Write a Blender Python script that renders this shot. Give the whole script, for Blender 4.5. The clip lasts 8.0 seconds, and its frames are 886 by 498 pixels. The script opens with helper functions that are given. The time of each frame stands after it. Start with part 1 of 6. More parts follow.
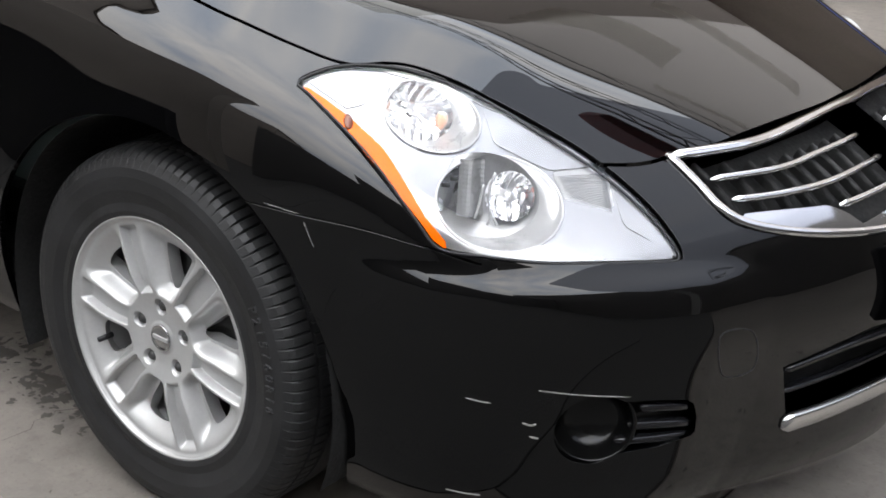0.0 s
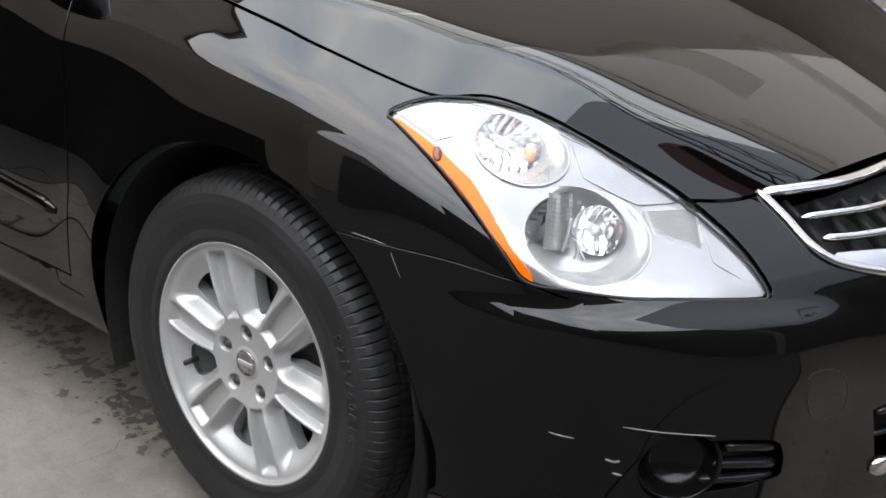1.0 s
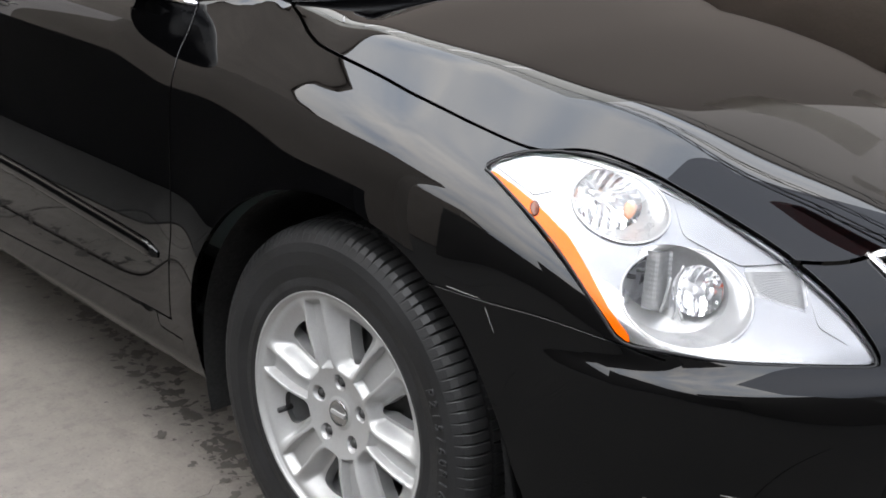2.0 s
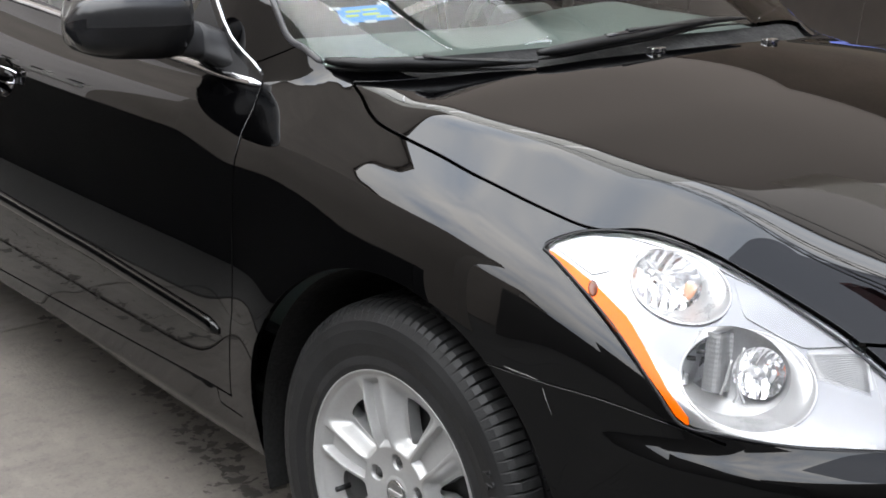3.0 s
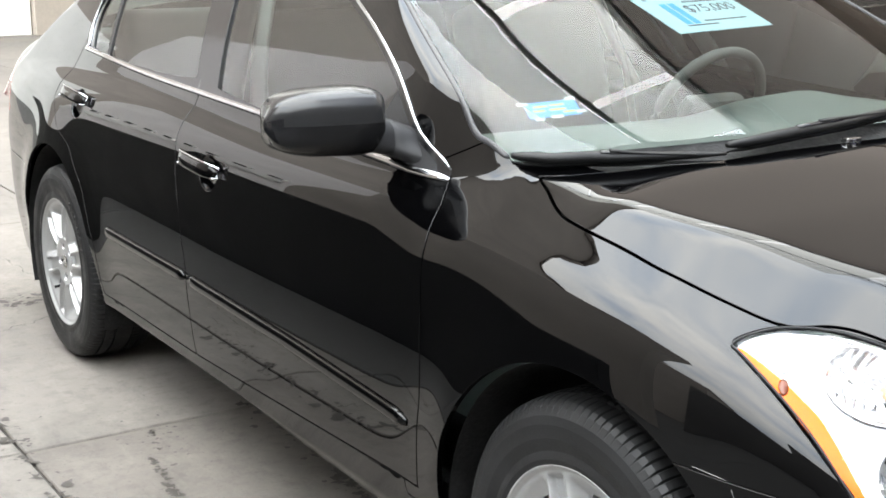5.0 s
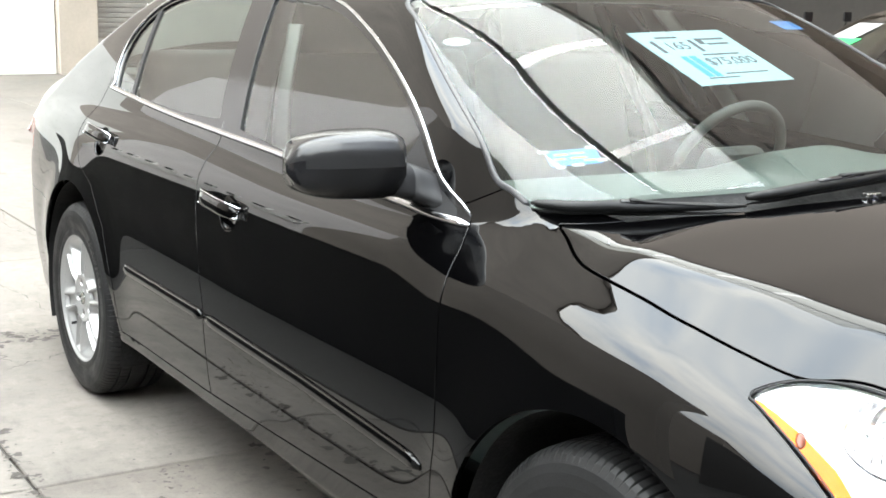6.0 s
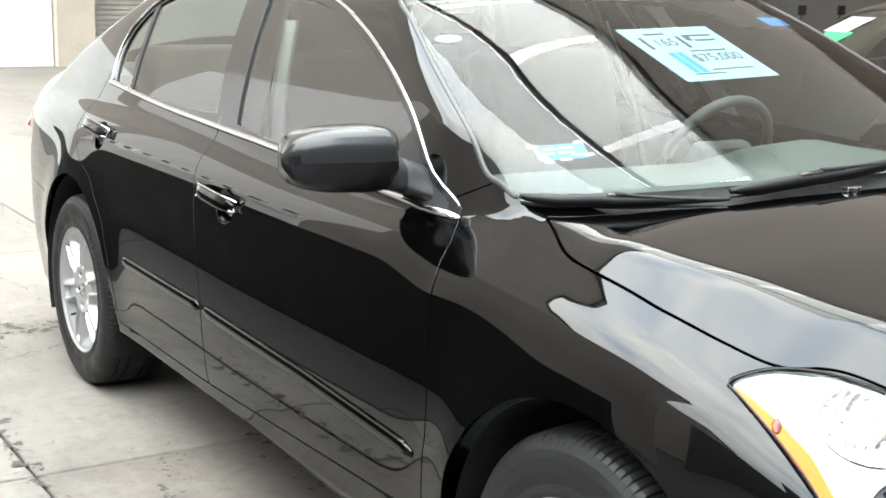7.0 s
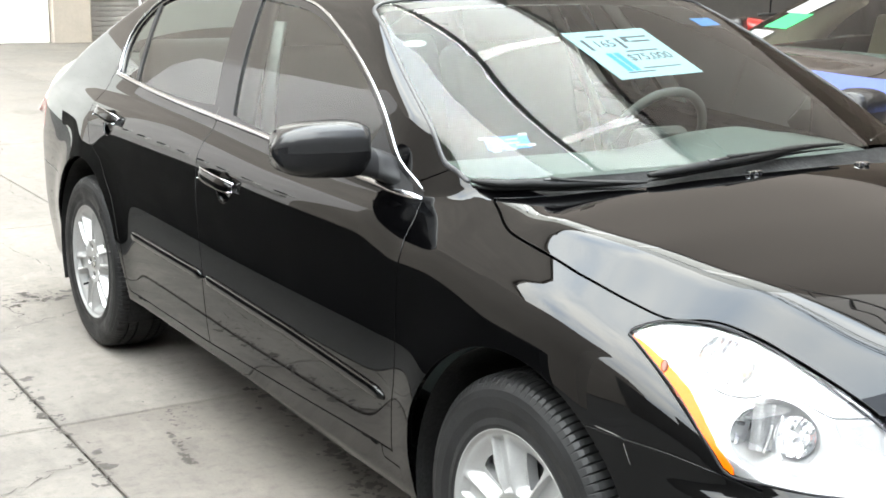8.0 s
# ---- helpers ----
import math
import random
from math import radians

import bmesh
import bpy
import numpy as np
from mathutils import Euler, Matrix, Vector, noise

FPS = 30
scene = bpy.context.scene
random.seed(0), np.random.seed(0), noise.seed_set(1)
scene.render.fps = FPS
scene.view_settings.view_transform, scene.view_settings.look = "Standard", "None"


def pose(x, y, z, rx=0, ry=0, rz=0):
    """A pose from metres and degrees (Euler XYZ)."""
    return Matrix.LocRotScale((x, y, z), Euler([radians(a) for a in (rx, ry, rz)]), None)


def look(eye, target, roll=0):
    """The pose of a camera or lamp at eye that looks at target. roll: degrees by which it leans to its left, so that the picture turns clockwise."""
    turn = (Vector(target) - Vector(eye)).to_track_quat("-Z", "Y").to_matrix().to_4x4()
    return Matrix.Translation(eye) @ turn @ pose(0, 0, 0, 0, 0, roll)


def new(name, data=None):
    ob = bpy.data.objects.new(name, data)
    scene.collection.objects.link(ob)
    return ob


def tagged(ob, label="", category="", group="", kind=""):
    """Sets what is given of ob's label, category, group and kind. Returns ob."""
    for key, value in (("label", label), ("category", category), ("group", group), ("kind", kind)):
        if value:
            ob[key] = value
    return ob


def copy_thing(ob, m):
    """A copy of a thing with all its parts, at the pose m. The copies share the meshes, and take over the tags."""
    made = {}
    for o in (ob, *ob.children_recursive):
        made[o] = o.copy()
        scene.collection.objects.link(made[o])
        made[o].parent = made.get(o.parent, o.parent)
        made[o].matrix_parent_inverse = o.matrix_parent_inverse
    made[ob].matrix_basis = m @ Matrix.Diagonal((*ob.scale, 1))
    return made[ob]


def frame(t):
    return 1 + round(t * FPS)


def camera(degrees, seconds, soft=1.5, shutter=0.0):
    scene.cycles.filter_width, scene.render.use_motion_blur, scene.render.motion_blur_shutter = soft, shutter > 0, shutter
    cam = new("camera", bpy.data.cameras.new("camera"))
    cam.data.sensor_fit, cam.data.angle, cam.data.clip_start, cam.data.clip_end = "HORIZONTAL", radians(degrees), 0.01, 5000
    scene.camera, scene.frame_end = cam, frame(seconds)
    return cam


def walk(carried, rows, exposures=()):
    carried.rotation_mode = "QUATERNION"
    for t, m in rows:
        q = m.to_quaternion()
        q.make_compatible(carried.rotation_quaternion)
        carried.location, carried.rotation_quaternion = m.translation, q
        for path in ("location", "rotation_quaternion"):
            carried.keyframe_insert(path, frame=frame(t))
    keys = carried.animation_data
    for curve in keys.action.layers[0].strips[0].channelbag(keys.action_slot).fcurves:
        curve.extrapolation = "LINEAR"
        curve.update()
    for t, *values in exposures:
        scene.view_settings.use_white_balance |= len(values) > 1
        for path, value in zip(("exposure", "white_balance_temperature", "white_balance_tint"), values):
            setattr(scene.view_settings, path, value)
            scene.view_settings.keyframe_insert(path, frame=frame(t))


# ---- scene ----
# The camera stands by the car's front corner, pans along the flank and steps back at the end.
def aim(x, y, z, yaw, pitch, roll):
    ahead = Vector((-math.sin(radians(yaw)) * math.cos(radians(pitch)), math.cos(radians(yaw)) * math.cos(radians(pitch)), math.sin(radians(pitch))))
    return look((x, y, z), Vector((x, y, z)) + ahead, roll)


cam = camera(37.55, 8.0, soft=1.7)
EXPOSURES = [(0.0, -1.39, 6650, 10), (3.8, -1.40, 6650, 9), (5.2, -0.69, 6650, 6), (6.4, -0.53, 6650, 4), (8.0, -0.55, 6650, 4)]
walk(cam, [
    (0, aim(1.536, -2.173, 1.335, 36.18, -22.51, 3.29)),
    (0.5, aim(1.527, -2.181, 1.338, 37.59, -22.33, 3.28)),
    (1, aim(1.521, -2.182, 1.343, 39.79, -21.56, 3.13)),
    (1.5, aim(1.514, -2.165, 1.347, 42.73, -21.02, 2.96)),
    (3, aim(1.519, -2.130, 1.356, 48.29, -16.76, 1.94)),
    (3.5, aim(1.522, -2.132, 1.365, 50.23, -15.73, 1.38)),
    (4, aim(1.528, -2.128, 1.365, 52.72, -14.76, 1.03)),
    (4.5, aim(1.528, -2.126, 1.363, 55.06, -13.91, 0.39)),
    (5, aim(1.529, -2.124, 1.372, 57.07, -13.13, -0.12)),
    (6.4, aim(1.534, -2.135, 1.368, 57.76, -10.67, 1.40)),
    (7.0, aim(1.591, -2.156, 1.382, 57.66, -11.41, 1.17)),
    (7.5, aim(1.778, -2.241, 1.433, 57.76, -11.82, 0.83)),
    (8.0, aim(2.025, -2.351, 1.493, 57.39, -12.73, 0.89)),
], exposures=EXPOSURES)

# ---------------------------------------------------------------- sky and light: bright, broken cloud
world = bpy.data.worlds.new("sky")
scene.world = world
world.use_nodes = True
wn, wl = world.node_tree.nodes, world.node_tree.links
sky = wn.new("ShaderNodeTexSky")
sky.sky_type, sky.sun_disc = "NISHITA", False
sky.sun_elevation, sky.sun_rotation = radians(58), radians(200)
wcoord = wn.new("ShaderNodeTexCoord")
wmap = wn.new("ShaderNodeMapping")
wmap.inputs["Scale"].default_value = (1.0, 1.0, 1.6)
wl.new(wcoord.outputs["Generated"], wmap.inputs["Vector"])
cloud = wn.new("ShaderNodeTexNoise")
cloud.inputs["Scale"].default_value, cloud.inputs["Detail"].default_value = 4.0, 6.0
wl.new(wmap.outputs["Vector"], cloud.inputs["Vector"])
wramp = wn.new("ShaderNodeValToRGB")
wramp.color_ramp.elements[0].position, wramp.color_ramp.elements[1].position = 0.30, 0.62
wl.new(cloud.outputs["Fac"], wramp.inputs["Fac"])
wmix = wn.new("ShaderNodeMix")
wmix.data_type = "RGBA"
wl.new(wramp.outputs["Color"], wmix.inputs["Factor"])
haze = wn.new("ShaderNodeVectorMath")
haze.operation = "MULTIPLY_ADD"
haze.inputs[1].default_value, haze.inputs[2].default_value = (1.0, 1.0, 1.0), (72.0, 82.0, 98.0)
wl.new(sky.outputs["Color"], haze.inputs[0])
wl.new(haze.outputs["Vector"], wmix.inputs["A"])
wmix.inputs["B"].default_value = (130.0, 130.0, 131.0, 1)
# an overcast sky is brightest overhead
height = wn.new("ShaderNodeSeparateXYZ")
wl.new(wcoord.outputs["Generated"], height.inputs[0])
climb = wn.new("ShaderNodeMapRange")
climb.inputs["To Min"].default_value, climb.inputs["To Max"].default_value = 0.30, 1.25
wl.new(height.outputs["Z"], climb.inputs["Value"])
dome = wn.new("ShaderNodeVectorMath")
dome.operation = "SCALE"
wl.new(wmix.outputs["Result"], dome.inputs[0])
wl.new(climb.outputs["Result"], dome.inputs["Scale"])
wn["Background"].inputs["Strength"].default_value = 0.15
wl.new(dome.outputs["Vector"], wn["Background"].inputs["Color"])

sun = new("sun", bpy.data.lights.new("sun", "SUN"))
sun.data.energy, sun.data.angle, sun.data.color = 0.8, radians(60), (1.0, 0.97, 0.92)
sun.matrix_world = look((0, 0, 20), Vector((0, 0, 20)) - Vector((math.sin(radians(200)) * math.cos(radians(58)), math.cos(radians(200)) * math.cos(radians(58)), math.sin(radians(58)))))

# ---------------------------------------------------------------- materials
def material(name, color, rough=0.5, metal=0.0, spec=0.5, coat=0.0, grain=None, bump=0.0, blotch=0.0, blotch_scale=2.0, vary=0.0,
             transmission=0.0, ior=1.45, alpha=1.0, coat_ior=1.5):
    """A surface with two scales of change in colour and roughness. grain: scale of the fine relief, per metre."""
    m = bpy.data.materials.new(name)
    m.use_nodes = True
    n, l = m.node_tree.nodes, m.node_tree.links
    b = n["Principled BSDF"]
    b.inputs["Base Color"].default_value = (*color, 1)
    b.inputs["Roughness"].default_value, b.inputs["Metallic"].default_value = rough, metal
    b.inputs["Specular IOR Level"].default_value, b.inputs["Coat Weight"].default_value = spec, coat
    b.inputs["Coat Roughness"].default_value, b.inputs["Coat IOR"].default_value = 0.01, coat_ior
    b.inputs["Transmission Weight"].default_value, b.inputs["IOR"].default_value = transmission, ior
    b.inputs["Alpha"].default_value = alpha
    coord = n.new("ShaderNodeTexCoord")
    if blotch or vary:
        big = n.new("ShaderNodeTexNoise")
        big.inputs["Scale"].default_value, big.inputs["Detail"].default_value = blotch_scale, 6.0
        l.new(coord.outputs["Object"], big.inputs["Vector"])
        fine = n.new("ShaderNodeTexNoise")
        fine.inputs["Scale"].default_value, fine.inputs["Detail"].default_value = blotch_scale * 17, 4.0
        l.new(coord.outputs["Object"], fine.inputs["Vector"])
        mix = n.new("ShaderNodeMath")
        mix.operation = "MULTIPLY_ADD"
        l.new(fine.outputs["Fac"], mix.inputs[0])
        mix.inputs[1].default_value = 0.45
        l.new(big.outputs["Fac"], mix.inputs[2])
        ramp = n.new("ShaderNodeMapRange")
        ramp.inputs["From Min"].default_value, ramp.inputs["From Max"].default_value = 0.45, 1.0
        ramp.inputs["To Min"].default_value, ramp.inputs["To Max"].default_value = 1 - blotch, 1 + blotch
        l.new(mix.outputs[0], ramp.inputs["Value"])
        last = ramp.outputs["Result"]
        if vary:
            info = n.new("ShaderNodeObjectInfo")
            r2 = n.new("ShaderNodeMapRange")
            r2.inputs["To Min"].default_value, r2.inputs["To Max"].default_value = 1 - vary, 1 + vary
            l.new(info.outputs["Random"], r2.inputs["Value"])
            mul = n.new("ShaderNodeMath")
            mul.operation = "MULTIPLY"
            l.new(last, mul.inputs[0])
            l.new(r2.outputs["Result"], mul.inputs[1])
            last = mul.outputs[0]
        tint = n.new("ShaderNodeVectorMath")
        tint.operation = "SCALE"
        tint.inputs[0].default_value = color
        l.new(last, tint.inputs["Scale"])
        l.new(tint.outputs["Vector"], b.inputs["Base Color"])
        rr = n.new("ShaderNodeMath")
        rr.operation = "MULTIPLY"
        rr.inputs[1].default_value = rough
        l.new(last, rr.inputs[0])
        l.new(rr.outputs[0], b.inputs["Roughness"])
    if grain:
        g = n.new("ShaderNodeTexNoise")
        g.inputs["Scale"].default_value, g.inputs["Detail"].default_value = grain, 5.0
        l.new(coord.outputs["Object"], g.inputs["Vector"])
        bp = n.new("ShaderNodeBump")
        bp.inputs["Strength"].default_value, bp.inputs["Distance"].default_value = bump, 0.004
        l.new(g.outputs["Fac"], bp.inputs["Height"])
        l.new(bp.outputs["Normal"], b.inputs["Normal"])
    return m


def clear_glass(name, tint, mirror=1.0, rough=0.0, ior=1.5):
    """A thin pane: what is behind shows through the tint, and the sky mirrors in it by Fresnel."""
    m = bpy.data.materials.new(name)
    m.use_nodes = True
    n, l = m.node_tree.nodes, m.node_tree.links
    n.remove(n["Principled BSDF"])
    see, gloss, mix, fres = n.new("ShaderNodeBsdfTransparent"), n.new("ShaderNodeBsdfGlossy"), n.new("ShaderNodeMixShader"), n.new("ShaderNodeFresnel")
    see.inputs["Color"].default_value = (*tint, 1)
    gloss.inputs["Roughness"].default_value = rough
    fres.inputs["IOR"].default_value = ior
    l.new(fres.outputs["Fac"], mix.inputs["Fac"])
    l.new(see.outputs["BSDF"], mix.inputs[1])
    l.new(gloss.outputs["BSDF"], mix.inputs[2])
    l.new(mix.outputs["Shader"], n["Material Output"].inputs["Surface"])
    return m


PAINT = material("black_paint", (0.0006, 0.0006, 0.0007), rough=0.5, spec=0.0, coat=1.0, coat_ior=1.43, blotch=0.25, blotch_scale=9)
PLASTIC = material("black_plastic", (0.012, 0.012, 0.013), spec=0.35, rough=0.48, grain=900, bump=0.12, blotch=0.2, blotch_scale=14)
TRIM_BLACK = material("gloss_black_trim", (0.008, 0.008, 0.009), rough=0.12, blotch=0.2, blotch_scale=10)
SEAL_GREY = material("weathered_moulding", (0.022, 0.022, 0.024), rough=0.35, blotch=0.2, blotch_scale=12)
LINER = material("wheel_liner", (0.004, 0.004, 0.004), rough=0.8, grain=120, bump=0.4, blotch=0.4, blotch_scale=8)
RUBBER = material("tyre_rubber", (0.012, 0.012, 0.0124), spec=0.35, rough=0.52, grain=350, bump=0.15, blotch=0.35, blotch_scale=12)
ALLOY = material("silver_alloy", (0.39, 0.39, 0.385), rough=0.42, metal=0.5, blotch=0.08, blotch_scale=9, coat=0.3)
DARK_METAL = material("dark_brake_metal", (0.06, 0.06, 0.06), rough=0.5, metal=0.7, blotch=0.4, blotch_scale=20)
CHROME = material("chrome", (0.50, 0.50, 0.51), rough=0.10, metal=1.0, blotch=0.04, blotch_scale=20)
SATIN = material("satin_chrome", (0.50, 0.50, 0.50), rough=0.2, metal=1.0, blotch=0.05, blotch_scale=14)
REFLECTOR = material("lamp_reflector", (0.85, 0.85, 0.86), rough=0.3, metal=0.8, blotch=0.05, blotch_scale=60)
BEZEL = material("lamp_bezel", (0.36, 0.36, 0.365), rough=0.2, metal=0.7, grain=26, bump=0.10, blotch=0.10, blotch_scale=18)
LENS = clear_glass("lamp_lens", (0.98, 0.98, 0.98), ior=1.4)
AMBER = material("amber_reflector", (0.86, 0.105, 0.0), rough=0.25, spec=0.25, grain=500, bump=0.15, blotch=0.08, blotch_scale=30)
AMBER_BULB = material("amber_bulb", (0.72, 0.36, 0.22), rough=0.2)
SCREEN = clear_glass("windscreen_glass", (0.88, 0.95, 0.92), ior=1.47)
TINTED = clear_glass("tinted_glass", (0.82, 0.88, 0.85), ior=1.9)
SEAT = material("dark_seat_cloth", (0.085, 0.082, 0.078), rough=0.85, grain=150, bump=0.12, blotch=0.2, blotch_scale=8)
DASH = material("grey_dash", (0.105, 0.115, 0.105), rough=0.6, grain=700, bump=0.2, blotch=0.15, blotch_scale=6)
FOG_BLACK = material("fog_cover_black", (0.003, 0.003, 0.003), rough=0.18, spec=0.3, blotch=0.2, blotch_scale=20)
GAP_BLACK = material("black_rubber", (0.002, 0.002, 0.002), rough=0.8, spec=0.05, blotch=0.2, blotch_scale=20)
CABIN = material("cabin_lining", (0.42, 0.41, 0.38), rough=0.85, blotch=0.1, blotch_scale=5)
CONCRETE = material("concrete", (0.163, 0.148, 0.131), rough=0.85, grain=90, bump=0.35, blotch=0.30, blotch_scale=0.9, vary=0.05)
# Browner slab by the car; its darker tone also stands in for shade.
SHADED_BROWN_SLAB = material("grey_brown_concrete", (0.130, 0.116, 0.102), rough=0.85, grain=90, bump=0.35, blotch=0.32, blotch_scale=1.1)
# Dark ground added out of view to dim what bumper and doors mirror.
UNSEEN_GROUND = material("dark_unseen_ground", (0.055, 0.053, 0.050), rough=0.9, grain=140, bump=0.6, blotch=0.3, blotch_scale=1.5, vary=0.05)


def weathered(m):
    """Adds pale scour marks, dark water stains and grit to a ground surface."""
    n, l = m.node_tree.nodes, m.node_tree.links
    b = n["Principled BSDF"]
    base = b.inputs["Base Color"].links[0].from_socket
    coord = n.new("ShaderNodeTexCoord")
    last = base
    for scale, rough, lo, hi, shade, amount, stretch in ((1.7, 0.62, 0.52, 0.72, 0.55, 0.6, (1.0, 1.0, 1.0)), (6.0, 0.7, 0.56, 0.70, 0.60, 0.55, (0.6, 1.5, 1.0)), (3.1, 0.6, 0.56, 0.74, 1.30, 0.6, (1.4, 0.7, 1.0)), (95.0, 0.5, 0.60, 0.72, 0.60, 0.6, (1.0, 1.0, 1.0)), (24.0, 0.65, 0.50, 0.68, 0.66, 0.55, (1.0, 0.7, 1.0)), (11.0, 0.7, 0.54, 0.70, 1.28, 0.6, (0.5, 1.4, 1.0))):
        mp, tex, rng_node, mul, mix = n.new("ShaderNodeMapping"), n.new("ShaderNodeTexNoise"), n.new("ShaderNodeMapRange"), n.new("ShaderNodeVectorMath"), n.new("ShaderNodeMix")
        mp.inputs["Scale"].default_value = stretch
        mp.inputs["Location"].default_value = (scale, 3 * scale, 0)
        l.new(coord.outputs["Object"], mp.inputs["Vector"])
        l.new(mp.outputs["Vector"], tex.inputs["Vector"])
        tex.inputs["Scale"].default_value, tex.inputs["Detail"].default_value, tex.inputs["Roughness"].default_value = scale, 8.0, rough
        l.new(tex.outputs["Fac"], rng_node.inputs["Value"])
        rng_node.inputs["From Min"].default_value, rng_node.inputs["From Max"].default_value, rng_node.inputs["To Max"].default_value = lo, hi, amount
        mul.operation = "SCALE"
        mul.inputs["Scale"].default_value = shade
        l.new(last, mul.inputs[0])
        mix.data_type = "RGBA"
        l.new(rng_node.outputs["Result"], mix.inputs["Factor"])
        l.new(last, mix.inputs["A"])
        l.new(mul.outputs["Vector"], mix.inputs["B"])
        last = mix.outputs["Result"]
    l.new(last, b.inputs["Base Color"])


weathered(CONCRETE)
weathered(SHADED_BROWN_SLAB)
SOIL = material("joint_dirt", (0.05, 0.045, 0.04), rough=0.95, grain=200, bump=0.4, blotch=0.4, blotch_scale=6)

# ---------------------------------------------------------------- mesh tools
def part(name, bm, mat, parent=None, label="", smooth=True):
    """One mesh object, under a thing or a part if given."""
    me = bpy.data.meshes.new(name)
    bm.to_mesh(me)
    bm.free()
    return part_mesh(name, me, mat, parent, label, smooth)


def part_mesh(name, me, mat, parent=None, label="", smooth=True):
    me.materials.append(mat)
    if smooth:
        me.shade_smooth()
    ob = new(name, me)
    if parent:
        ob.parent = parent
    return tagged(ob, label) if label else ob


def thing(name, label, category, group="", at=(0, 0, 0), kind=""):
    """The Empty at a thing's base, which carries its parts."""
    ob = new(name)
    ob.location = at
    ob.empty_display_size = 0.2
    return tagged(ob, label, category, group, kind)


def raw(name, verts, faces, mat, parent=None, label="", smooth=True, normals=None):
    me = bpy.data.meshes.new(name)
    me.from_pydata([tuple(v) for v in verts], [], [tuple(int(i) for i in f) for f in faces])
    ob = part_mesh(name, me, mat, parent, label, smooth)
    if normals is not None:
        me.normals_split_custom_set_from_vertices([tuple(v) for v in normals])
    return ob


def box(bm, size, at=(0, 0, 0), bevel=0.0, turn=None, segments=2):
    """A bevelled box added to bm."""
    made = bmesh.ops.create_cube(bm, size=1.0)["verts"]
    m = Matrix.Translation(at) @ (turn or Matrix()) @ Matrix.Diagonal((*size, 1))
    bmesh.ops.transform(bm, matrix=m, verts=made)
    if bevel:
        edges = list({e for v in made for e in v.link_edges})
        bmesh.ops.bevel(bm, geom=edges, offset=bevel, segments=segments, affect="EDGES", profile=0.6)
    return bm


def boxed(name, size, at, mat, parent=None, label="", bevel=0.0, turn=None):
    return part(name, box(bmesh.new(), size, at, bevel, turn), mat, parent, label, smooth=False)


def lathe(profile, steps=64, start=0.0, sweep=2 * math.pi):
    """Verts and faces of a profile of (radius, height) turned about +z."""
    closed = abs(sweep - 2 * math.pi) < 1e-6
    n = steps if closed else steps + 1
    verts = [(r * math.cos(start + sweep * k / steps), r * math.sin(start + sweep * k / steps), h) for k in range(n) for r, h in profile]
    p, faces = len(profile), []
    for k in range(steps):
        a, b = k * p, ((k + 1) % n) * p
        faces += [(a + i, b + i, b + i + 1, a + i + 1) for i in range(p - 1)]
    return verts, faces


def smooth_line(points, per=6, closed=False):
    """A rounded line through a few points (centripetal-like cubic)."""
    p = np.asarray(points, float)
    n = len(p)
    out = []
    for i in range(n if closed else n - 1):
        a, b = p[i], p[(i + 1) % n]
        pa = p[i - 1] if closed or i else a - (b - a)
        pb = p[(i + 2) % n] if closed or i + 2 < n else b + (b - a)
        for k in range(per):
            u = k / per
            out.append(0.5 * (2 * a + (b - pa) * u + (2 * pa - 5 * a + 4 * b - pb) * u * u + (3 * a - pa - 3 * b + pb) * u**3))
    if not closed:
        out.append(p[-1])
    return np.array(out)


def tube(points, radius, sides=8, flat=1.0, taper=None, closed=False):
    """Verts and faces of a bar along a line of points."""
    p = np.asarray(points, float)
    n = len(p)
    way = np.gradient(p, axis=0) if not closed else np.roll(p, -1, 0) - np.roll(p, 1, 0)
    way /= np.linalg.norm(way, axis=1, keepdims=True) + 1e-9
    up = np.array([0, 0, 1.0])
    verts, faces = [], []
    for i in range(n):
        s = np.cross(way[i], up)
        if np.linalg.norm(s) < 1e-3:
            s = np.array([1.0, 0, 0])
        s /= np.linalg.norm(s)
        u = np.cross(s, way[i])
        r = radius * (taper[i] if taper is not None else 1)
        for k in range(sides):
            a = 2 * math.pi * k / sides
            verts.append(p[i] + r * (math.cos(a) * s + flat * math.sin(a) * u))
    rows = n if closed else n - 1
    for i in range(rows):
        for k in range(sides):
            a, b, j = i * sides, ((i + 1) % n) * sides, (k + 1) % sides
            faces.append((a + k, a + j, b + j, b + k))
    if not closed:
        faces += [tuple(range(sides))[::-1], tuple((n - 1) * sides + k for k in range(sides))]
    return verts, faces


def bar(name, points, radius, mat, parent=None, label="", sides=8, flat=1.0, taper=None, closed=False):
    return raw(name, *tube(points, radius, sides, flat, taper, closed), mat, parent, label)


def inside_dist(p, poly):
    """Signed distance of points (n, 2) to a closed polygon; below zero inside."""
    poly = np.asarray(poly, float)
    a, b = poly, np.roll(poly, -1, 0)
    best, odd = np.full(len(p), 1e9), np.zeros(len(p), bool)
    for (x0, y0), (x1, y1) in zip(a, b):
        dx, dy = x1 - x0, y1 - y0
        u = np.clip(((p[:, 0] - x0) * dx + (p[:, 1] - y0) * dy) / (dx * dx + dy * dy + 1e-12), 0, 1)
        best = np.minimum(best, np.hypot(p[:, 0] - x0 - u * dx, p[:, 1] - y0 - u * dy))
        if y0 != y1:
            odd ^= ((y0 > p[:, 1]) != (y1 > p[:, 1])) & (p[:, 0] < dx * (p[:, 1] - y0) / dy + x0)
    return np.where(odd, -best, best)


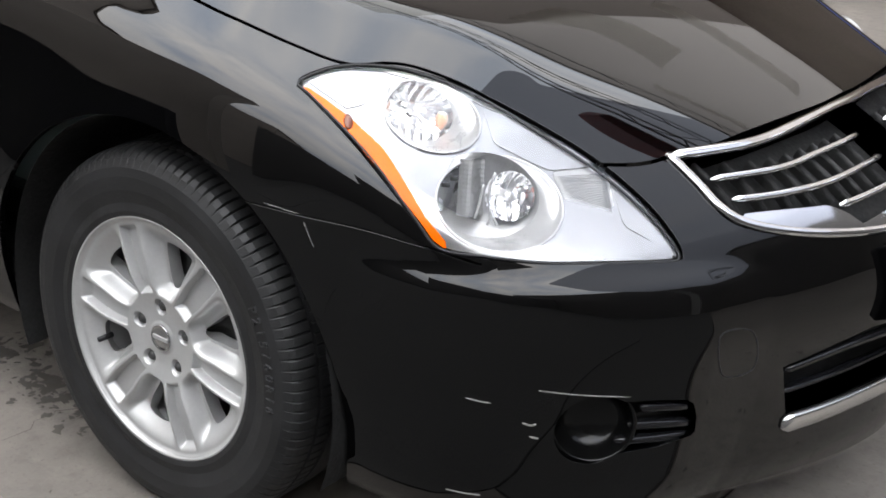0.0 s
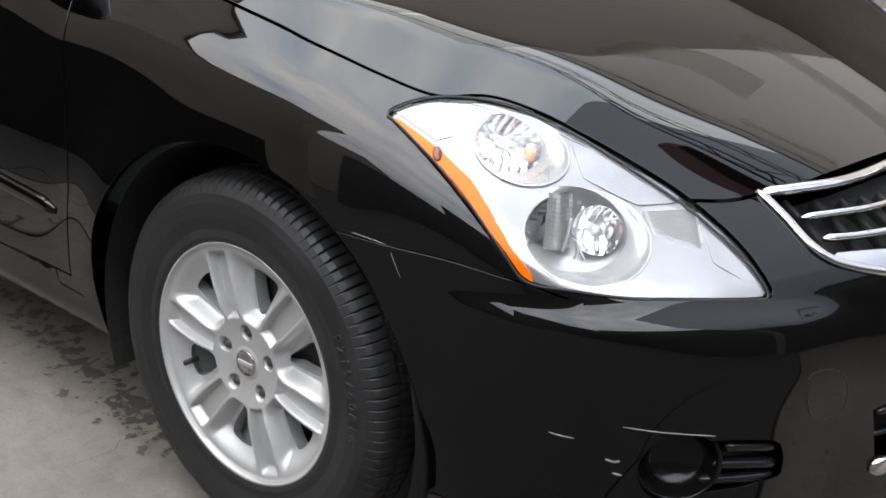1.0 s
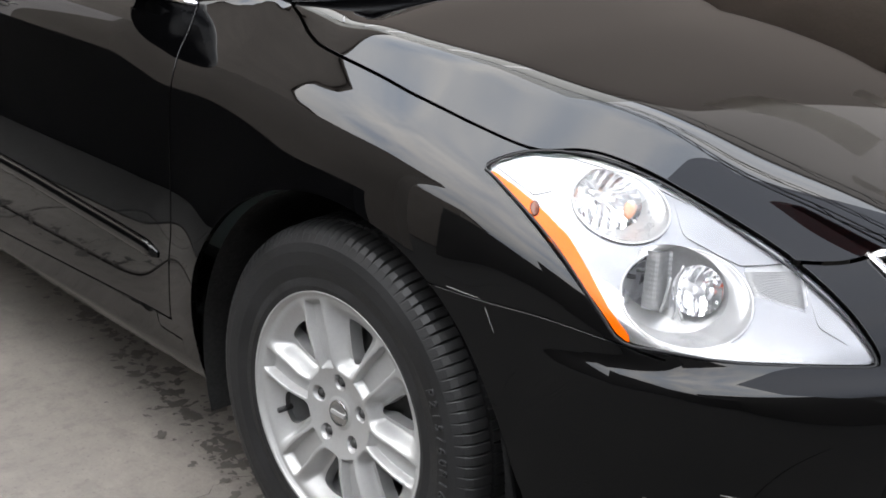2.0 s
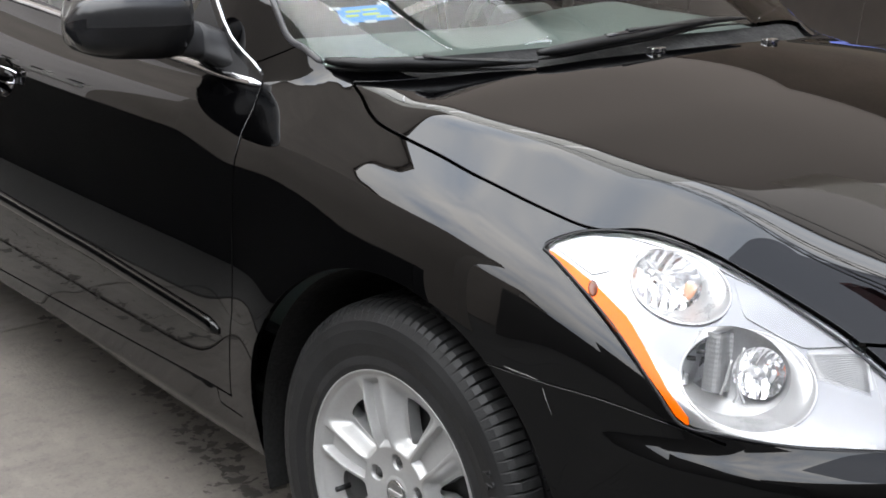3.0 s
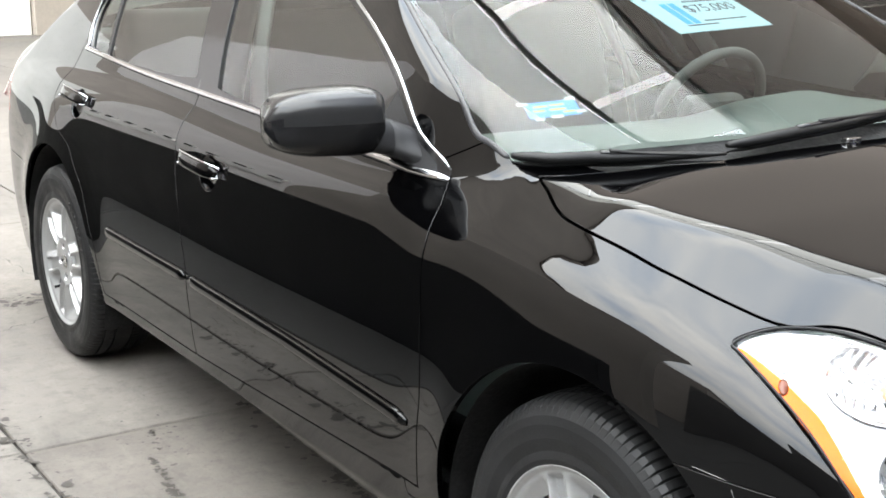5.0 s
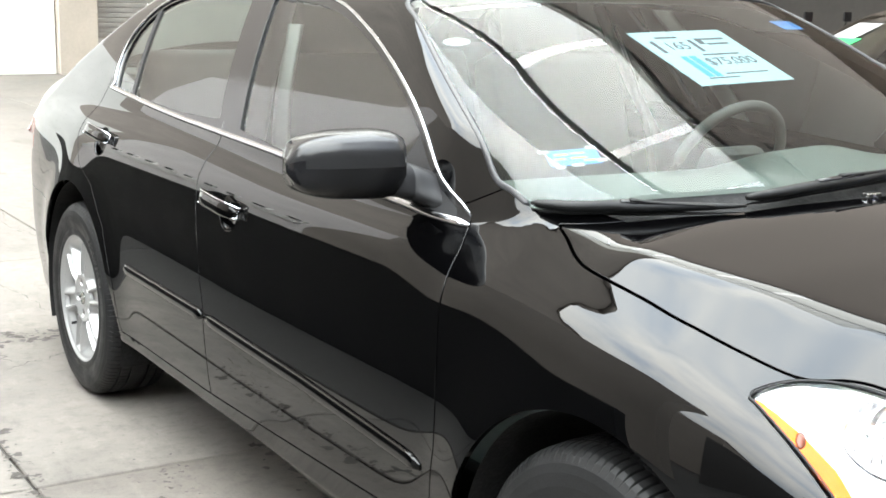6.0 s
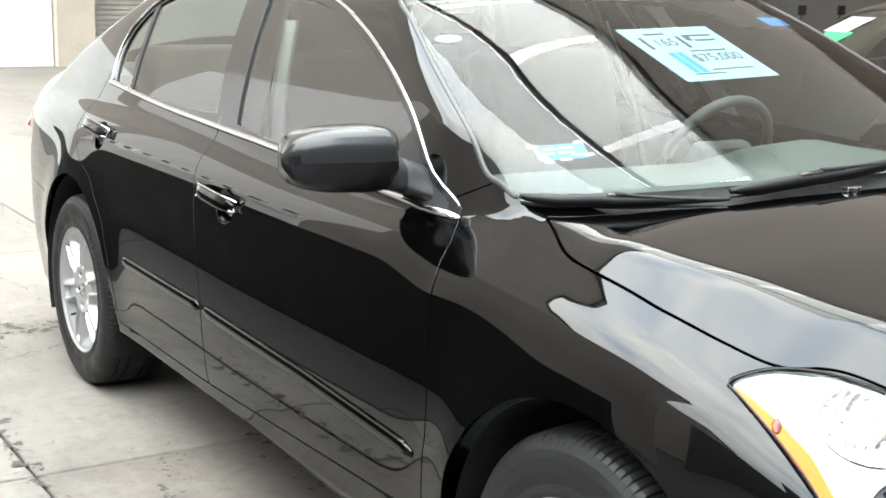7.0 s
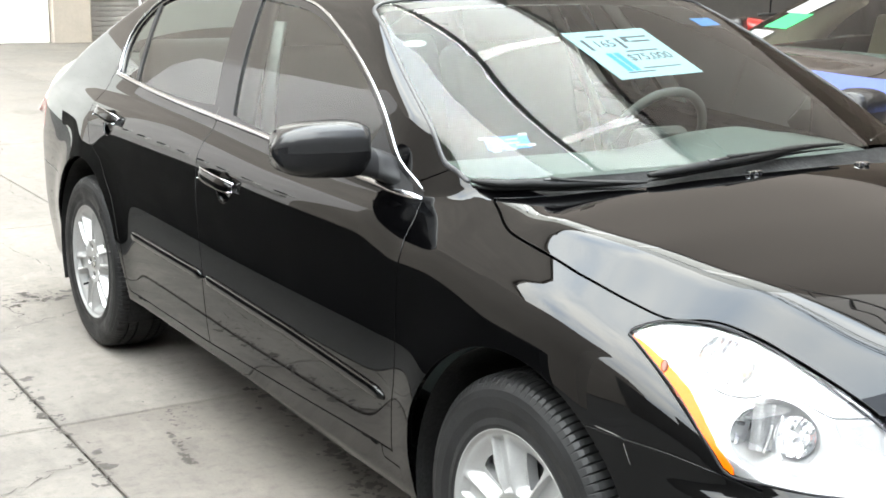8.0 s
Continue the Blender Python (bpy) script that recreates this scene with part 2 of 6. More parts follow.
class Sheet:
    """A triangle sheet with its own normals, which can be cut along any line."""

    def __init__(self, v, n, t):
        self.v, self.n, self.t = v, n, t

    def cut(self, s):
        """The part where s (one value per vertex) is below zero."""
        t, keep = self.t, s < 0
        count = keep[t].sum(1)
        whole = [tuple(r) for r in t[count == 3]]
        v, n, made = list(self.v), list(self.n), {}

        def cross(i, j):
            key = (min(i, j), max(i, j))
            if key not in made:
                u = s[i] / (s[i] - s[j])
                q = self.n[i] + u * (self.n[j] - self.n[i])
                v.append(self.v[i] + u * (self.v[j] - self.v[i]))
                n.append(q / np.linalg.norm(q))
                made[key] = len(v) - 1
            return made[key]

        for r in t[(count > 0) & (count < 3)]:
            k = 0
            for k in range(3):
                a, b, c = r[k], r[(k + 1) % 3], r[(k + 2) % 3]
                if keep[a] and not keep[b] and not keep[c]:
                    whole.append((a, cross(a, b), cross(a, c)))
                    break
                if not keep[a] and keep[b] and keep[c]:
                    p, q = cross(a, b), cross(a, c)
                    whole += [(p, b, c), (p, c, q)]
                    break
        v, n, t = np.array(v), np.array(n), np.array(whole, int).reshape(-1, 3)
        used = np.unique(t)
        back = np.zeros(len(v), int)
        back[used] = np.arange(len(used))
        return Sheet(v[used], n[used], back[t])

    def moved(self, d):
        return Sheet(self.v + d * self.n, self.n, self.t)

    def mirrored(self):
        flip = np.array([1, -1, 1])
        return Sheet(self.v * flip, self.n * flip, self.t[:, ::-1])

    def joined(self, other):
        return Sheet(np.vstack([self.v, other.v]), np.vstack([self.n, other.n]), np.vstack([self.t, other.t + len(self.v)]))

    def make(self, name, mat, parent=None, label="", lip=0.012):
        """An object; its rim is folded inwards by lip, which gives the panel its thickness."""
        v, n, t = self.v, self.n, self.t
        faces = [tuple(r) for r in t]
        if lip:
            edges = {}
            for a, b, c in t:
                for e in ((a, b), (b, c), (c, a)):
                    if (e[1], e[0]) in edges:
                        del edges[(e[1], e[0])]
                    else:
                        edges[e] = 1
            verts, norms, at = list(v), list(n), {}
            for a, b in edges:
                for i in (a, b):
                    if i not in at:
                        at[i] = len(verts)
                        verts += [v[i] - 0.0015 * n[i], v[i] - lip * n[i]]
                        norms += [n[i], n[i]]
                e = v[b] - v[a]
                if np.linalg.norm(e) < 1e-7:
                    continue
                o = np.cross(e, n[a])
                o /= np.linalg.norm(o) + 1e-12
                for i in (a, b):
                    norms[at[i]] = norms[at[i] + 1] = o if lip > 0 else -o
                faces.append((b, a, at[a], at[b]) if lip > 0 else (a, b, at[b], at[a]))
                faces.append((at[b], at[a], at[a] + 1, at[b] + 1) if lip > 0 else (at[a], at[b], at[b] + 1, at[a] + 1))
            v, n = np.array(verts), np.array(norms)
        return raw(name, v, faces, mat, parent, label, True, n)
# ---------------------------------------------------------------- the car's skin, as one smooth solid
def spl(x, xs, ys):
    """A smooth curve through a few knots (monotone-safe cubic)."""
    xs, ys = np.asarray(xs, float), np.asarray(ys, float)
    h, d = np.diff(xs), np.diff(ys) / np.diff(xs)
    m = np.zeros(len(xs))
    m[1:-1] = np.where(d[:-1] * d[1:] > 0, 2 * d[:-1] * d[1:] / (d[:-1] + d[1:] + 1e-12), 0)
    m[0], m[-1] = d[0], d[-1]
    x = np.clip(np.asarray(x, float), xs[0] - 0.4, xs[-1] + 0.4)
    k = np.clip(np.searchsorted(xs, x) - 1, 0, len(xs) - 2)
    inside = np.clip(x, xs[0], xs[-1])
    u = (inside - xs[k]) / h[k]
    val = ((1 + 2 * u) * (1 - u) ** 2 * ys[k] + u * (1 - u) ** 2 * h[k] * m[k]
           + u * u * (3 - 2 * u) * ys[k + 1] + u * u * (u - 1) * h[k] * m[k + 1])
    return val + np.where(x < xs[0], (x - xs[0]) * m[0], 0) + np.where(x > xs[-1], (x - xs[-1]) * m[-1], 0)


def smax(a, b, k):
    h = np.maximum(k - np.abs(a - b), 0) / k
    return np.maximum(a, b) + h * h * h * k / 6


def smin(a, b, k):
    return -smax(-a, -b, k)


WHEELS = (0.0, -2.776)
AXLE_Z, ARCH_R = 0.325, 0.397


def skin(p):
    """Below zero inside the car. The car's nose points to +x; p is an array of places."""
    x, y, z = p[..., 0], np.abs(p[..., 1]), p[..., 2]
    # flanks: plan half width, section, wheel-arch flares
    plan = spl(x, [-3.87, -3.5, -3.1, -2.776, -2.2, -1.4, -0.6, 0.0, 0.35, 0.62, 0.85],
               [0.74, 0.825, 0.868, 0.885, 0.892, 0.896, 0.894, 0.884, 0.862, 0.80, 0.70])
    sec = spl(z, [0.16, 0.24, 0.31, 0.38, 0.52, 0.66, 0.78, 0.86, 0.92, 0.98, 1.06],
              [-0.055, -0.028, -0.018, -0.008, 0.002, 0.003, -0.004, -0.016, -0.036, -0.066, -0.125])
    flare = 0
    for cx in WHEELS:
        r = np.hypot(x - cx, z - AXLE_Z)
        flare = flare + 0.020 * np.exp(-((r - 0.375) / 0.11) ** 2) * np.clip((z - 0.2) / 0.3, 0, 1)
    side = (y - plan - sec - flare) * 0.97
    # top: bonnet, waist line, boot lid
    mid = spl(x, [-3.87, -3.6, -3.1, -2.6, -0.9, -0.45, -0.2, 0.1, 0.4, 0.62, 0.80, 0.95],
              [1.05, 1.095, 1.10, 1.07, 1.02, 1.01, 1.00, 0.955, 0.887, 0.818, 0.748, 0.67])
    edge = spl(x, [-3.87, -3.0, -2.4, -1.2, -0.5, -0.2, 0.1, 0.3, 0.5, 0.7, 0.9],
               [0.99, 1.02, 1.02, 0.975, 0.96, 0.935, 0.885, 0.825, 0.735, 0.64, 0.55])
    q = np.clip(y / 0.74, 0, 1.3)
    deck = (z - (mid + (edge - mid) * (0.35 * q**2 + 0.65 * q**4))) * 0.9
    # ahead of the doors a crease parts the flat bonnet top from the outer facet, which runs on into the pillar
    fore = np.clip((x + 0.68) / 0.22, 0, 1) ** 2 * (3 - 2 * np.clip((x + 0.68) / 0.22, 0, 1))
    rib = spl(x, [-0.46, -0.33, -0.17, -0.04, 0.10, 0.24, 0.366, 0.50, 0.62, 0.85], [0.752, 0.732, 0.716, 0.70, 0.66, 0.606, 0.542, 0.49, 0.425, 0.33])
    fall = spl(x, [-0.5, -0.4, -0.3, -0.2, -0.1, 0.1, 0.3, 0.6, 0.9], [1.53, 0.69, 0.66, 0.585, 0.66, 0.52, 0.42, 0.40, 0.40])
    steep = spl(x, [-0.75, -0.55, -0.45, -0.36, -0.30, -0.1, 0.1], [2.01, 2.03, 2.01, 0.94, 0.72, 0.66, 0.52])
    tail_off = [0.929, 0.921, 0.912, 0.878, 0.848, 0.820, 0.768, 0.716, 0.655, 0.568, 0.47]
    along = [-0.25, -0.19, -0.12, 0.08, 0.19, 0.28, 0.4, 0.5, 0.62, 0.8, 1.0]
    outer = spl(x, [-0.60, -0.50, -0.42, -0.34, -0.26, -0.18, -0.1, 0.1, 0.3], [0.95, 0.95, 0.89, 0.80, 0.74, 0.69, 0.65, 0.52, 0.42]) * np.minimum(0.775 - y, 0)
    level = spl(x, [-0.9, -0.68, -0.55, -0.50, -0.45, -0.39, -0.33] + along, [0.99, 0.978, 0.966, 0.959, 0.9535, 0.9480, 0.9405] + tail_off)
    facet = (z - level - fall * np.maximum(0.775 - y, 0) - outer) * 0.80
    # towards the screen pillar the facet climbs away
    climb = spl(x, [-0.9, -0.7, -0.6, -0.55, -0.50, -0.45, -0.39, -0.33] + along, [1.26, 1.098, 1.030, 1.000, 0.9741, 0.9563, 0.9401, 0.9330] + [v - 0.016 for v in tail_off])
    pillar = (z - climb - steep * (0.775 - y)) * 0.80
    crown = mid + (level + fall * (0.775 - rib) - mid) * (y / rib) ** 2
    flat = (z - crown) * 0.9
    # nose and tail
    nose = spl(z, [0.15, 0.25, 0.40, 0.50, 0.60, 0.70, 0.80, 0.95],
               [0.955, 1.00, 1.025, 1.035, 1.02, 0.98, 0.895, 0.69])
    front = (x - nose + 0.40 * (np.clip(np.sqrt(y * y + 0.0009) - 0.03, 0, 1) / 0.8) ** 1.55) * 0.9
    tail = -(x - spl(z, [0.2, 0.45, 0.7, 0.95, 1.1], [-3.80, -3.86, -3.87, -3.83, -3.76]) - 0.22 * (y / 0.8) ** 2.6) * 0.9
    lower = (1 - fore) * smax(side, deck, 0.10) + fore * smax(smax(side, facet, 0.07), flat, 0.018)
    lower = smax(lower, front, 0.16)
    # the bumper stands a little proud below the lamps
    ledge = 0.015 / (1 + np.exp(np.clip((z - 0.598) / 0.005, -40, 40))) * np.clip((x - 0.40) / 0.14, 0, 1) * np.clip((y - 0.44) / 0.10, 0, 1)
    lower = smax(lower, tail, 0.12) - ledge
    lower = smax(lower, spl(x, [-3.6, -3.0, -2.5, -2.3, -1.9, -0.5, -0.3, 0.2, 0.5], [0.20, 0.21, 0.255, 0.268, 0.265, 0.242, 0.235, 0.18, 0.17]) - z, 0.03)
    # greenhouse
    zw = np.maximum(z, 0.88)
    wall = (y - 0.828 + (zw - 0.94) * spl(z, [0.9, 1.2, 1.42], [0.34, 0.46, 0.55])
            + 0.04 * np.clip((-2.2 - x) / 1.2, 0, 1.2) ** 2 + 0.02 * np.clip((x + 0.9) / 0.5, 0, 1) ** 2) * 0.92
    screen = (x - spl(z, [0.95, 1.02, 1.2, 1.36, 1.46], [-0.10, -0.215, -0.60, -0.98, -1.30])
              + 0.20 * (y / 0.74) ** 2.3) * 0.42
    back = -(x - spl(z, [1.0, 1.1, 1.25, 1.38, 1.46], [-3.55, -3.36, -3.02, -2.70, -2.35]) - 0.10 * (y / 0.6) ** 2) * 0.42
    roof = z - spl(x, [-3.1, -2.5, -1.8, -1.25, -0.8], [1.37, 1.445, 1.471, 1.455, 1.40]) + 0.055 * (y / 0.6) ** 2.2
    cab = smax(smax(wall, roof, 0.10), smax(screen, back, 0.05), 0.033)
    cab = np.maximum(cab, 0.80 - z)
    cab = (1 - fore) * cab + fore * smax(cab, pillar, 0.010)
    return smin(lower, cab, 0.014)


def slope(p, e=2e-3):
    """Outward unit normals of the skin."""
    g = np.zeros(p.shape)
    for k in range(3):
        d = np.zeros(3)
        d[k] = e
        g[..., k] = skin(p + d) - skin(p - d)
    return g / np.linalg.norm(g, axis=-1, keepdims=True)


# the skin's grid, half a car (y < 0), thrown out from a spine along the middle
def half_skin():
    lo, hi, zc = -3.30, 0.28, 0.60
    st = [(x, 0.0) for x in np.arange(lo, hi + 1e-6, 0.0128)]
    st = [(lo, -a) for a in np.radians(np.linspace(90, 2.2, 44))] + st + [(hi, a) for a in np.radians(np.linspace(1.0, 90, 96))]
    th = np.radians(np.concatenate([np.linspace(-35, -20, 9)[:-1], np.linspace(-20, 50, 106)[:-1], np.linspace(50, 90, 44)]))
    o = np.array([(x, 0, zc) for x, _ in st])[:, None] + np.zeros((1, len(th), 1))
    yaw = np.array([a for _, a in st])[:, None]
    w = np.stack([np.sin(yaw) * np.cos(th), -np.cos(yaw) * np.cos(th), np.sin(th) + 0 * yaw], -1)
    a, b = np.full(w.shape[:2], 0.05), np.full(w.shape[:2], 1.6)
    for _ in range(34):
        m = (a + b) / 2
        inside = skin(o + m[..., None] * w) < 0
        a, b = np.where(inside, m, a), np.where(inside, b, m)
    v = o + a[..., None] * w
    v[..., 1] = np.minimum(v[..., 1], 0)
    n = slope(v.reshape(-1, 3), 7e-3)
    n[np.abs(v.reshape(-1, 3)[:, 1]) < 1e-4, 1] = 0
    r, c = v.shape[:2]
    i = (np.arange(r - 1)[:, None] * c + np.arange(c - 1)).ravel()
    t = np.vstack([np.stack([i, i + c, i + 1], 1), np.stack([i + 1, i + c, i + c + 1], 1)])
    v = v.reshape(-1, 3)
    e1, e2 = v[t[:, 1]] - v[t[:, 0]], v[t[:, 2]] - v[t[:, 0]]
    cr = np.cross(e1, e2)
    ok = np.linalg.norm(cr, axis=1) > 1e-10
    t, cr = t[ok], cr[ok]
    if (cr * n[t[:, 0]]).sum() < 0:
        t = t[:, ::-1]
    return Sheet(v, n, t)


def oblique(p):
    """Coordinates across the line of sight onto the front corner, in which lamp outlines are drawn."""
    d = np.array([0.545, -0.775, 0.32])
    d = d / np.linalg.norm(d)
    r = np.cross((0, 0, 1), d)
    r = r / np.linalg.norm(r)
    return np.stack([p @ r, p @ np.cross(d, r)], -1)


def xz(p):
    return p[:, [0, 2]]


def xy(p):
    return p[:, [0, 1]]


def yz(p):
    return p[:, [1, 2]]


LAMP = np.array([(0.252, -0.803, 0.815), (0.26, -0.772, 0.827), (0.282, -0.733, 0.834), (0.324, -0.691, 0.834), (0.374, -0.658, 0.826),
                 (0.456, -0.623, 0.805), (0.546, -0.602, 0.776), (0.636, -0.584, 0.741), (0.711, -0.574, 0.701), (0.758, -0.567, 0.664),
                 (0.788, -0.564, 0.626), (0.775, -0.587, 0.620), (0.706, -0.678, 0.624), (0.65, -0.737, 0.626), (0.587, -0.785, 0.631),
                 (0.536, -0.813, 0.636), (0.50, -0.818, 0.666), (0.457, -0.818, 0.699), (0.401, -0.815, 0.737), (0.342, -0.812, 0.772),
                 (0.275, -0.806, 0.804)])
AMBER_EDGE = np.array([(0.28, -0.797, 0.808), (0.348, -0.793, 0.781), (0.411, -0.791, 0.749), (0.463, -0.802, 0.711), (0.506, -0.808, 0.673),
                       (0.548, -0.804, 0.637)])
HOOD_EDGE = [(-0.312, -0.722), (-0.298, -0.732), (-0.266, -0.742), (-0.238, -0.754), (-0.212, -0.764), (-0.176, -0.773), (-0.118, -0.776), (-0.016, -0.775), (0.077, -0.774), (0.186, -0.759), (0.280, -0.734),
             (0.330, -0.682), (0.374, -0.652), (0.456, -0.617), (0.546, -0.596), (0.622, -0.578), (0.650, -0.553), (0.682, -0.512), (0.706, -0.462), (0.751, -0.356), (0.779, -0.118), (0.781, 0.02)]
HOOD_BACK = [(-0.157, 0.02), (-0.160, -0.121), (-0.172, -0.266), (-0.186, -0.41), (-0.220, -0.51), (-0.252, -0.615), (-0.276, -0.677), (-0.298, -0.715)]
GLASS_FOOT = [(-0.222, 0.02), (-0.228, -0.20), (-0.258, -0.40), (-0.306, -0.575), (-0.330, -0.665), (-0.358, -0.722), (-0.400, -0.738), (-0.450, -0.745), (-0.500, -0.744)]
DOOR_GAP = ([0.30, 0.36, 0.53, 0.69, 0.76, 0.84, 0.90, 0.94, 0.98], [-0.476, -0.474, -0.443, -0.447, -0.453, -0.458, -0.472, -0.497, -0.524])
REAR_GAP = ([0.30, 0.39, 0.55, 0.70, 0.89, 1.0, 1.10, 1.40], [-1.595, -1.595, -1.597, -1.63, -1.680, -1.672, -1.69, -1.80])
REAR_EDGE = [(-2.700, 1.08), (-2.713, 1.043), (-2.716, 1.002), (-2.767, 0.933), (-2.775, 0.890), (-2.69, 0.803), (-2.55, 0.755), (-2.42, 0.64), (-2.345, 0.47), (-2.335, 0.315)]
WINDOWS = [(-0.505, 0.946), (-0.609, 1.015), (-0.761, 1.122), (-0.952, 1.214), (-1.17, 1.293), (-1.398, 1.350), (-1.75, 1.383), (-2.1, 1.383), (-2.4, 1.358),
           (-2.581, 1.315), (-2.685, 1.235), (-2.700, 1.15), (-2.652, 1.062), (-2.60, 1.049), (-2.086, 1.018), (-1.65, 1.000), (-1.292, 0.986), (-0.75, 0.959)]


def split(sheet, line, gap=0.004):
    """The two sides of a line on a sheet, with the joint between them left open."""
    s = line(sheet.v)
    return sheet.cut(s + gap / 2), sheet.cut(gap / 2 - s)


def arch(cx, r):
    return lambda p: np.where(p[:, 1] < -0.5, np.hypot(p[:, 0] - cx, p[:, 2] - AXLE_Z) - r, 1.0)


def within(flat, poly, where=None):
    return lambda p: np.where(where(p) if where else True, inside_dist(flat(p), poly), 1.0)


def touch(places, d=0.0):
    """The nearest places on the skin, lifted by d."""
    p = np.array(places, float)
    for _ in range(14):
        p = p - (skin(p) / 0.93)[:, None] * slope(p)
    return p + d * slope(p)


def on_flank(line, d=0.0):
    """Places on the right flank above the (x, z) of a line."""
    q = np.asarray(line, float)
    a, b = np.full(len(q), -1.2), np.full(len(q), -0.2)
    for _ in range(40):
        m = (a + b) / 2
        outside = skin(np.stack([q[:, 0], m, q[:, 1]], -1)) > 0
        a, b = np.where(outside, m, a), np.where(outside, b, m)
    p = np.stack([q[:, 0], a, q[:, 1]], -1)
    return p + d * slope(p)


def on_top(line, d=0.0):
    q = np.asarray(line, float)
    a, b = np.full(len(q), 0.3), np.full(len(q), 1.6)
    for _ in range(40):
        m = (a + b) / 2
        outside = skin(np.stack([q[:, 0], q[:, 1], m], -1)) > 0
        b, a = np.where(outside, m, b), np.where(outside, a, m)
    p = np.stack([q[:, 0], q[:, 1], a], -1)
    return p + d * slope(p)


def on_nose(line, d=0.0):
    """Places on the nose before the (y, z) of a line."""
    q = np.asarray(line, float)
    a, b = np.full(len(q), 0.3), np.full(len(q), 1.3)
    for _ in range(40):
        m = (a + b) / 2
        outside = skin(np.stack([m, q[:, 0], q[:, 1]], -1)) > 0
        b, a = np.where(outside, m, b), np.where(outside, a, m)
    p = np.stack([a, q[:, 0], q[:, 1]], -1)
    return p + d * slope(p)


def ribbon(name, line, width, height, mat, parent, label="", sink=0.002, ends=True, both=True, name_left=None):
    """A rounded strip of that width and height laid on the skin along a line of places; both: on the car's other side too."""
    p = np.asarray(line, float)
    n = slope(p)
    way = np.gradient(p, axis=0)
    way /= np.linalg.norm(way, axis=1, keepdims=True)
    s = np.cross(way, n)
    prof = [(-0.5, -sink), (-0.5, 0.55), (-0.38, 0.9), (0, 1.0), (0.38, 0.9), (0.5, 0.55), (0.5, -sink)]
    k = len(prof)
    grow = np.ones(len(p))
    if ends:
        grow[0] = grow[-1] = 0.45
    verts = [p[i] + s[i] * u * width * grow[i] + n[i] * ((h * height * grow[i]) if h > 0 else -sink) for i in range(len(p)) for u, h in prof]
    faces = [(i * k + j, (i + 1) * k + j, (i + 1) * k + j + 1, i * k + j + 1) for i in range(len(p) - 1) for j in range(k - 1)]
    faces += [tuple(range(k)), tuple((len(p) - 1) * k + j for j in range(k))[::-1]]
    made = raw(name, verts, faces, mat, parent, label)
    if both:
        raw(name, [(a, -b, c) for a, b, c in verts], [f[::-1] for f in faces], mat, name_left or parent, label)
    return made


# ---------------------------------------------------------------- the black sedan
car = thing("sedan_car", "glossy black four-door sedan parked on worn concrete", "car")


def pair(sheet, name, mat, parent=car, label="", lip=0.012):
    """A panel on both sides of the car."""
    return sheet.make(name, mat, parent, label, lip), sheet.mirrored().make(name, mat, parent, label, lip)


def whole(sheet, name, mat, parent=car, label="", lip=0.012):
    """A panel that runs across the car's middle."""
    return sheet.joined(sheet.mirrored()).make(name, mat, parent, label, lip)


rest = half_skin()
rest = rest.cut(-arch(0.004, ARCH_R)(rest.v))
rest = rest.cut(-arch(-2.757, 0.412)(rest.v))
front_corner = lambda p: (p[:, 0] > 0.15) & (p[:, 1] < -0.4)
lamp_poly = smooth_line(oblique(LAMP), 5, True)
lamp, rest = split(rest, within(oblique, lamp_poly, front_corner), 0.006)

# bonnet, scuttle, windscreen
glass_poly = smooth_line(GLASS_FOOT + [(-0.60, -0.722), (-0.80, -0.675), (-0.98, -0.624), (-1.090, -0.584), (-1.085, -0.45), (-1.055, -0.25), (-1.045, 0.02)], 5)
bonnet_poly = np.vstack([smooth_line(HOOD_EDGE, 5), smooth_line(HOOD_BACK, 4)])
high = lambda p: p[:, 2] > 0.66
bonnet, rest = split(rest, within(xy, bonnet_poly, high), 0.006)
screen_sheet, rest = split(rest, within(xy, glass_poly, lambda p: (p[:, 2] > 0.93) & (p[:, 1] > -0.78)), 0.002)
scuttle_poly = np.array(HOOD_BACK[:-2] + [(-0.322, -0.655)] + GLASS_FOOT[3::-1])
scuttle, rest = split(rest, within(xy, scuttle_poly, lambda p: (p[:, 2] > 0.90) & (p[:, 1] > -0.76)), 0.003)

# doors with their frames and panes
window_poly = smooth_line(WINDOWS, 4, True)
flank = lambda p: p[:, 1] < -0.45
high_flank = lambda p: (p[:, 1] < -0.45) & (p[:, 2] > 0.9)
daylight, rest = split(rest, within(xz, window_poly, high_flank), 0.0)
z_foot = lambda x: 0.318 + 0.030 * np.clip((x + 1.6) / 1.1, 0, 1)
door_front_line = lambda p: p[:, 0] - np.interp(p[:, 2], *DOOR_GAP)
door_mid_line = lambda p: p[:, 0] - np.interp(p[:, 2], *REAR_GAP)
rear_line = smooth_line(REAR_EDGE, 5)[::-1]
door_rear_line = lambda p: np.interp(p[:, 2], [0.315, 0.47, 0.64, 0.755, 0.803, 0.890, 0.933, 1.002, 1.08], [-2.325, -2.338, -2.42, -2.55, -2.69, -2.772, -2.765, -2.716, -2.690]) - p[:, 0]
door_foot = lambda p: z_foot(p[:, 0]) - p[:, 2]
belt_line = lambda p: p[:, 2] - np.interp(p[:, 0], [-2.75, -2.60, -2.086, -1.65, -1.292, -0.75, -0.45], [1.06, 1.052, 1.022, 1.004, 0.990, 0.963, 0.945])
front_door_line = lambda p: np.where(flank(p), np.maximum.reduce([door_front_line(p), -door_mid_line(p), door_foot(p), belt_line(p) - 0.02]), 1.0)
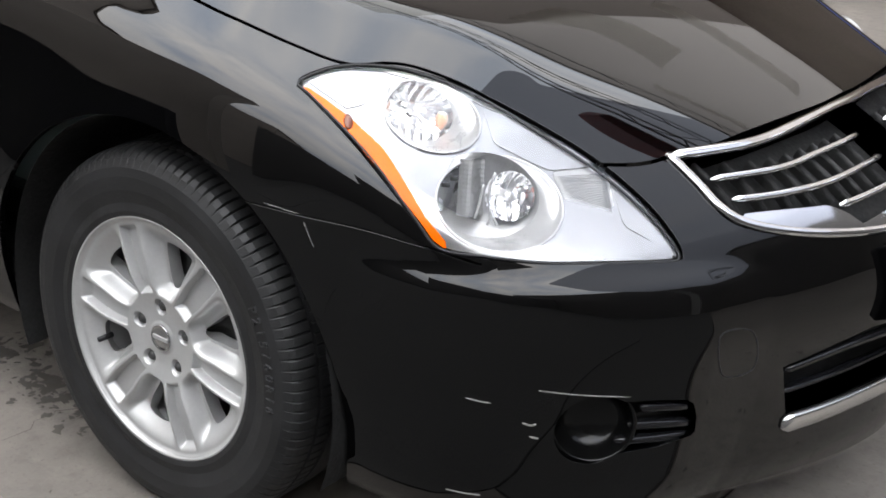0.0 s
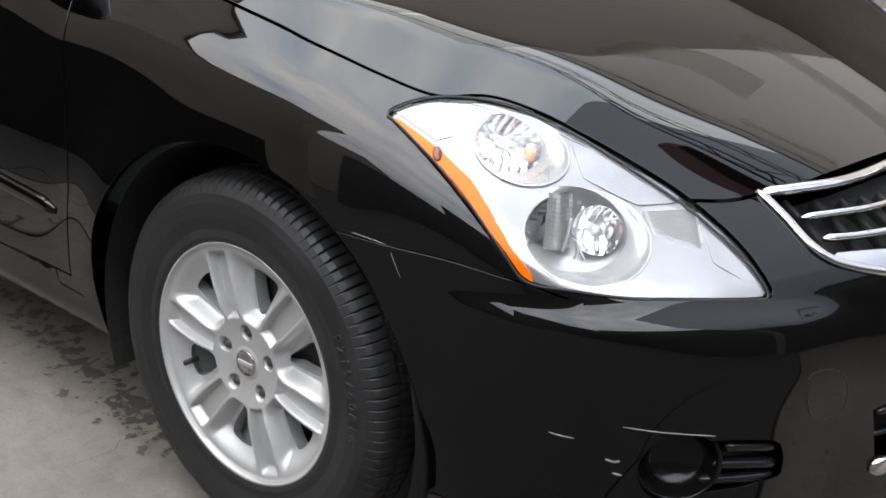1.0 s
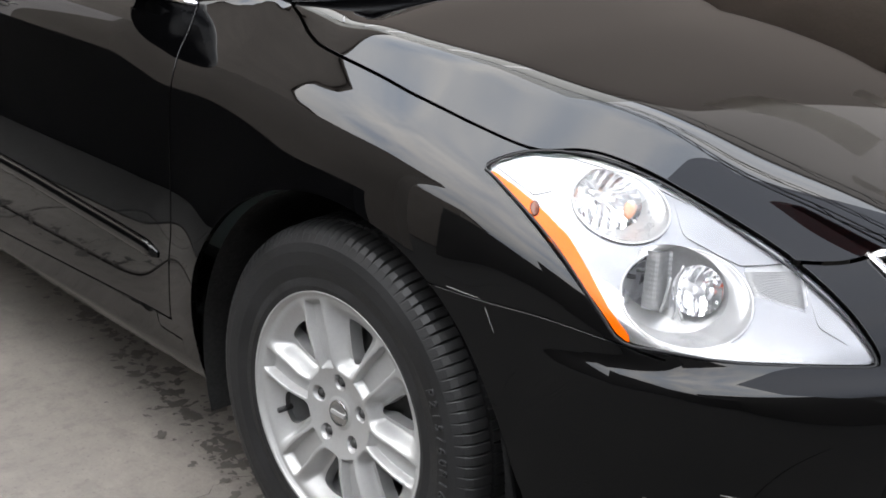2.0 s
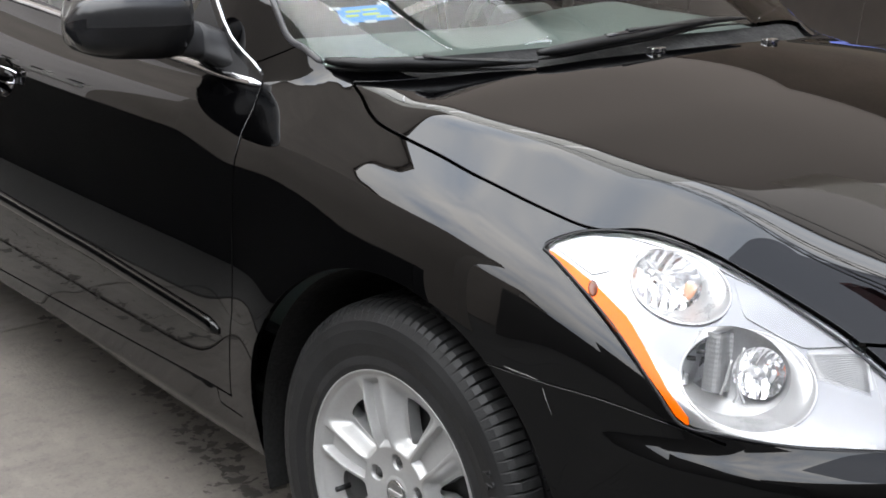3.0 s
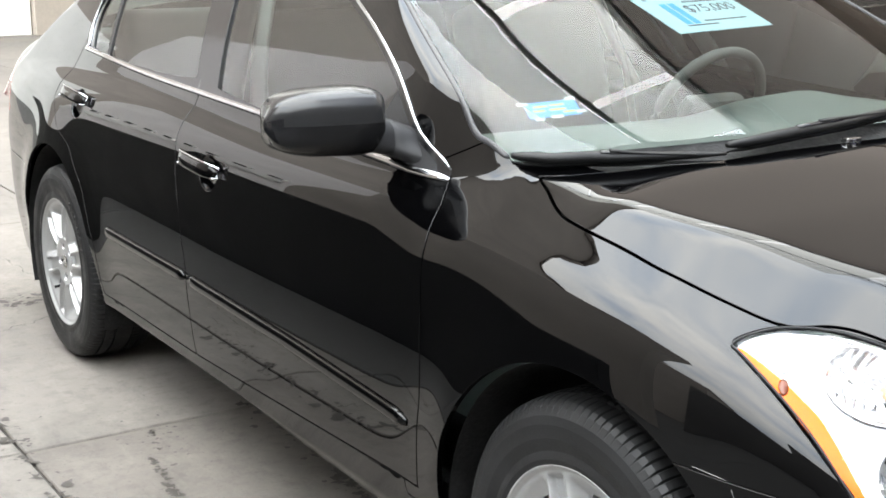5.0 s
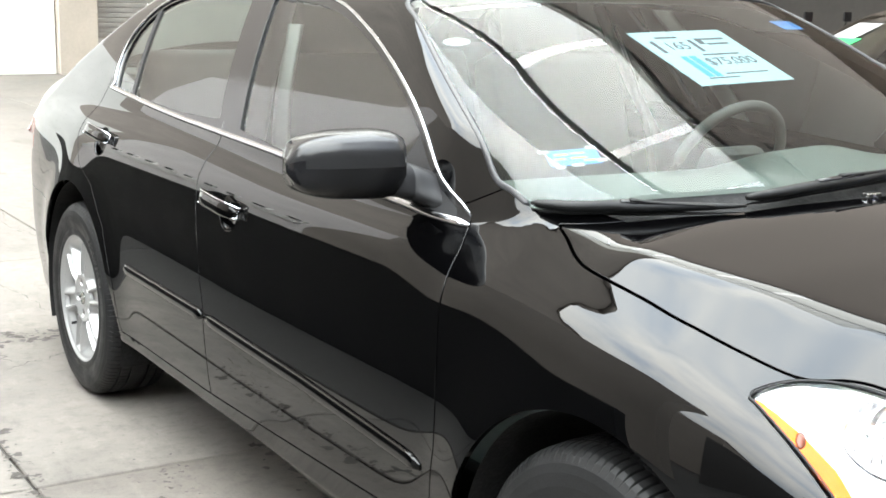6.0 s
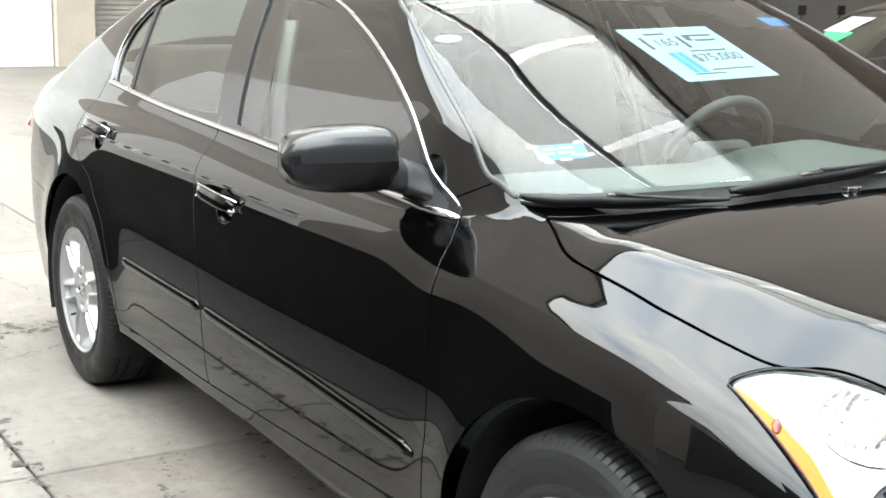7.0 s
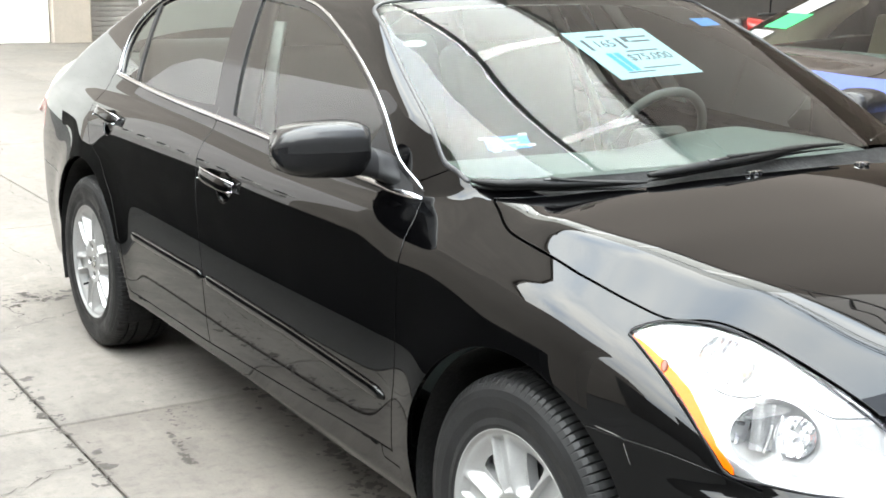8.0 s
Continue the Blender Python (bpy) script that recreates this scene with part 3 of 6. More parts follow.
rear_door_line = lambda p: np.where(flank(p), np.maximum.reduce([door_mid_line(p), door_rear_line(p), door_foot(p), belt_line(p) - 0.02]), 1.0)
front_door, rest = split(rest, front_door_line, 0.005)
rear_door, rest = split(rest, rear_door_line, 0.005)
CUPS = ((-1.448, 0.826), (-2.520, 0.890))
CUP_WIDE, CUP_HIGH = 0.056, 0.044
front_door, rear_door = [d.cut(CUP_HIGH * (1 - np.hypot((d.v[:, 0] - cx) / CUP_WIDE, (d.v[:, 2] - cz) / CUP_HIGH))) for d, (cx, cz) in zip((front_door, rear_door), CUPS)]

# wing, bumpers, sill, roof, tail
wing_seam = lambda p: p[:, 2] - np.interp(p[:, 0], [0.2, 0.329, 0.434, 0.533, 0.60], [0.647, 0.646, 0.646, 0.636, 0.62])
bumper_line = lambda p: np.where(p[:, 0] > 0.60, -1.0, np.maximum(wing_seam(p), 0.06 - p[:, 0]))
bumper, rest = split(rest, bumper_line, 0.004)
pillar_seam = lambda p: (p[:, 2] - np.interp(p[:, 0], [-0.53, -0.46, -0.3], [0.977, 1.011, 1.09]))
wing_line = lambda p: np.maximum(np.maximum(-0.53 - p[:, 0], pillar_seam(p)), 0.315 - p[:, 2] - 0.25 * (p[:, 0] > -0.44))
wing, rest = split(rest, wing_line, 0.004)
sill, rest = split(rest, lambda p: np.maximum.reduce([p[:, 2] - 0.36, p[:, 0] - 0.1, -2.45 - p[:, 0]]), 0.004)
rear_glass_poly = [(-2.42, 0.02), (-2.45, -0.35), (-2.52, -0.53), (-2.9, -0.60), (-3.25, -0.64), (-3.33, -0.45), (-3.36, 0.02)]
rear_glass, rest = split(rest, within(xy, rear_glass_poly, lambda p: p[:, 2] > 1.05), 0.003)
tail_lamp, rest = split(rest, lambda p: np.maximum.reduce([np.abs(p[:, 2] - 0.86) - 0.10, p[:, 0] + 3.50, 0.42 + p[:, 1]]), 0.004)
rear_bumper, rest = split(rest, lambda p: np.maximum(p[:, 2] - 0.62, p[:, 0] + 3.10), 0.004)
boot, rest = split(rest, lambda p: np.maximum.reduce([p[:, 0] + 3.37, -p[:, 1] - 0.66, 0.55 - p[:, 2]]), 0.004)
roof, quarter = split(rest, lambda p: np.maximum(1.07 - p[:, 2], 0), 0.0)
quarter = rest.cut(np.maximum(rest.v[:, 2] - 1.115, rest.v[:, 0] + 2.3))
roof = rest.cut(-np.maximum(rest.v[:, 2] - 1.115, rest.v[:, 0] + 2.3))

whole(bonnet, "bonnet", PAINT)
whole(scuttle.moved(-0.012), "scuttle_panel", LINER, car, "matt black plastic scuttle panel", 0.02)
whole(screen_sheet.moved(-0.002), "windscreen", SCREEN, car, "clear laminated windscreen", 0.0)
pair(wing, "front_wing", PAINT)
doors = pair(front_door, "front_door", PAINT)
rear_doors = pair(rear_door, "rear_door", PAINT)
pair(sill, "sill", PAINT)
pair(quarter, "rear_quarter", PAINT)
whole(roof, "roof", PAINT)
whole(boot, "boot_lid", PAINT)
whole(rear_bumper, "rear_bumper", PAINT)
whole(rear_glass.moved(-0.002), "rear_window", TINTED, car, "tinted rear window", 0.0)
pair(tail_lamp, "tail_lamp", material("red_lamp", (0.35, 0.01, 0.01), rough=0.1, coat=1.0, blotch=0.1, blotch_scale=20), car, "red tail lamp")

# daylight openings: chrome rim, black frames, pillar, panes
centre = window_poly.mean(0)
frame_in = window_poly + 0.030 * (lambda d: d / np.linalg.norm(d, axis=1, keepdims=True))(centre - window_poly) * np.array([1.15, 1.0])
pane_all, frame_sheet = split(daylight, within(xz, frame_in), 0.0)
mid_post = lambda p: np.abs(p[:, 0] - np.interp(p[:, 2], [1.0, 1.365], [-1.640, -1.838])) - 0.072
post, panes = split(pane_all, mid_post, 0.002)
divider = lambda p: np.abs(p[:, 0] - np.interp(p[:, 2], [1.05, 1.30], [-2.452, -2.572])) - 0.014
bead, panes = split(panes, divider, 0.002)
sail_line = lambda p: (-0.775 - p[:, 0]) + 0.35 * (p[:, 2] - 1.0)
sail, panes = split(panes, sail_line, 0.002)
front_pane = panes.cut(-1.70 - panes.v[:, 0])
back_panes = panes.cut(panes.v[:, 0] + 1.70)
rear_pane = back_panes.cut(np.interp(back_panes.v[:, 2], [1.05, 1.30], [-2.452, -2.572]) - back_panes.v[:, 0])
quarter_pane = back_panes.cut(back_panes.v[:, 0] - np.interp(back_panes.v[:, 2], [1.05, 1.30], [-2.452, -2.572]))
for k, (fd, rd) in enumerate(((doors[0], rear_doors[0]), (doors[1], rear_doors[1]))):
    side = (lambda s: s) if k == 0 else (lambda s: s.mirrored())
    side(frame_sheet.cut(-1.70 - frame_sheet.v[:, 0]).moved(-0.003)).make("window_frame", TRIM_BLACK, fd, "gloss black window frame", 0.015)
    side(frame_sheet.cut(frame_sheet.v[:, 0] + 1.70).moved(-0.003)).make("window_frame", TRIM_BLACK, rd, "gloss black window frame", 0.015)
    side(post.moved(-0.002)).make("centre_pillar", TRIM_BLACK, car, "gloss black centre pillar cover", 0.015)
    side(bead.moved(-0.004)).make("divider_bar", PLASTIC, rd, "", 0.012)
    side(sail.moved(-0.004)).make("mirror_sail", PLASTIC, fd, "matt black corner cover", 0.012)
    side(front_pane.moved(-0.008)).make("side_window", TINTED, fd, "tinted side window", 0.0)
    side(rear_pane.moved(-0.008)).make("side_window", TINTED, rd, "tinted side window", 0.0)
    side(quarter_pane.moved(-0.008)).make("quarter_window", TINTED, rd, "tinted quarter window", 0.0)
rim = on_flank(window_poly, 0.0005)
upper = rim[1: 12 * 4 + 2]
belt_pts = on_flank(smooth_line([(-2.66, 1.052), (-2.60, 1.047), (-2.086, 1.016), (-1.65, 0.998), (-1.292, 0.984), (-0.75, 0.957), (-0.498, 0.940)], 8), 0.0005)
ribbon("window_rim", upper, 0.007, 0.003, CHROME, car, "bright chrome window surround")
ribbon("belt_moulding", belt_pts, 0.016, 0.006, CHROME, car, "bright chrome waist moulding")
# the flanks' black rub strips
for a, b, wide in ((-0.497, -1.585, 0.030), (-1.607, -2.235, 0.030)):
    xs = np.linspace(a, b, 30)
    ribbon("rub_strip", on_flank(np.stack([xs, np.interp(xs, [-2.25, -1.6, -1.0, -0.5], [0.538, 0.530, 0.508, 0.477])], -1), 0.0005), wide, 0.008, PAINT, car, "body-coloured rub strip")
# A flush black strip draws the dark gap along the doors' bottom edge.
xs = np.linspace(-0.50, -2.30, 40)
ribbon("door_gap_strip", on_flank(np.stack([xs, z_foot(xs) - 0.005], -1), -0.001), 0.021, 0.001, GAP_BLACK, car, "black strip drawn for the dark gap under the doors")
# black seal round the windscreen
seal_line = on_top(glass_poly[29:-2], -0.001)
ribbon("screen_seal", seal_line, 0.012, 0.003, SEAL_GREY, car, "weathered grey windscreen moulding")

# ---------------------------------------------------------------- nose: grille, bumper openings, fog lamps
GRILLE = [(-0.474, 0.735), (-0.474, 0.706), (-0.471, 0.675), (-0.446, 0.650), (-0.371, 0.631), (-0.264, 0.618), (-0.17, 0.610), (-0.08, 0.603), (0.02, 0.600), (0.02, 0.80), (-0.3, 0.80), (-0.47, 0.755)]
LOWER = [(-0.404, 0.425), (-0.330, 0.444), (-0.249, 0.462), (0.02, 0.470), (0.02, 0.345), (-0.18, 0.338), (-0.28, 0.322), (-0.366, 0.318)]
FOG_AT, FOG_R = np.array([0.730, -0.668, 0.366]), 0.062
FOG_SLOT = [(0.745, 0.412), (0.79, 0.414), (0.832, 0.402), (0.836, 0.37), (0.834, 0.335), (0.80, 0.322), (0.745, 0.318)]
ahead_of = lambda p: p[:, 0] > 0.6
grille_sheet, bumper = split(bumper, within(yz, GRILLE, ahead_of), 0.0)
lower_sheet, bumper = split(bumper, within(yz, LOWER, ahead_of), 0.0)
slot_sheet, bumper = split(bumper, within(xz, FOG_SLOT, lambda p: (p[:, 0] > 0.6) & (p[:, 1] < -0.4)), 0.0)
fog_axis = np.array([0.62, -0.78, 0.02]) / np.linalg.norm([0.62, -0.78, 0.02])


def off_axis(p, at, axis):
    d = p - at
    return np.linalg.norm(d - (d @ axis)[:, None] * axis, axis=1)


fog_sheet, bumper = split(bumper, lambda p: np.where(p[:, 0] > 0.5, off_axis(p, FOG_AT, fog_axis) - FOG_R, 1.0), 0.0)
fog_more, slot_sheet = split(slot_sheet, lambda p: off_axis(p, FOG_AT, fog_axis) - FOG_R, 0.0)
front_bumper = whole(bumper, "front_bumper", PAINT, car, "black bumper skin with pale scuffs")



def recess(sheet, name, depth, mat, parent, label=""):
    """The floor and the walls of an opening in the bumper, on both sides."""
    return pair(sheet.moved(-depth), name, mat, parent, label, -depth)


whole(grille_sheet.moved(-0.055), "grille_backing", LINER, front_bumper, "dark slatted grille", -0.055)
whole(lower_sheet.moved(-0.06), "air_intake", PLASTIC, front_bumper, "dark lower air intake", -0.06)
recess(slot_sheet, "fog_slot", 0.035, FOG_BLACK, front_bumper)
nose_line = lambda pts, d=0.0: on_nose(smooth_line(pts, 6), d)


def across(name, pts, wide, high, mat, parent, label="", d=0.0):
    """A strip from one side of the nose to the other."""
    half = nose_line(pts, d)
    both = np.vstack([half, half[-2::-1] * np.array([1, -1, 1])]) if abs(half[-1][1]) < 1e-6 else half
    if abs(half[-1][1]) < 1e-6:
        return ribbon(name, both, wide, high, mat, parent, label, both=False)
    return ribbon(name, half, wide, high, mat, parent, label)


across("grille_frame", [(-0.472, 0.736), (-0.471, 0.706), (-0.468, 0.676), (-0.445, 0.653), (-0.371, 0.634), (-0.264, 0.621), (-0.15, 0.613), (0.0, 0.606)], 0.014, 0.007, CHROME, front_bumper, "bright chrome grille surround")
across("grille_frame", [(-0.472, 0.733), (-0.375, 0.740), (-0.228, 0.747), (-0.10, 0.750), (0.0, 0.750)], 0.016, 0.007, CHROME, front_bumper, "bright chrome grille surround")
across("grille_bar", [(-0.440, 0.711), (-0.363, 0.716), (-0.239, 0.722), (-0.15, 0.723), (-0.06, 0.723)], 0.011, 0.008, SATIN, front_bumper, "chrome grille bar", -0.016)
across("grille_bar", [(-0.434, 0.686), (-0.377, 0.687), (-0.290, 0.692), (-0.16, 0.695), (-0.06, 0.696)], 0.011, 0.008, SATIN, front_bumper, "chrome grille bar", -0.016)
across("grille_bar", [(-0.270, 0.664), (-0.20, 0.666), (-0.147, 0.667), (-0.06, 0.668)], 0.011, 0.008, SATIN, front_bumper, "chrome grille bar", -0.016)
# the wide chrome wedge under the bars
wedge = [(-0.458, 0.664), (-0.40, 0.665), (-0.31, 0.664), (-0.281, 0.650), (-0.262, 0.632), (-0.23, 0.636), (-0.193, 0.640), (-0.10, 0.640), (0.02, 0.640), (0.02, 0.602), (-0.08, 0.606), (-0.17, 0.613), (-0.264, 0.621), (-0.371, 0.634), (-0.440, 0.652)]
whole(grille_sheet.cut(inside_dist(yz(grille_sheet.v), wedge)).moved(0.002), "grille_wedge", CHROME, front_bumper, "broad chrome grille foot", 0.02)
for k in range(9):
    y = -0.43 + 0.042 * k
    p = nose_line([(y, 0.672 + 0.0 * k), (y, 0.735)], -0.040)
    ribbon("grille_rib", p, 0.010, 0.016, LINER, front_bumper, "", ends=False)
emblem = on_nose([(0.0, 0.690)], 0.012)[0]
v, fa = tube([(0, 0.058 * math.cos(a), 0.058 * math.sin(a)) for a in np.linspace(0, 2 * math.pi, 40, endpoint=False)], 0.009, 8, closed=True)
ob = raw("badge_ring", v, fa, CHROME, front_bumper, "round chrome badge ring")
ob.matrix_local = pose(*emblem, 0, -32, 0)
ob = boxed("badge_bar", (0.008, 0.128, 0.022), (0, 0, 0), CHROME, front_bumper, "plain chrome badge bar", 0.003)
ob.matrix_local = pose(*emblem, 0, -32, 0)
# lower intake: bright lip, slats
across("intake_lip", [(-0.372, 0.309), (-0.30, 0.315), (-0.2, 0.327), (-0.1, 0.334), (0.0, 0.336)], 0.034, 0.010, SATIN, front_bumper, "satin silver intake lip")
across("intake_slat", [(-0.395, 0.412), (-0.33, 0.425), (-0.25, 0.436), (-0.1, 0.440), (0.0, 0.440)], 0.012, 0.012, TRIM_BLACK, front_bumper, "", -0.012)
across("intake_slat", [(-0.375, 0.355), (-0.28, 0.365), (-0.18, 0.376), (-0.09, 0.380), (0.0, 0.380)], 0.010, 0.012, TRIM_BLACK, front_bumper, "", -0.03)
# fog lamp wells: round cover, rim, slats
fq = Vector(fog_axis).to_track_quat("Z", "Y").to_matrix().to_4x4()
for sy in (1, -1):
    mirror = Matrix.Diagonal((1, sy, 1, 1))
    v, fa = lathe([(0.0, -0.040), (0.03, -0.038), (0.046, -0.030), (0.055, -0.014), (0.059, -0.001), (0.062, 0.003), (0.066, -0.004), (0.066, -0.03)], 40)
    m = mirror @ Matrix.Translation(FOG_AT) @ fq
    raw("fog_cover", [m @ Vector(q) for q in v], fa if sy > 0 else [q[::-1] for q in fa], FOG_BLACK, front_bumper, "gloss black round fog lamp cover")
slot = lambda pts, d: on_flank(smooth_line(pts, 5), d)
for pts in ([(0.785, 0.392), (0.81, 0.388), (0.833, 0.382)], [(0.775, 0.362), (0.805, 0.357), (0.835, 0.350)], [(0.762, 0.334), (0.80, 0.330), (0.832, 0.330)]):
    ribbon("fog_slat", slot(pts, -0.016), 0.014, 0.010, TRIM_BLACK, front_bumper)
# towing-eye cap, scuffs, plate bracket
cap = on_nose(smooth_line([(-0.538, 0.508), (-0.480, 0.503), (-0.460, 0.436), (-0.518, 0.437)], 8, True), 0.0003)
ribbon("towing_cap_joint", np.vstack([cap, cap[:1]]), 0.0025, 0.0006, PLASTIC, front_bumper, ends=False, both=False)
SCUFF = material("scuffed_primer", (0.20, 0.195, 0.185), rough=0.7, blotch=0.3, blotch_scale=60)
for pts, wide in (([(0.594, 0.419), (0.612, 0.416), (0.627, 0.415)], 0.0030), ([(0.682, 0.441), (0.715, 0.434), (0.745, 0.428), (0.774, 0.422)], 0.0026),
                  ([(0.664, 0.384), (0.673, 0.380), (0.680, 0.382)], 0.006), ([(0.672, 0.360), (0.682, 0.356)], 0.006), ([(0.562, 0.245), (0.585, 0.243), (0.609, 0.243)], 0.0035),
                  ([(0.336, 0.638), (0.345, 0.622), (0.356, 0.604)], 0.0007), ([(0.268, 0.652), (0.298, 0.650), (0.326, 0.648)], 0.0012)):
    ribbon("scuff_mark", on_flank(smooth_line(pts, 4), 0.0004), 0.55 * wide, 0.0007, SCUFF, front_bumper, "pale paint scuff", both=False)
ribbon("seam_edge", on_flank(smooth_line([(0.235, 0.646), (0.329, 0.645), (0.434, 0.645), (0.530, 0.635)], 6), 0.0002), 0.0022, 0.0012, PAINT, front_bumper)
plate_at = on_nose([(0.0, 0.52)])[0]
plate = boxed("plate_bracket", (0.03, 0.42, 0.16), plate_at + np.array([0.012, 0, 0]), PLASTIC, front_bumper, "black number plate bracket", 0.006)
boxed("number_plate", (0.004, 0.30, 0.15), plate_at + np.array([0.032, 0, 0]), material("plate_white", (0.62, 0.64, 0.60), rough=0.4, blotch=0.08, blotch_scale=14), front_bumper, "plain pale number plate", 0.002)
for k in range(7):
    boxed("plate_bar", (0.002, 0.022, 0.07), plate_at + np.array([0.0352, -0.105 + 0.035 * k, 0]), TRIM_BLACK, front_bumper)

# ---------------------------------------------------------------- headlamps
amber_poly = np.vstack([oblique(LAMP)[[0, 20, 19, 18, 17, 16, 15]], oblique(AMBER_EDGE)[::-1]])
amber_sheet = lamp.cut(inside_dist(oblique(lamp.v), amber_poly))
RIBBED = material("ribbed_reflector", (0.40, 0.40, 0.40), rough=0.36, metal=0.6, blotch=0.12, blotch_scale=30)
MIRROR_BOWL = material("vacuum_coated_bowl", (0.86, 0.86, 0.87), rough=0.12, metal=1.0, grain=45, bump=0.04, blotch=0.05, blotch_scale=40)
SCREENED = material("ribbed_screen_grey", (0.20, 0.20, 0.20), rough=0.45, metal=0.3, blotch=0.2, blotch_scale=40)
RING = material("white_lamp_ring", (0.46, 0.46, 0.46), rough=0.28, metal=0.45, blotch=0.06, blotch_scale=20)
SMOKE = material("grey_bowl_floor", (0.33, 0.33, 0.33), rough=0.35, metal=0.6, grain=40, bump=0.2, blotch=0.2, blotch_scale=25)
BOWL_AXIS = np.array([0.80, -0.55, 0.14]) / np.linalg.norm([0.80, -0.55, 0.14])
SIGHT = np.array([0.545, -0.775, 0.32]) / np.linalg.norm([0.545, -0.775, 0.32])
SIGHT_X = np.cross((0, 0, 1), SIGHT) / np.linalg.norm(np.cross((0, 0, 1), SIGHT))
SIGHT_Y = np.cross(SIGHT, SIGHT_X)


def oval(at, a, b, tilt, steps=72):
    """An ellipse across the lamp's line of sight."""
    th = np.linspace(0, 2 * math.pi, steps, endpoint=False)
    c, q = math.cos(tilt), math.sin(tilt)
    u, v = a * np.cos(th), b * np.sin(th)
    return np.asarray(at) + np.outer(u * c - v * q, SIGHT_X) + np.outer(u * q + v * c, SIGHT_Y)


def onto_skin(p, d=0.0):
    """Slides places along the lamp's line of sight onto the skin."""
    p = np.array(p, float)
    for _ in range(30):
        p = p - (skin(p + d * SIGHT) * 0.8)[:, None] * SIGHT
    return p


# the two bowls: the rim on the bezel, then the collar's inner end and the reflector's rings
UP_BOWL = dict(rim=((0.430, -0.705, 0.783), 0.071, 0.048, -0.30), foot=((0.418, -0.712, 0.784), 0.056, 0.042, -0.30), back=0.034)
LOW_BOWL = dict(rim=((0.575, -0.728, 0.691), 0.090, 0.066, -0.12), foot=((0.566, -0.731, 0.693), 0.080, 0.061, -0.12), back=0.040)
deep = lamp.cut(-inside_dist(oblique(lamp.v), amber_poly)).moved(-0.009)
for bowl in (UP_BOWL, LOW_BOWL):
    deep = deep.cut(-inside_dist(oblique(deep.v), oblique(oval(*bowl["rim"]))))
# facets of the bezel, each set at a depth of its own
FACETS = []
for name, lift, corners in (
        ("ribbed_panel", -0.001, [(0.597, -0.633, 0.721), (0.634, -0.579, 0.725), (0.649, -0.563, 0.723), (0.692, -0.601, 0.678), (0.661, -0.625, 0.687), (0.628, -0.647, 0.697)]),
        ("tongue", 0.003, [(0.47, -0.637, 0.788), (0.501, -0.616, 0.779), (0.554, -0.596, 0.76), (0.625, -0.575, 0.731), (0.633, -0.582, 0.724), (0.595, -0.634, 0.722), (0.569, -0.647, 0.731), (0.515, -0.667, 0.752)]),
        ("brow", 0.0022, [(0.27, -0.75, 0.85), (0.334, -0.700, 0.828), (0.41, -0.654, 0.811), (0.47, -0.630, 0.790), (0.56, -0.590, 0.759), (0.66, -0.568, 0.722), (0.75, -0.52, 0.70), (0.6, -0.50, 0.85)]),
        ("end_facet", 0.0022, [(0.655, -0.570, 0.716), (0.72, -0.54, 0.72), (0.83, -0.53, 0.61), (0.777, -0.580, 0.631), (0.712, -0.606, 0.660), (0.697, -0.598, 0.676)]),
        ("floor_strip", 0.003, [(0.53, -0.83, 0.648), (0.575, -0.792, 0.644), (0.648, -0.720, 0.644), (0.672, -0.672, 0.652), (0.709, -0.611, 0.656), (0.79, -0.57, 0.628), (0.72, -0.68, 0.60), (0.56, -0.83, 0.62)]),
        ("lead_facet", 0.002, [(0.23, -0.80, 0.83), (0.304, -0.735, 0.830), (0.334, -0.722, 0.822), (0.352, -0.765, 0.796), (0.335, -0.79, 0.79)])):
    piece, deep = split(deep, within(oblique, oblique(np.array(corners))), 0.0)
    FACETS.append((name, piece.moved(lift)))


def rings_mesh(rings, flip, way):
    """A closed band of rings, each with the same number of places."""
    k = len(rings[0])
    faces = [way((r * k + j, r * k + (j + 1) % k, (r + 1) * k + (j + 1) % k, (r + 1) * k + j)) for r in range(len(rings) - 1) for j in range(k)]
    return np.vstack(rings) * flip, faces


def bowl_rings(at, a, b, tilt, depth, pleats=0, pleat=0.0, steps=72):
    """A reflector: ellipses that shrink as they go back, with upright pleats."""
    th = np.linspace(0, 2 * math.pi, steps, endpoint=False)
    rings = []
    for u in (1.0, 0.94, 0.84, 0.70, 0.54, 0.36, 0.18, 0.02):
        ring = oval(at, a * u, b * u, tilt, steps) - (depth * (1 - u * u)) * BOWL_AXIS
        if pleats:
            wave = np.abs(((u * np.cos(th) * pleats) % 2) - 1) - 0.5
            ring = ring + np.outer(wave * pleat * min(1.0, (1 - u) * 6), BOWL_AXIS)
        rings.append(ring)
    return rings


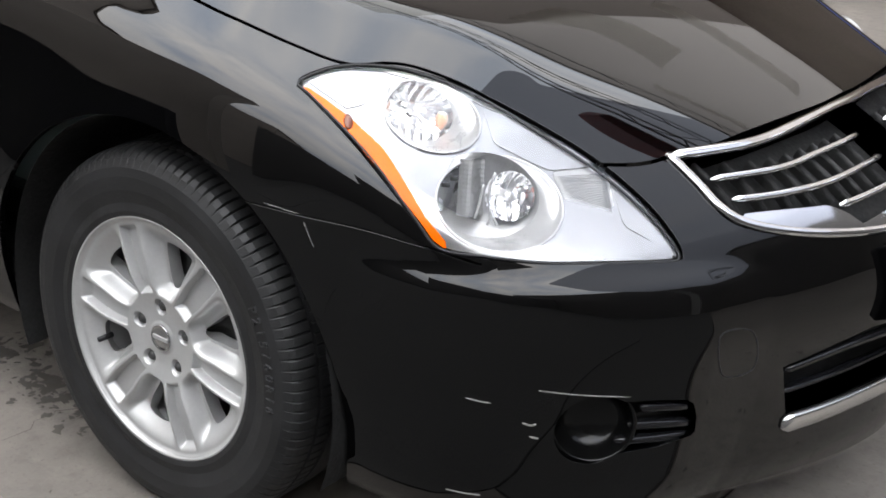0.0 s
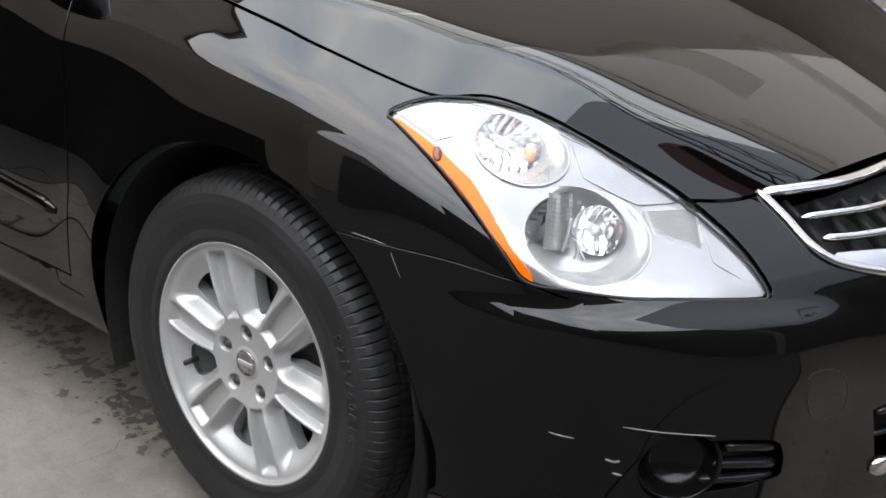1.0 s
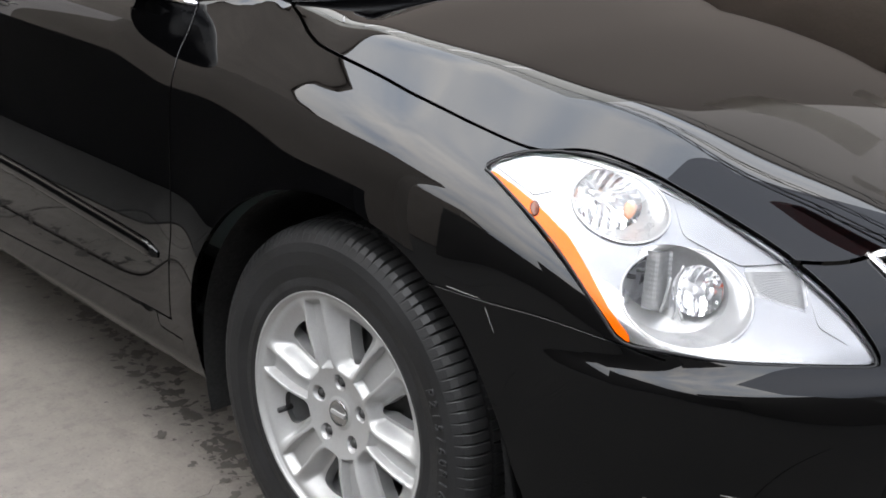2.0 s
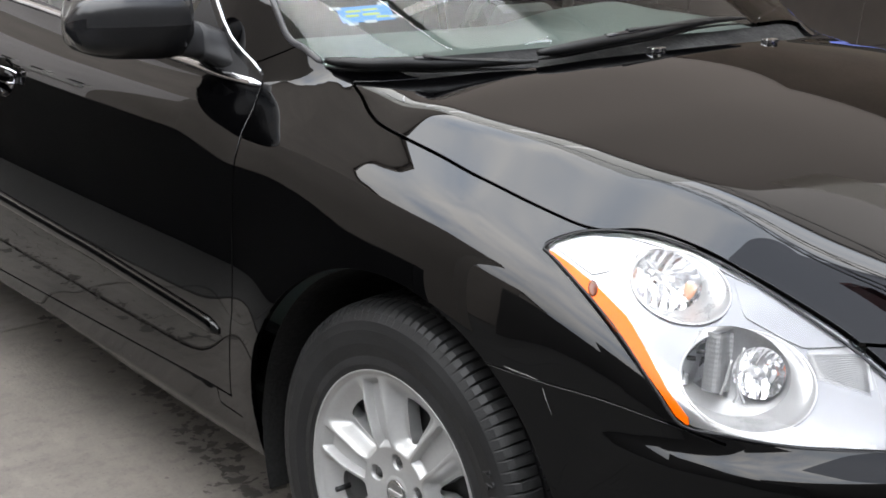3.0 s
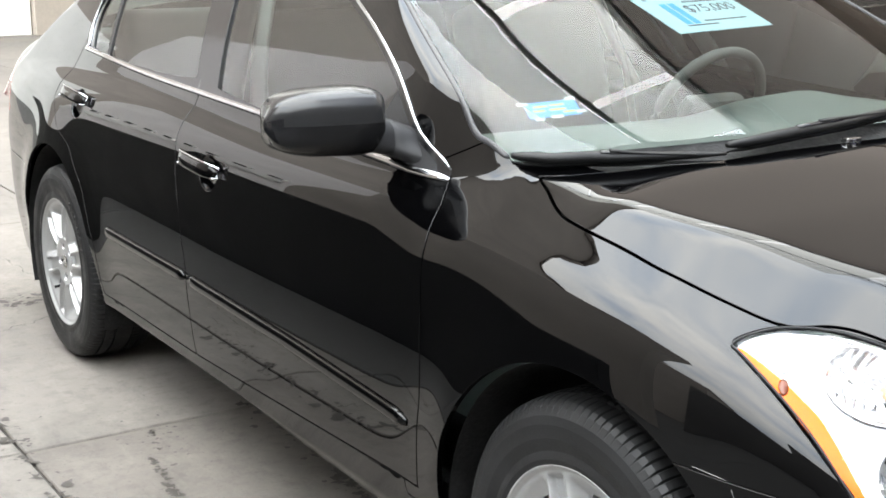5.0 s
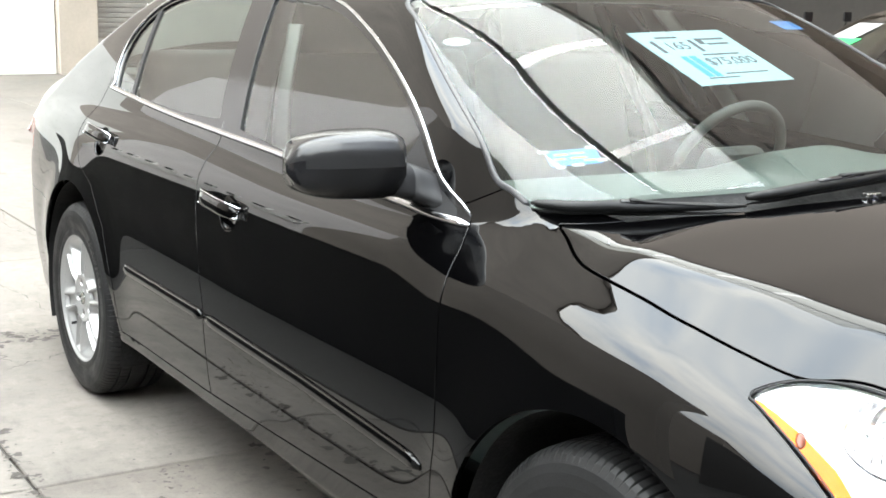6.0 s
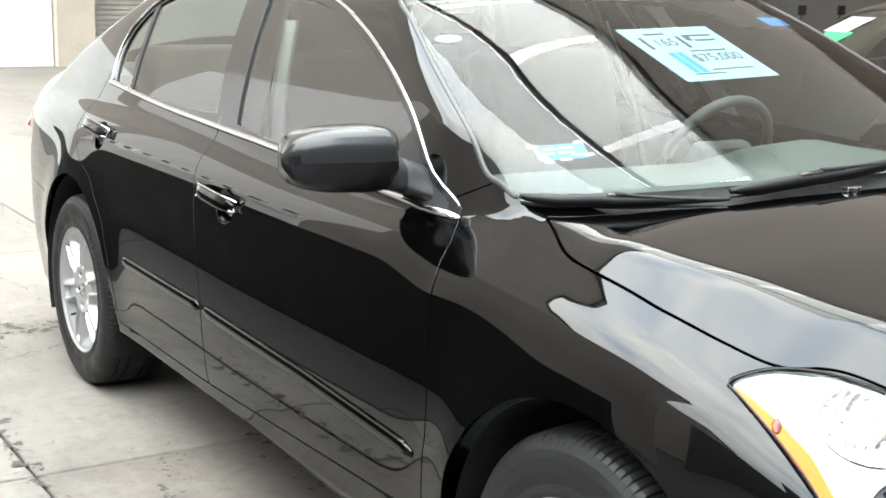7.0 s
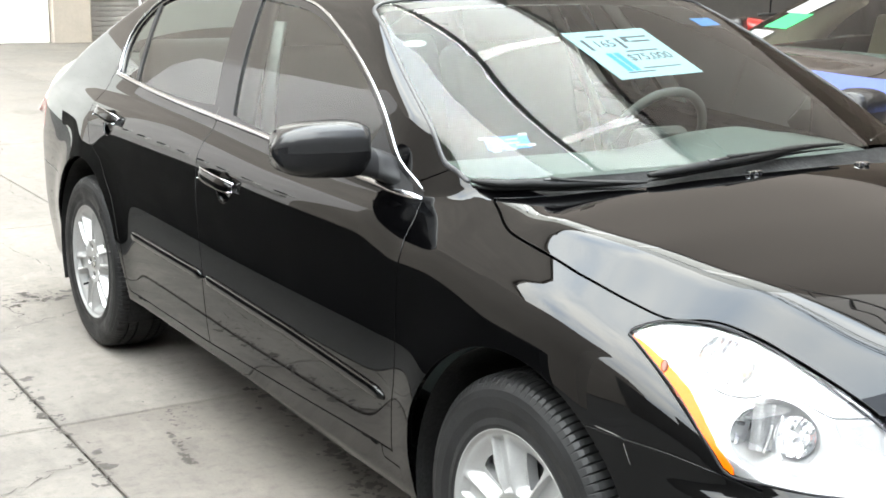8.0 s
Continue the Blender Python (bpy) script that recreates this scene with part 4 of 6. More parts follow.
def lamp_unit(sy):
    """One headlamp, with its lens, buckets, bulbs and amber side marker."""
    flip = np.array([1, sy, 1])
    side = (lambda s: s) if sy > 0 else (lambda s: s.mirrored())
    way = (lambda f: f) if sy > 0 else (lambda f: f[::-1])

    def place(name, vf, at, axis, mat, parent, label=""):
        q = Matrix.Diagonal((1, sy, 1, 1)) @ Matrix.Translation(at) @ Vector(axis).to_track_quat("Z", "Y").to_matrix().to_4x4()
        v, fa = vf
        return raw(name, [q @ Vector(c) for c in v], fa if sy > 0 else [c[::-1] for c in fa], mat, parent, label)

    unit = side(deep).make("headlamp", BEZEL, car, "clear headlamp with bright silver inside", 0.010)
    lens = side(lamp.cut(-inside_dist(oblique(lamp.v), amber_poly)).moved(-0.001)).make("lens", LENS, unit, "clear plastic lens", 0.0)
    lens.visible_shadow = False
    side(amber_sheet.moved(-0.0012)).make("side_marker", AMBER, unit, "orange side marker", 0.006)
    for name, piece in FACETS:
        side(piece).make(name, RIBBED if name == "ribbed_panel" else BEZEL, unit, "", 0.012)
    # a backing closes the housing behind the bowls
    side(lamp.moved(-0.085)).make("lamp_back", SMOKE, unit, "", 0.0)
    for k in range(20):
        u = (k + 0.5) / 20
        a = np.array((0.599, -0.631, 0.720)) * (1 - u) + np.array((0.630, -0.646, 0.697)) * u
        b = np.array((0.648, -0.565, 0.722)) * (1 - u) + np.array((0.690, -0.602, 0.679)) * u
        bar("flute", touch(np.linspace(a, b, 8), -0.0095) * flip, 0.0010, RIBBED, unit, sides=6)
    for bowl, name, pleats, pleat in ((UP_BOWL, "upper", 9, 0.010), (LOW_BOWL, "lower", 0, 0.0)):
        rim = onto_skin(oval(*bowl["rim"]), 0.009)
        lip = onto_skin(oval(bowl["rim"][0], bowl["rim"][1] + 0.003, bowl["rim"][2] + 0.003, bowl["rim"][3]), 0.0075)
        foot = oval(*bowl["foot"]) - bowl["back"] * BOWL_AXIS
        rings = [lip, onto_skin(oval(*bowl["rim"]), 0.0055)] + [rim * (1 - u) + foot * u + 0.004 * math.sin(math.pi * u) * BOWL_AXIS for u in (0, 0.3, 0.6, 0.85, 1.0)]
        raw(name + "_ring", *rings_mesh(rings, flip, way), RING, unit, "pale lamp ring")
        at, a, b, tilt = bowl["foot"]
        bowl_at = np.array(at) - bowl["back"] * BOWL_AXIS
        raw(name + "_reflector", *rings_mesh(bowl_rings(bowl_at, a * 1.01, b * 1.01, tilt, 0.030, pleats, pleat, 144), flip, way), MIRROR_BOWL if pleats else SMOKE, unit, "pleated bright reflector bowl" if pleats else "grey reflector bowl")
        if pleats:
            place("bulb", lathe([(0.0, 0.016), (0.006, 0.012), (0.008, 0.0), (0.008, -0.03), (0.010, -0.032)], 16), bowl_at - 0.012 * BOWL_AXIS, BOWL_AXIS, REFLECTOR, unit)
            for c, h in ((-0.046, 0.010), (0.040, -0.014)):
                ring = bowl_at + c * SIGHT_X + h * SIGHT_Y
                v, fa = lathe([(0.0, 0.004), (0.006, 0.003), (0.010, 0.0), (0.010, -0.006)], 16)
                place("amber_tab", ([(x * 0.8, y * 1.3, z) for x, y, z in v], fa), ring - 0.006 * BOWL_AXIS, BOWL_AXIS, AMBER_BULB, unit, "small amber tab")
    # inside the lower bowl: two small reflectors, a ribbed screen and a forked post
    low = np.array(LOW_BOWL["foot"][0]) - (LOW_BOWL["back"] + 0.002) * BOWL_AXIS
    for c, h, a, b, pl, name in ((-0.058, 0.010, 0.026, 0.036, 3, "side_bowl"), (0.036, 0.002, 0.036, 0.036, 5, "main_bowl")):
        raw(name, *rings_mesh(bowl_rings(low + c * SIGHT_X + h * SIGHT_Y + 0.004 * BOWL_AXIS, a, b, -0.2, 0.024, pl, 0.009, 96), flip, way), MIRROR_BOWL, unit, "bright pleated reflector")
    place("bulb_cap", lathe([(0.0, 0.014), (0.006, 0.012), (0.008, 0.004), (0.008, -0.03)], 16), low + 0.036 * SIGHT_X - 0.012 * BOWL_AXIS, BOWL_AXIS, REFLECTOR, unit)
    # Dark bars stand in for bulb reflections in the side bowl.
    for k in range(3):
        bar("bulb_reflection", (low + (-0.062 + 0.012 * (k % 2)) * SIGHT_X + np.array([[0, 0, 0.034 - 0.011 * k], [0.010, 0.007, 0.034 - 0.011 * k]])) * flip, 0.0035, DARK_METAL, unit, sides=6)
    hs = np.linspace(-0.030, 0.052, 26)
    screen_pts = [[low + (-0.040 + 0.026 * u + 0.02 * (0.02 - h) * (u - 0.5)) * SIGHT_X + h * SIGHT_Y + (0.006 + 0.010 * math.sin(math.pi * u) + 0.0005 * (k % 2)) * BOWL_AXIS for u in np.linspace(0, 1.55, 9)] for k, h in enumerate(hs)]
    raw("ribbed_screen", np.array(screen_pts).reshape(-1, 3) * flip, [way((r * 9 + j, r * 9 + j + 1, (r + 1) * 9 + j + 1, (r + 1) * 9 + j)) for r in range(25) for j in range(8)], SCREENED, unit, "finely ribbed bright screen", smooth=False)
    for pts in ([(0.010, 0.036), (0.003, 0.012), (0.004, -0.014), (0.016, -0.040)], [(0.004, -0.012), (0.006, -0.030), (0.002, -0.040)], [(-0.006, 0.018), (-0.011, -0.012), (-0.016, -0.032)]):
        bar("forked_post", smooth_line([low + c * SIGHT_X + h * SIGHT_Y + 0.014 * BOWL_AXIS for c, h in pts], 4) * flip, 0.0022, RIBBED, unit, sides=6)
    # A small dark disc on the amber marker.
    spot = touch([(0.350, -0.801, 0.772)], -0.0012)
    v, fa = lathe([(0.0, 0.002), (0.006, 0.0015), (0.009, 0.0), (0.009, -0.002)], 16)
    place("marker_spot", ([(x * 0.8, y * 1.7, z) for x, y, z in v], fa), spot[0], slope(spot)[0], SMOKED_AMBER, unit, "small dark spot on the side marker")
    seal = touch(smooth_line(LAMP, 4, True), -0.003)
    bar("lamp_seal", seal * flip, 0.0026, PLASTIC, unit, "black rubber seal", sides=6, closed=True)
    return unit


SMOKED_AMBER = material("smoked_amber", (0.10, 0.02, 0.003), rough=0.2)
for sy in (1, -1):
    lamp_unit(sy)

# ---------------------------------------------------------------- wheels
def wheel_disc():
    """The silver six-spoke trim, as a sheet with cut openings; it faces +z."""
    rr = np.concatenate([np.linspace(0.001, 0.07, 30), np.linspace(0.072, 0.19, 66), np.linspace(0.192, 0.217, 14)])
    th = np.linspace(0, 2 * np.pi, 577)[:-1]
    r, a = np.meshgrid(rr, th)
    phi = (np.degrees(a) - 50 + 30) % 60 - 30
    v = np.abs(r * np.sin(np.radians(phi)))
    gate = lambda x, lo, hi: np.clip((x - lo) / (hi - lo), 0, 1) ** 2 * (3 - 2 * np.clip((x - lo) / (hi - lo), 0, 1))
    # hub dish, two ridges to a spoke with a flat-bottomed channel between, webs that fall to the windows, a raised lip
    h = -0.012 + 0.012 * gate(r, 0.045, 0.115) - 0.002 * gate(r, 0.15, 0.2)
    ridge = 0.0205 + 0.0045 * gate(r, 0.09, 0.15)
    channel = gate(r, 0.080, 0.092) * (1 - gate(r, 0.188, 0.203))
    h -= 0.016 * (1 - gate(v, ridge - 0.0060, ridge - 0.0030)) * channel
    web = gate(r, 0.078, 0.098) * (1 - 0.93 * gate(r, 0.160, 0.204))
    h -= 0.030 * gate(v, ridge + 0.001, ridge + 0.017 + 0.05 * (r - 0.1)) * web
    h += 0.0045 * np.exp(-((r - 0.2125) / 0.004) ** 2)
    lug = np.full(r.shape, 9.0)
    for k in range(5):
        c = math.radians(91 + 72 * k)
        lug = np.minimum(lug, np.hypot(r * np.cos(a) - 0.057 * math.cos(c), r * np.sin(a) - 0.057 * math.sin(c)))
    h -= 0.013 * (1 - gate(lug, 0.0105, 0.0140))
    h += 0.0025 * (1 - gate(r, 0.026, 0.029)) - 0.004 * (1 - gate(r, 0.020, 0.023))
    p = np.stack([r * np.cos(a), r * np.sin(a), h], -1)
    n0, n1 = p.shape[:2]
    i = np.arange(n0)[:, None] * n1 + np.arange(n1 - 1)
    j = (np.arange(1, n0 + 1) % n0)[:, None] * n1 + np.arange(n1 - 1)
    t = np.vstack([np.stack([i.ravel(), i.ravel() + 1, j.ravel()], 1), np.stack([i.ravel() + 1, j.ravel() + 1, j.ravel()], 1)])
    p = p.reshape(-1, 3)
    fn = np.cross(p[t[:, 1]] - p[t[:, 0]], p[t[:, 2]] - p[t[:, 0]])
    if fn[:, 2].sum() < 0:
        t, fn = t[:, ::-1], -fn
    n = np.zeros_like(p)
    for k in range(3):
        np.add.at(n, t[:, k], fn)
    n /= np.linalg.norm(n, axis=1, keepdims=True) + 1e-15
    return Sheet(p, n, t)


disc = wheel_disc()
opening = smooth_line([(0.094, 0.0), (0.098, 0.009), (0.115, 0.0150), (0.140, 0.0250), (0.158, 0.0300), (0.168, 0.0270), (0.1725, 0.014), (0.1735, 0.0), (0.1725, -0.014), (0.168, -0.0270), (0.158, -0.0300), (0.140, -0.0250), (0.115, -0.0150), (0.098, -0.009)], 3, True)
for k in range(6):
    c = math.radians(20 + 60 * k)
    turned = disc.v[:, :2] @ np.array([[math.cos(c), -math.sin(c)], [math.sin(c), math.cos(c)]])
    disc = disc.cut(-inside_dist(turned, opening))
valve_hole = np.hypot(disc.v[:, 0] - 0.163 * math.cos(math.radians(199)), disc.v[:, 1] - 0.163 * math.sin(math.radians(199)))
disc = disc.cut(0.009 - valve_hole)


def tyre_mesh():
    """A 215/60 R16 tyre about +z, with ribs, grooves and shoulder blocks."""
    steps = 112 * 7
    prof = [(0.212, 0.000), (0.218, 0.006), (0.226, 0.008), (0.240, 0.006), (0.262, 0.011), (0.285, 0.012), (0.300, 0.009), (0.314, 0.001)]
    tread = [(0.3225, -0.008), (0.3265, -0.018), (0.3285, -0.028), (0.3295, -0.040), (0.3295, -0.0405), (0.3225, -0.0412), (0.3225, -0.0468), (0.330, -0.0475), (0.3315, -0.062), (0.3318, -0.073),
             (0.3318, -0.0735), (0.3240, -0.0742), (0.3240, -0.0818), (0.3320, -0.0825), (0.3322, -0.100)]
    w = 0.215
    half = prof + tread
    full = half + [(r, -(w - 0.0) - h) for r, h in reversed(half)]
    verts, faces, n = [], [], len(full)
    for k in range(steps):
        a = 2 * math.pi * k / steps
        block = k % 7
        for i, (r, h) in enumerate(full):
            j = min(i, n - 1 - i)
            cut = 0.0
            if len(prof) - 1 <= j <= len(prof) + 3 and block == 0:
                cut = 0.0050 if j > len(prof) - 1 else 0.002
            if len(prof) + 7 <= j <= len(prof) + 10 and block == 4:
                cut = 0.0040
            verts.append(((r - cut) * math.cos(a), (r - cut) * math.sin(a), h))
    for k in range(steps):
        a, b = k * n, ((k + 1) % steps) * n
        faces += [(a + i, b + i, b + i + 1, a + i + 1) for i in range(n - 1)]
    return verts, [f[::-1] for f in faces]


def lettering(word, size, radius, start, height):
    """Letters bent round the tyre wall, as one mesh facing +z."""
    bm = bmesh.new()
    for k, ch in enumerate(word):
        cu = bpy.data.curves.new("letter", "FONT")
        cu.body, cu.size, cu.extrude, cu.align_x, cu.align_y, cu.resolution_u = ch, size, 0.0016, "CENTER", "CENTER", 2
        ob = bpy.data.objects.new("letter", cu)
        me = bpy.data.meshes.new_from_object(ob)
        a = start - k * size * 0.78 / radius
        me.transform(pose(radius * math.cos(a), radius * math.sin(a), height, 0, 0, math.degrees(a) - 90))
        bm.from_mesh(me)
        bpy.data.objects.remove(ob)
        bpy.data.curves.remove(cu)
        bpy.data.meshes.remove(me)
    return bm


LETTER = material("raised_rubber", (0.022, 0.022, 0.023), rough=0.5)


def build_wheel():
    w = thing("wheel", "", "")
    w.parent = car
    raw("tyre", *tyre_mesh(), RUBBER, w, "black radial tyre, size 215/60", smooth=False)
    letters = part("tyre_lettering", lettering("P215/60R16", 0.024, 0.276, math.radians(30), 0.0136), LETTER, w, smooth=False)
    trim = disc.make("wheel_trim", ALLOY, w, "silver six double-spoke wheel trim", 0.026)
    raw("rim_barrel", *lathe([(0.2165, 0.000), (0.2175, 0.003), (0.2165, 0.006), (0.213, 0.004), (0.205, -0.012), (0.196, -0.03), (0.190, -0.12), (0.20, -0.19)], 72), ALLOY, w, "silver rim")
    raw("brake_disc", *lathe([(0.0, -0.055), (0.07, -0.055), (0.075, -0.070), (0.135, -0.070), (0.138, -0.085), (0.196, -0.12)], 48), DARK_METAL, w, "dark brake disc")
    raw("hub_badge", *lathe([(0.0, -0.0075), (0.016, -0.008), (0.0205, -0.0085), (0.022, -0.0065), (0.0235, -0.0085)], 32), SATIN, w, "plain round hub badge")
    boxed("badge_bar", (0.036, 0.007, 0.004), (0, 0, -0.0075), ALLOY, w, "", 0.001)
    for k in range(5):
        c = math.radians(91 + 72 * k)
        raw("wheel_nut", *lathe([(0.0, -0.013), (0.0075, -0.0135), (0.0095, -0.018), (0.0095, -0.03)], 6), DARK_METAL, w).location = (0.057 * math.cos(c), 0.057 * math.sin(c), 0)
    c = math.radians(199)
    bar("tyre_valve", [(0.163 * math.cos(c), 0.163 * math.sin(c), -0.03), (0.161 * math.cos(c) - 0.006, 0.161 * math.sin(c) - 0.003, -0.002)], 0.005, PLASTIC, w, "black valve stem")
    return w


first = build_wheel()
first.matrix_local = pose(0, -0.872, AXLE_Z + 0.004, 90, 0, 0)
for x, y, rz, spin in ((WHEELS[1], -0.872, 0, 24), (0.0, 0.872, 180, 10), (WHEELS[1], 0.872, 180, 40)):
    copy_thing(first, pose(x, y, AXLE_Z + 0.004, 90, 0, rz) @ pose(0, 0, 0, 0, 0, spin))

# wheel wells and the floor pan
for cx, r in ((0.004, 0.392), (-2.757, 0.407)):
    for sy in (-1, 1):
        v, fa = lathe([(r, 0.0), (r * 0.995, 0.02), (r, 0.12), (r, 0.27), (0.1, 0.275)], 40, math.radians(-20), math.radians(220))
        ob = raw("wheel_liner", v, fa, LINER, car, "matt black wheel arch liner")
        ob.matrix_local = pose(cx, 0.872, AXLE_Z, 90, 0, 0) if sy > 0 else pose(cx, -0.872, AXLE_Z, 90, 0, 0) @ Matrix.Diagonal((1, 1, -1, 1))
part("floor_pan", box(bmesh.new(), (4.1, 1.16, 0.16), (-1.46, 0, 0.28), 0.03), LINER, car, "dark underbody", smooth=False)
part("floor_pan", box(bmesh.new(), (1.75, 1.60, 0.10), (-1.38, 0, 0.28), 0.03), LINER, car, "dark underbody", smooth=False)

# ---------------------------------------------------------------- door mirrors, handles, wipers
def mirror_shell(which):
    """The housing: rounded sections from its foot to its tip, along -y; a split runs round its middle."""
    rings, n = [], 40
    for k, u in enumerate(np.linspace(0, 1, 30)):
        y = -0.845 - 0.215 * u
        cx, cz = -0.685 - 0.055 * u, 1.040 - 0.002 * u
        grow = float(spl(u, [0, 0.10, 0.30, 0.60, 0.80, 0.90, 0.96, 1.0], [0.78, 0.93, 1.0, 0.99, 0.90, 0.78, 0.62, 0.25]))
        hx, hz = 0.066 * min(grow, 1), (0.070 - 0.006 * u) * min(grow, 1)
        ring = []
        for j in range(n):
            a = 2 * math.pi * j / n
            c, s = math.cos(a), math.sin(a)
            x = hx * math.copysign(abs(c) ** (0.75 if c > 0 else 0.5), c)
            z = hz * math.copysign(abs(s) ** 0.62, s)
            ring.append((cx + x, y - (0.010 * c if c > 0 else 0), cz + z + 0.010 * max(c, 0) * 0))
        rings.append(ring)
    verts = [p for r in rings for p in r]
    faces = [(k * n + j, k * n + (j + 1) % n, (k + 1) * n + (j + 1) % n, (k + 1) * n + j) for k in range(29) for j in range(n)]
    faces += [tuple(range(n))[::-1], tuple(29 * n + j for j in range(n))]
    at = [np.mean([verts[i] for i in f], axis=0) for f in faces]
    kind = ["repeater" if m[1] < -1.022 and 1.008 < m[2] < 1.046 and m[0] > -0.745 else "lower" if m[2] < 1.036 else "cap" for m in at]
    return verts, [f for f, k in zip(faces, kind) if k == which]


MIRROR_LOW = material("dark_mirror_shell", (0.006, 0.006, 0.0065), rough=0.22, spec=0.45, blotch=0.2, blotch_scale=14)
MIRROR_PAINT = material("dull_black_paint", (0.016, 0.016, 0.0168), rough=0.20, spec=0.5, coat=0.0, blotch=0.15, blotch_scale=12)
for sy, door in ((1, doors[0]), (-1, doors[1])):
    flip = np.array([1, sy, 1])
    way = (lambda f: f) if sy > 0 else (lambda f: f[::-1])
    for which, name, mat, label in (("cap", "mirror_housing", MIRROR_PAINT, "black door mirror housing"), ("lower", "mirror_base", MIRROR_LOW, "darker lower mirror shell"), ("repeater", "mirror_repeater", TRIM_BLACK, "dark repeater lens")):
        v, fa = mirror_shell(which)
        used = sorted({i for f in fa for i in f})
        back = {i: k for k, i in enumerate(used)}
        raw(name, np.array([v[i] for i in used]) * flip, [way(tuple(back[i] for i in f)) for f in fa], mat, door, label)
    # the foot: from its three-cornered base on the door to the housing
    base_in = on_flank([(-0.690, 1.022), (-0.660, 1.026), (-0.630, 1.018), (-0.606, 0.995), (-0.588, 0.972), (-0.605, 0.961), (-0.645, 0.960), (-0.680, 0.963), (-0.697, 0.990)], -0.004)
    base_in = smooth_line(base_in, 4, True)
    k = len(base_in)
    th = np.radians(112) - 2 * math.pi * np.arange(k) / k
    tip = np.stack([-0.678 + 0.040 * np.sign(np.cos(th)) * np.abs(np.cos(th)) ** 0.7, np.full(k, -0.872), 1.012 + 0.036 * np.sign(np.sin(th)) * np.abs(np.sin(th)) ** 0.7], -1)
    rings = [base_in * (1 - u) + tip * u + np.array([0, 0, 0.004]) * math.sin(math.pi * u) for u in (0, 0.2, 0.4, 0.55, 0.57, 0.6, 0.8, 1.0)]
    rings[4] = rings[4].mean(0) + (rings[4] - rings[4].mean(0)) * 0.95
    faces = [(r * k + j, r * k + (j + 1) % k, (r + 1) * k + (j + 1) % k, (r + 1) * k + j) for r in range(len(rings) - 1) for j in range(k)]
    raw("mirror_arm", np.vstack(rings) * flip, [way(f) for f in faces], PLASTIC, door, "black mirror foot")
    glass = [(-0.752, y * sy, z) for y, z in ((-0.875, 0.985), (-1.045, 0.990), (-1.050, 1.085), (-0.875, 1.095))]
    raw("mirror_glass", glass, [(0, 1, 2, 3) if sy > 0 else (3, 2, 1, 0)], CHROME, door, "silvered mirror glass", smooth=False)
# straps and cups of the door handles
for (x0, x1, z, dz, pairs), (cx, cz) in zip(((-1.600, -1.375, 0.848, -0.014, doors), (-2.655, -2.430, 0.915, -0.012, rear_doors)), CUPS):
    for sy, door in ((1, pairs[0]), (-1, pairs[1])):
        flip = np.array([1, sy, 1])
        way = (lambda f: f) if sy > 0 else (lambda f: f[::-1])
        u = np.linspace(-1, 1, 24)
        xs = x0 + (x1 - x0) * (u + 1) / 2
        p = on_flank(np.stack([xs, z + dz * (u + 1) / 2], -1), 0.0)
        n = slope(p)
        lift = 0.004 + 0.026 * np.sqrt(np.clip(1 - np.abs(u) ** 3.6, 0, 1))
        half = 0.0165 * (0.78 + 0.35 * np.sqrt(np.clip(1 - np.abs(u) ** 5, 0, 1)))
        up = np.cross(np.gradient(p, axis=0), n)
        up = up / np.linalg.norm(up, axis=1, keepdims=True)
        up = up * np.sign(up[:, 2:])
        strap = p + n * lift[:, None]
        prof = [(-1, -0.9), (-1, 0.2), (-0.7, 0.75), (0, 1.0), (0.7, 0.75), (1, 0.2), (1, -0.9)]
        v = [strap[i] + up[i] * half[i] * c + n[i] * 0.0065 * h for i in range(24) for c, h in prof]
        fa = [(i * 7 + j, (i + 1) * 7 + j, (i + 1) * 7 + (j + 1) % 7, i * 7 + (j + 1) % 7) for i in range(23) for j in range(7)] + [tuple(range(7))[::-1], tuple(23 * 7 + j for j in range(7))]
        raw("door_handle", np.array(v) * flip, [way(f) for f in fa], PAINT, door, "black pull handle")
        top = strap + up * half[:, None] + n * 0.004
        low = strap - up * half[:, None] + n * 0.004
        loop = np.vstack([low[2::-1], top, low[:-3:-1]])
        bar("handle_edge", loop * flip, 0.0028, CHROME, door, "bright chrome handle edge", sides=6)
        for s in (1, -1):
            k = 1 if s > 0 else -2
            bar("handle_post", np.array([p[k] - n[k] * 0.004, strap[k]]) * flip, 0.010, PAINT, door, sides=8)
        # a bowl sunk into the door
        ang = np.linspace(0, 2 * math.pi, 36, endpoint=False)
        rings = []
        for q, sink in ((1.03, -0.0005), (0.98, 0.001), (0.92, 0.006), (0.80, 0.013), (0.60, 0.019), (0.35, 0.022), (0.05, 0.023)):
            ring = on_flank(np.stack([cx + q * CUP_WIDE * np.cos(ang), cz + q * CUP_HIGH * np.sin(ang)], -1), -sink)
            rings.append(ring)
        v = np.vstack(rings)
        fa = [(r * 36 + j, r * 36 + (j + 1) % 36, (r + 1) * 36 + (j + 1) % 36, (r + 1) * 36 + j) for r in range(6) for j in range(36)] + [tuple(6 * 36 + j for j in range(36))]
        raw("handle_cup", v * flip, [way(f) for f in fa], PAINT, door, "scooped handle recess")
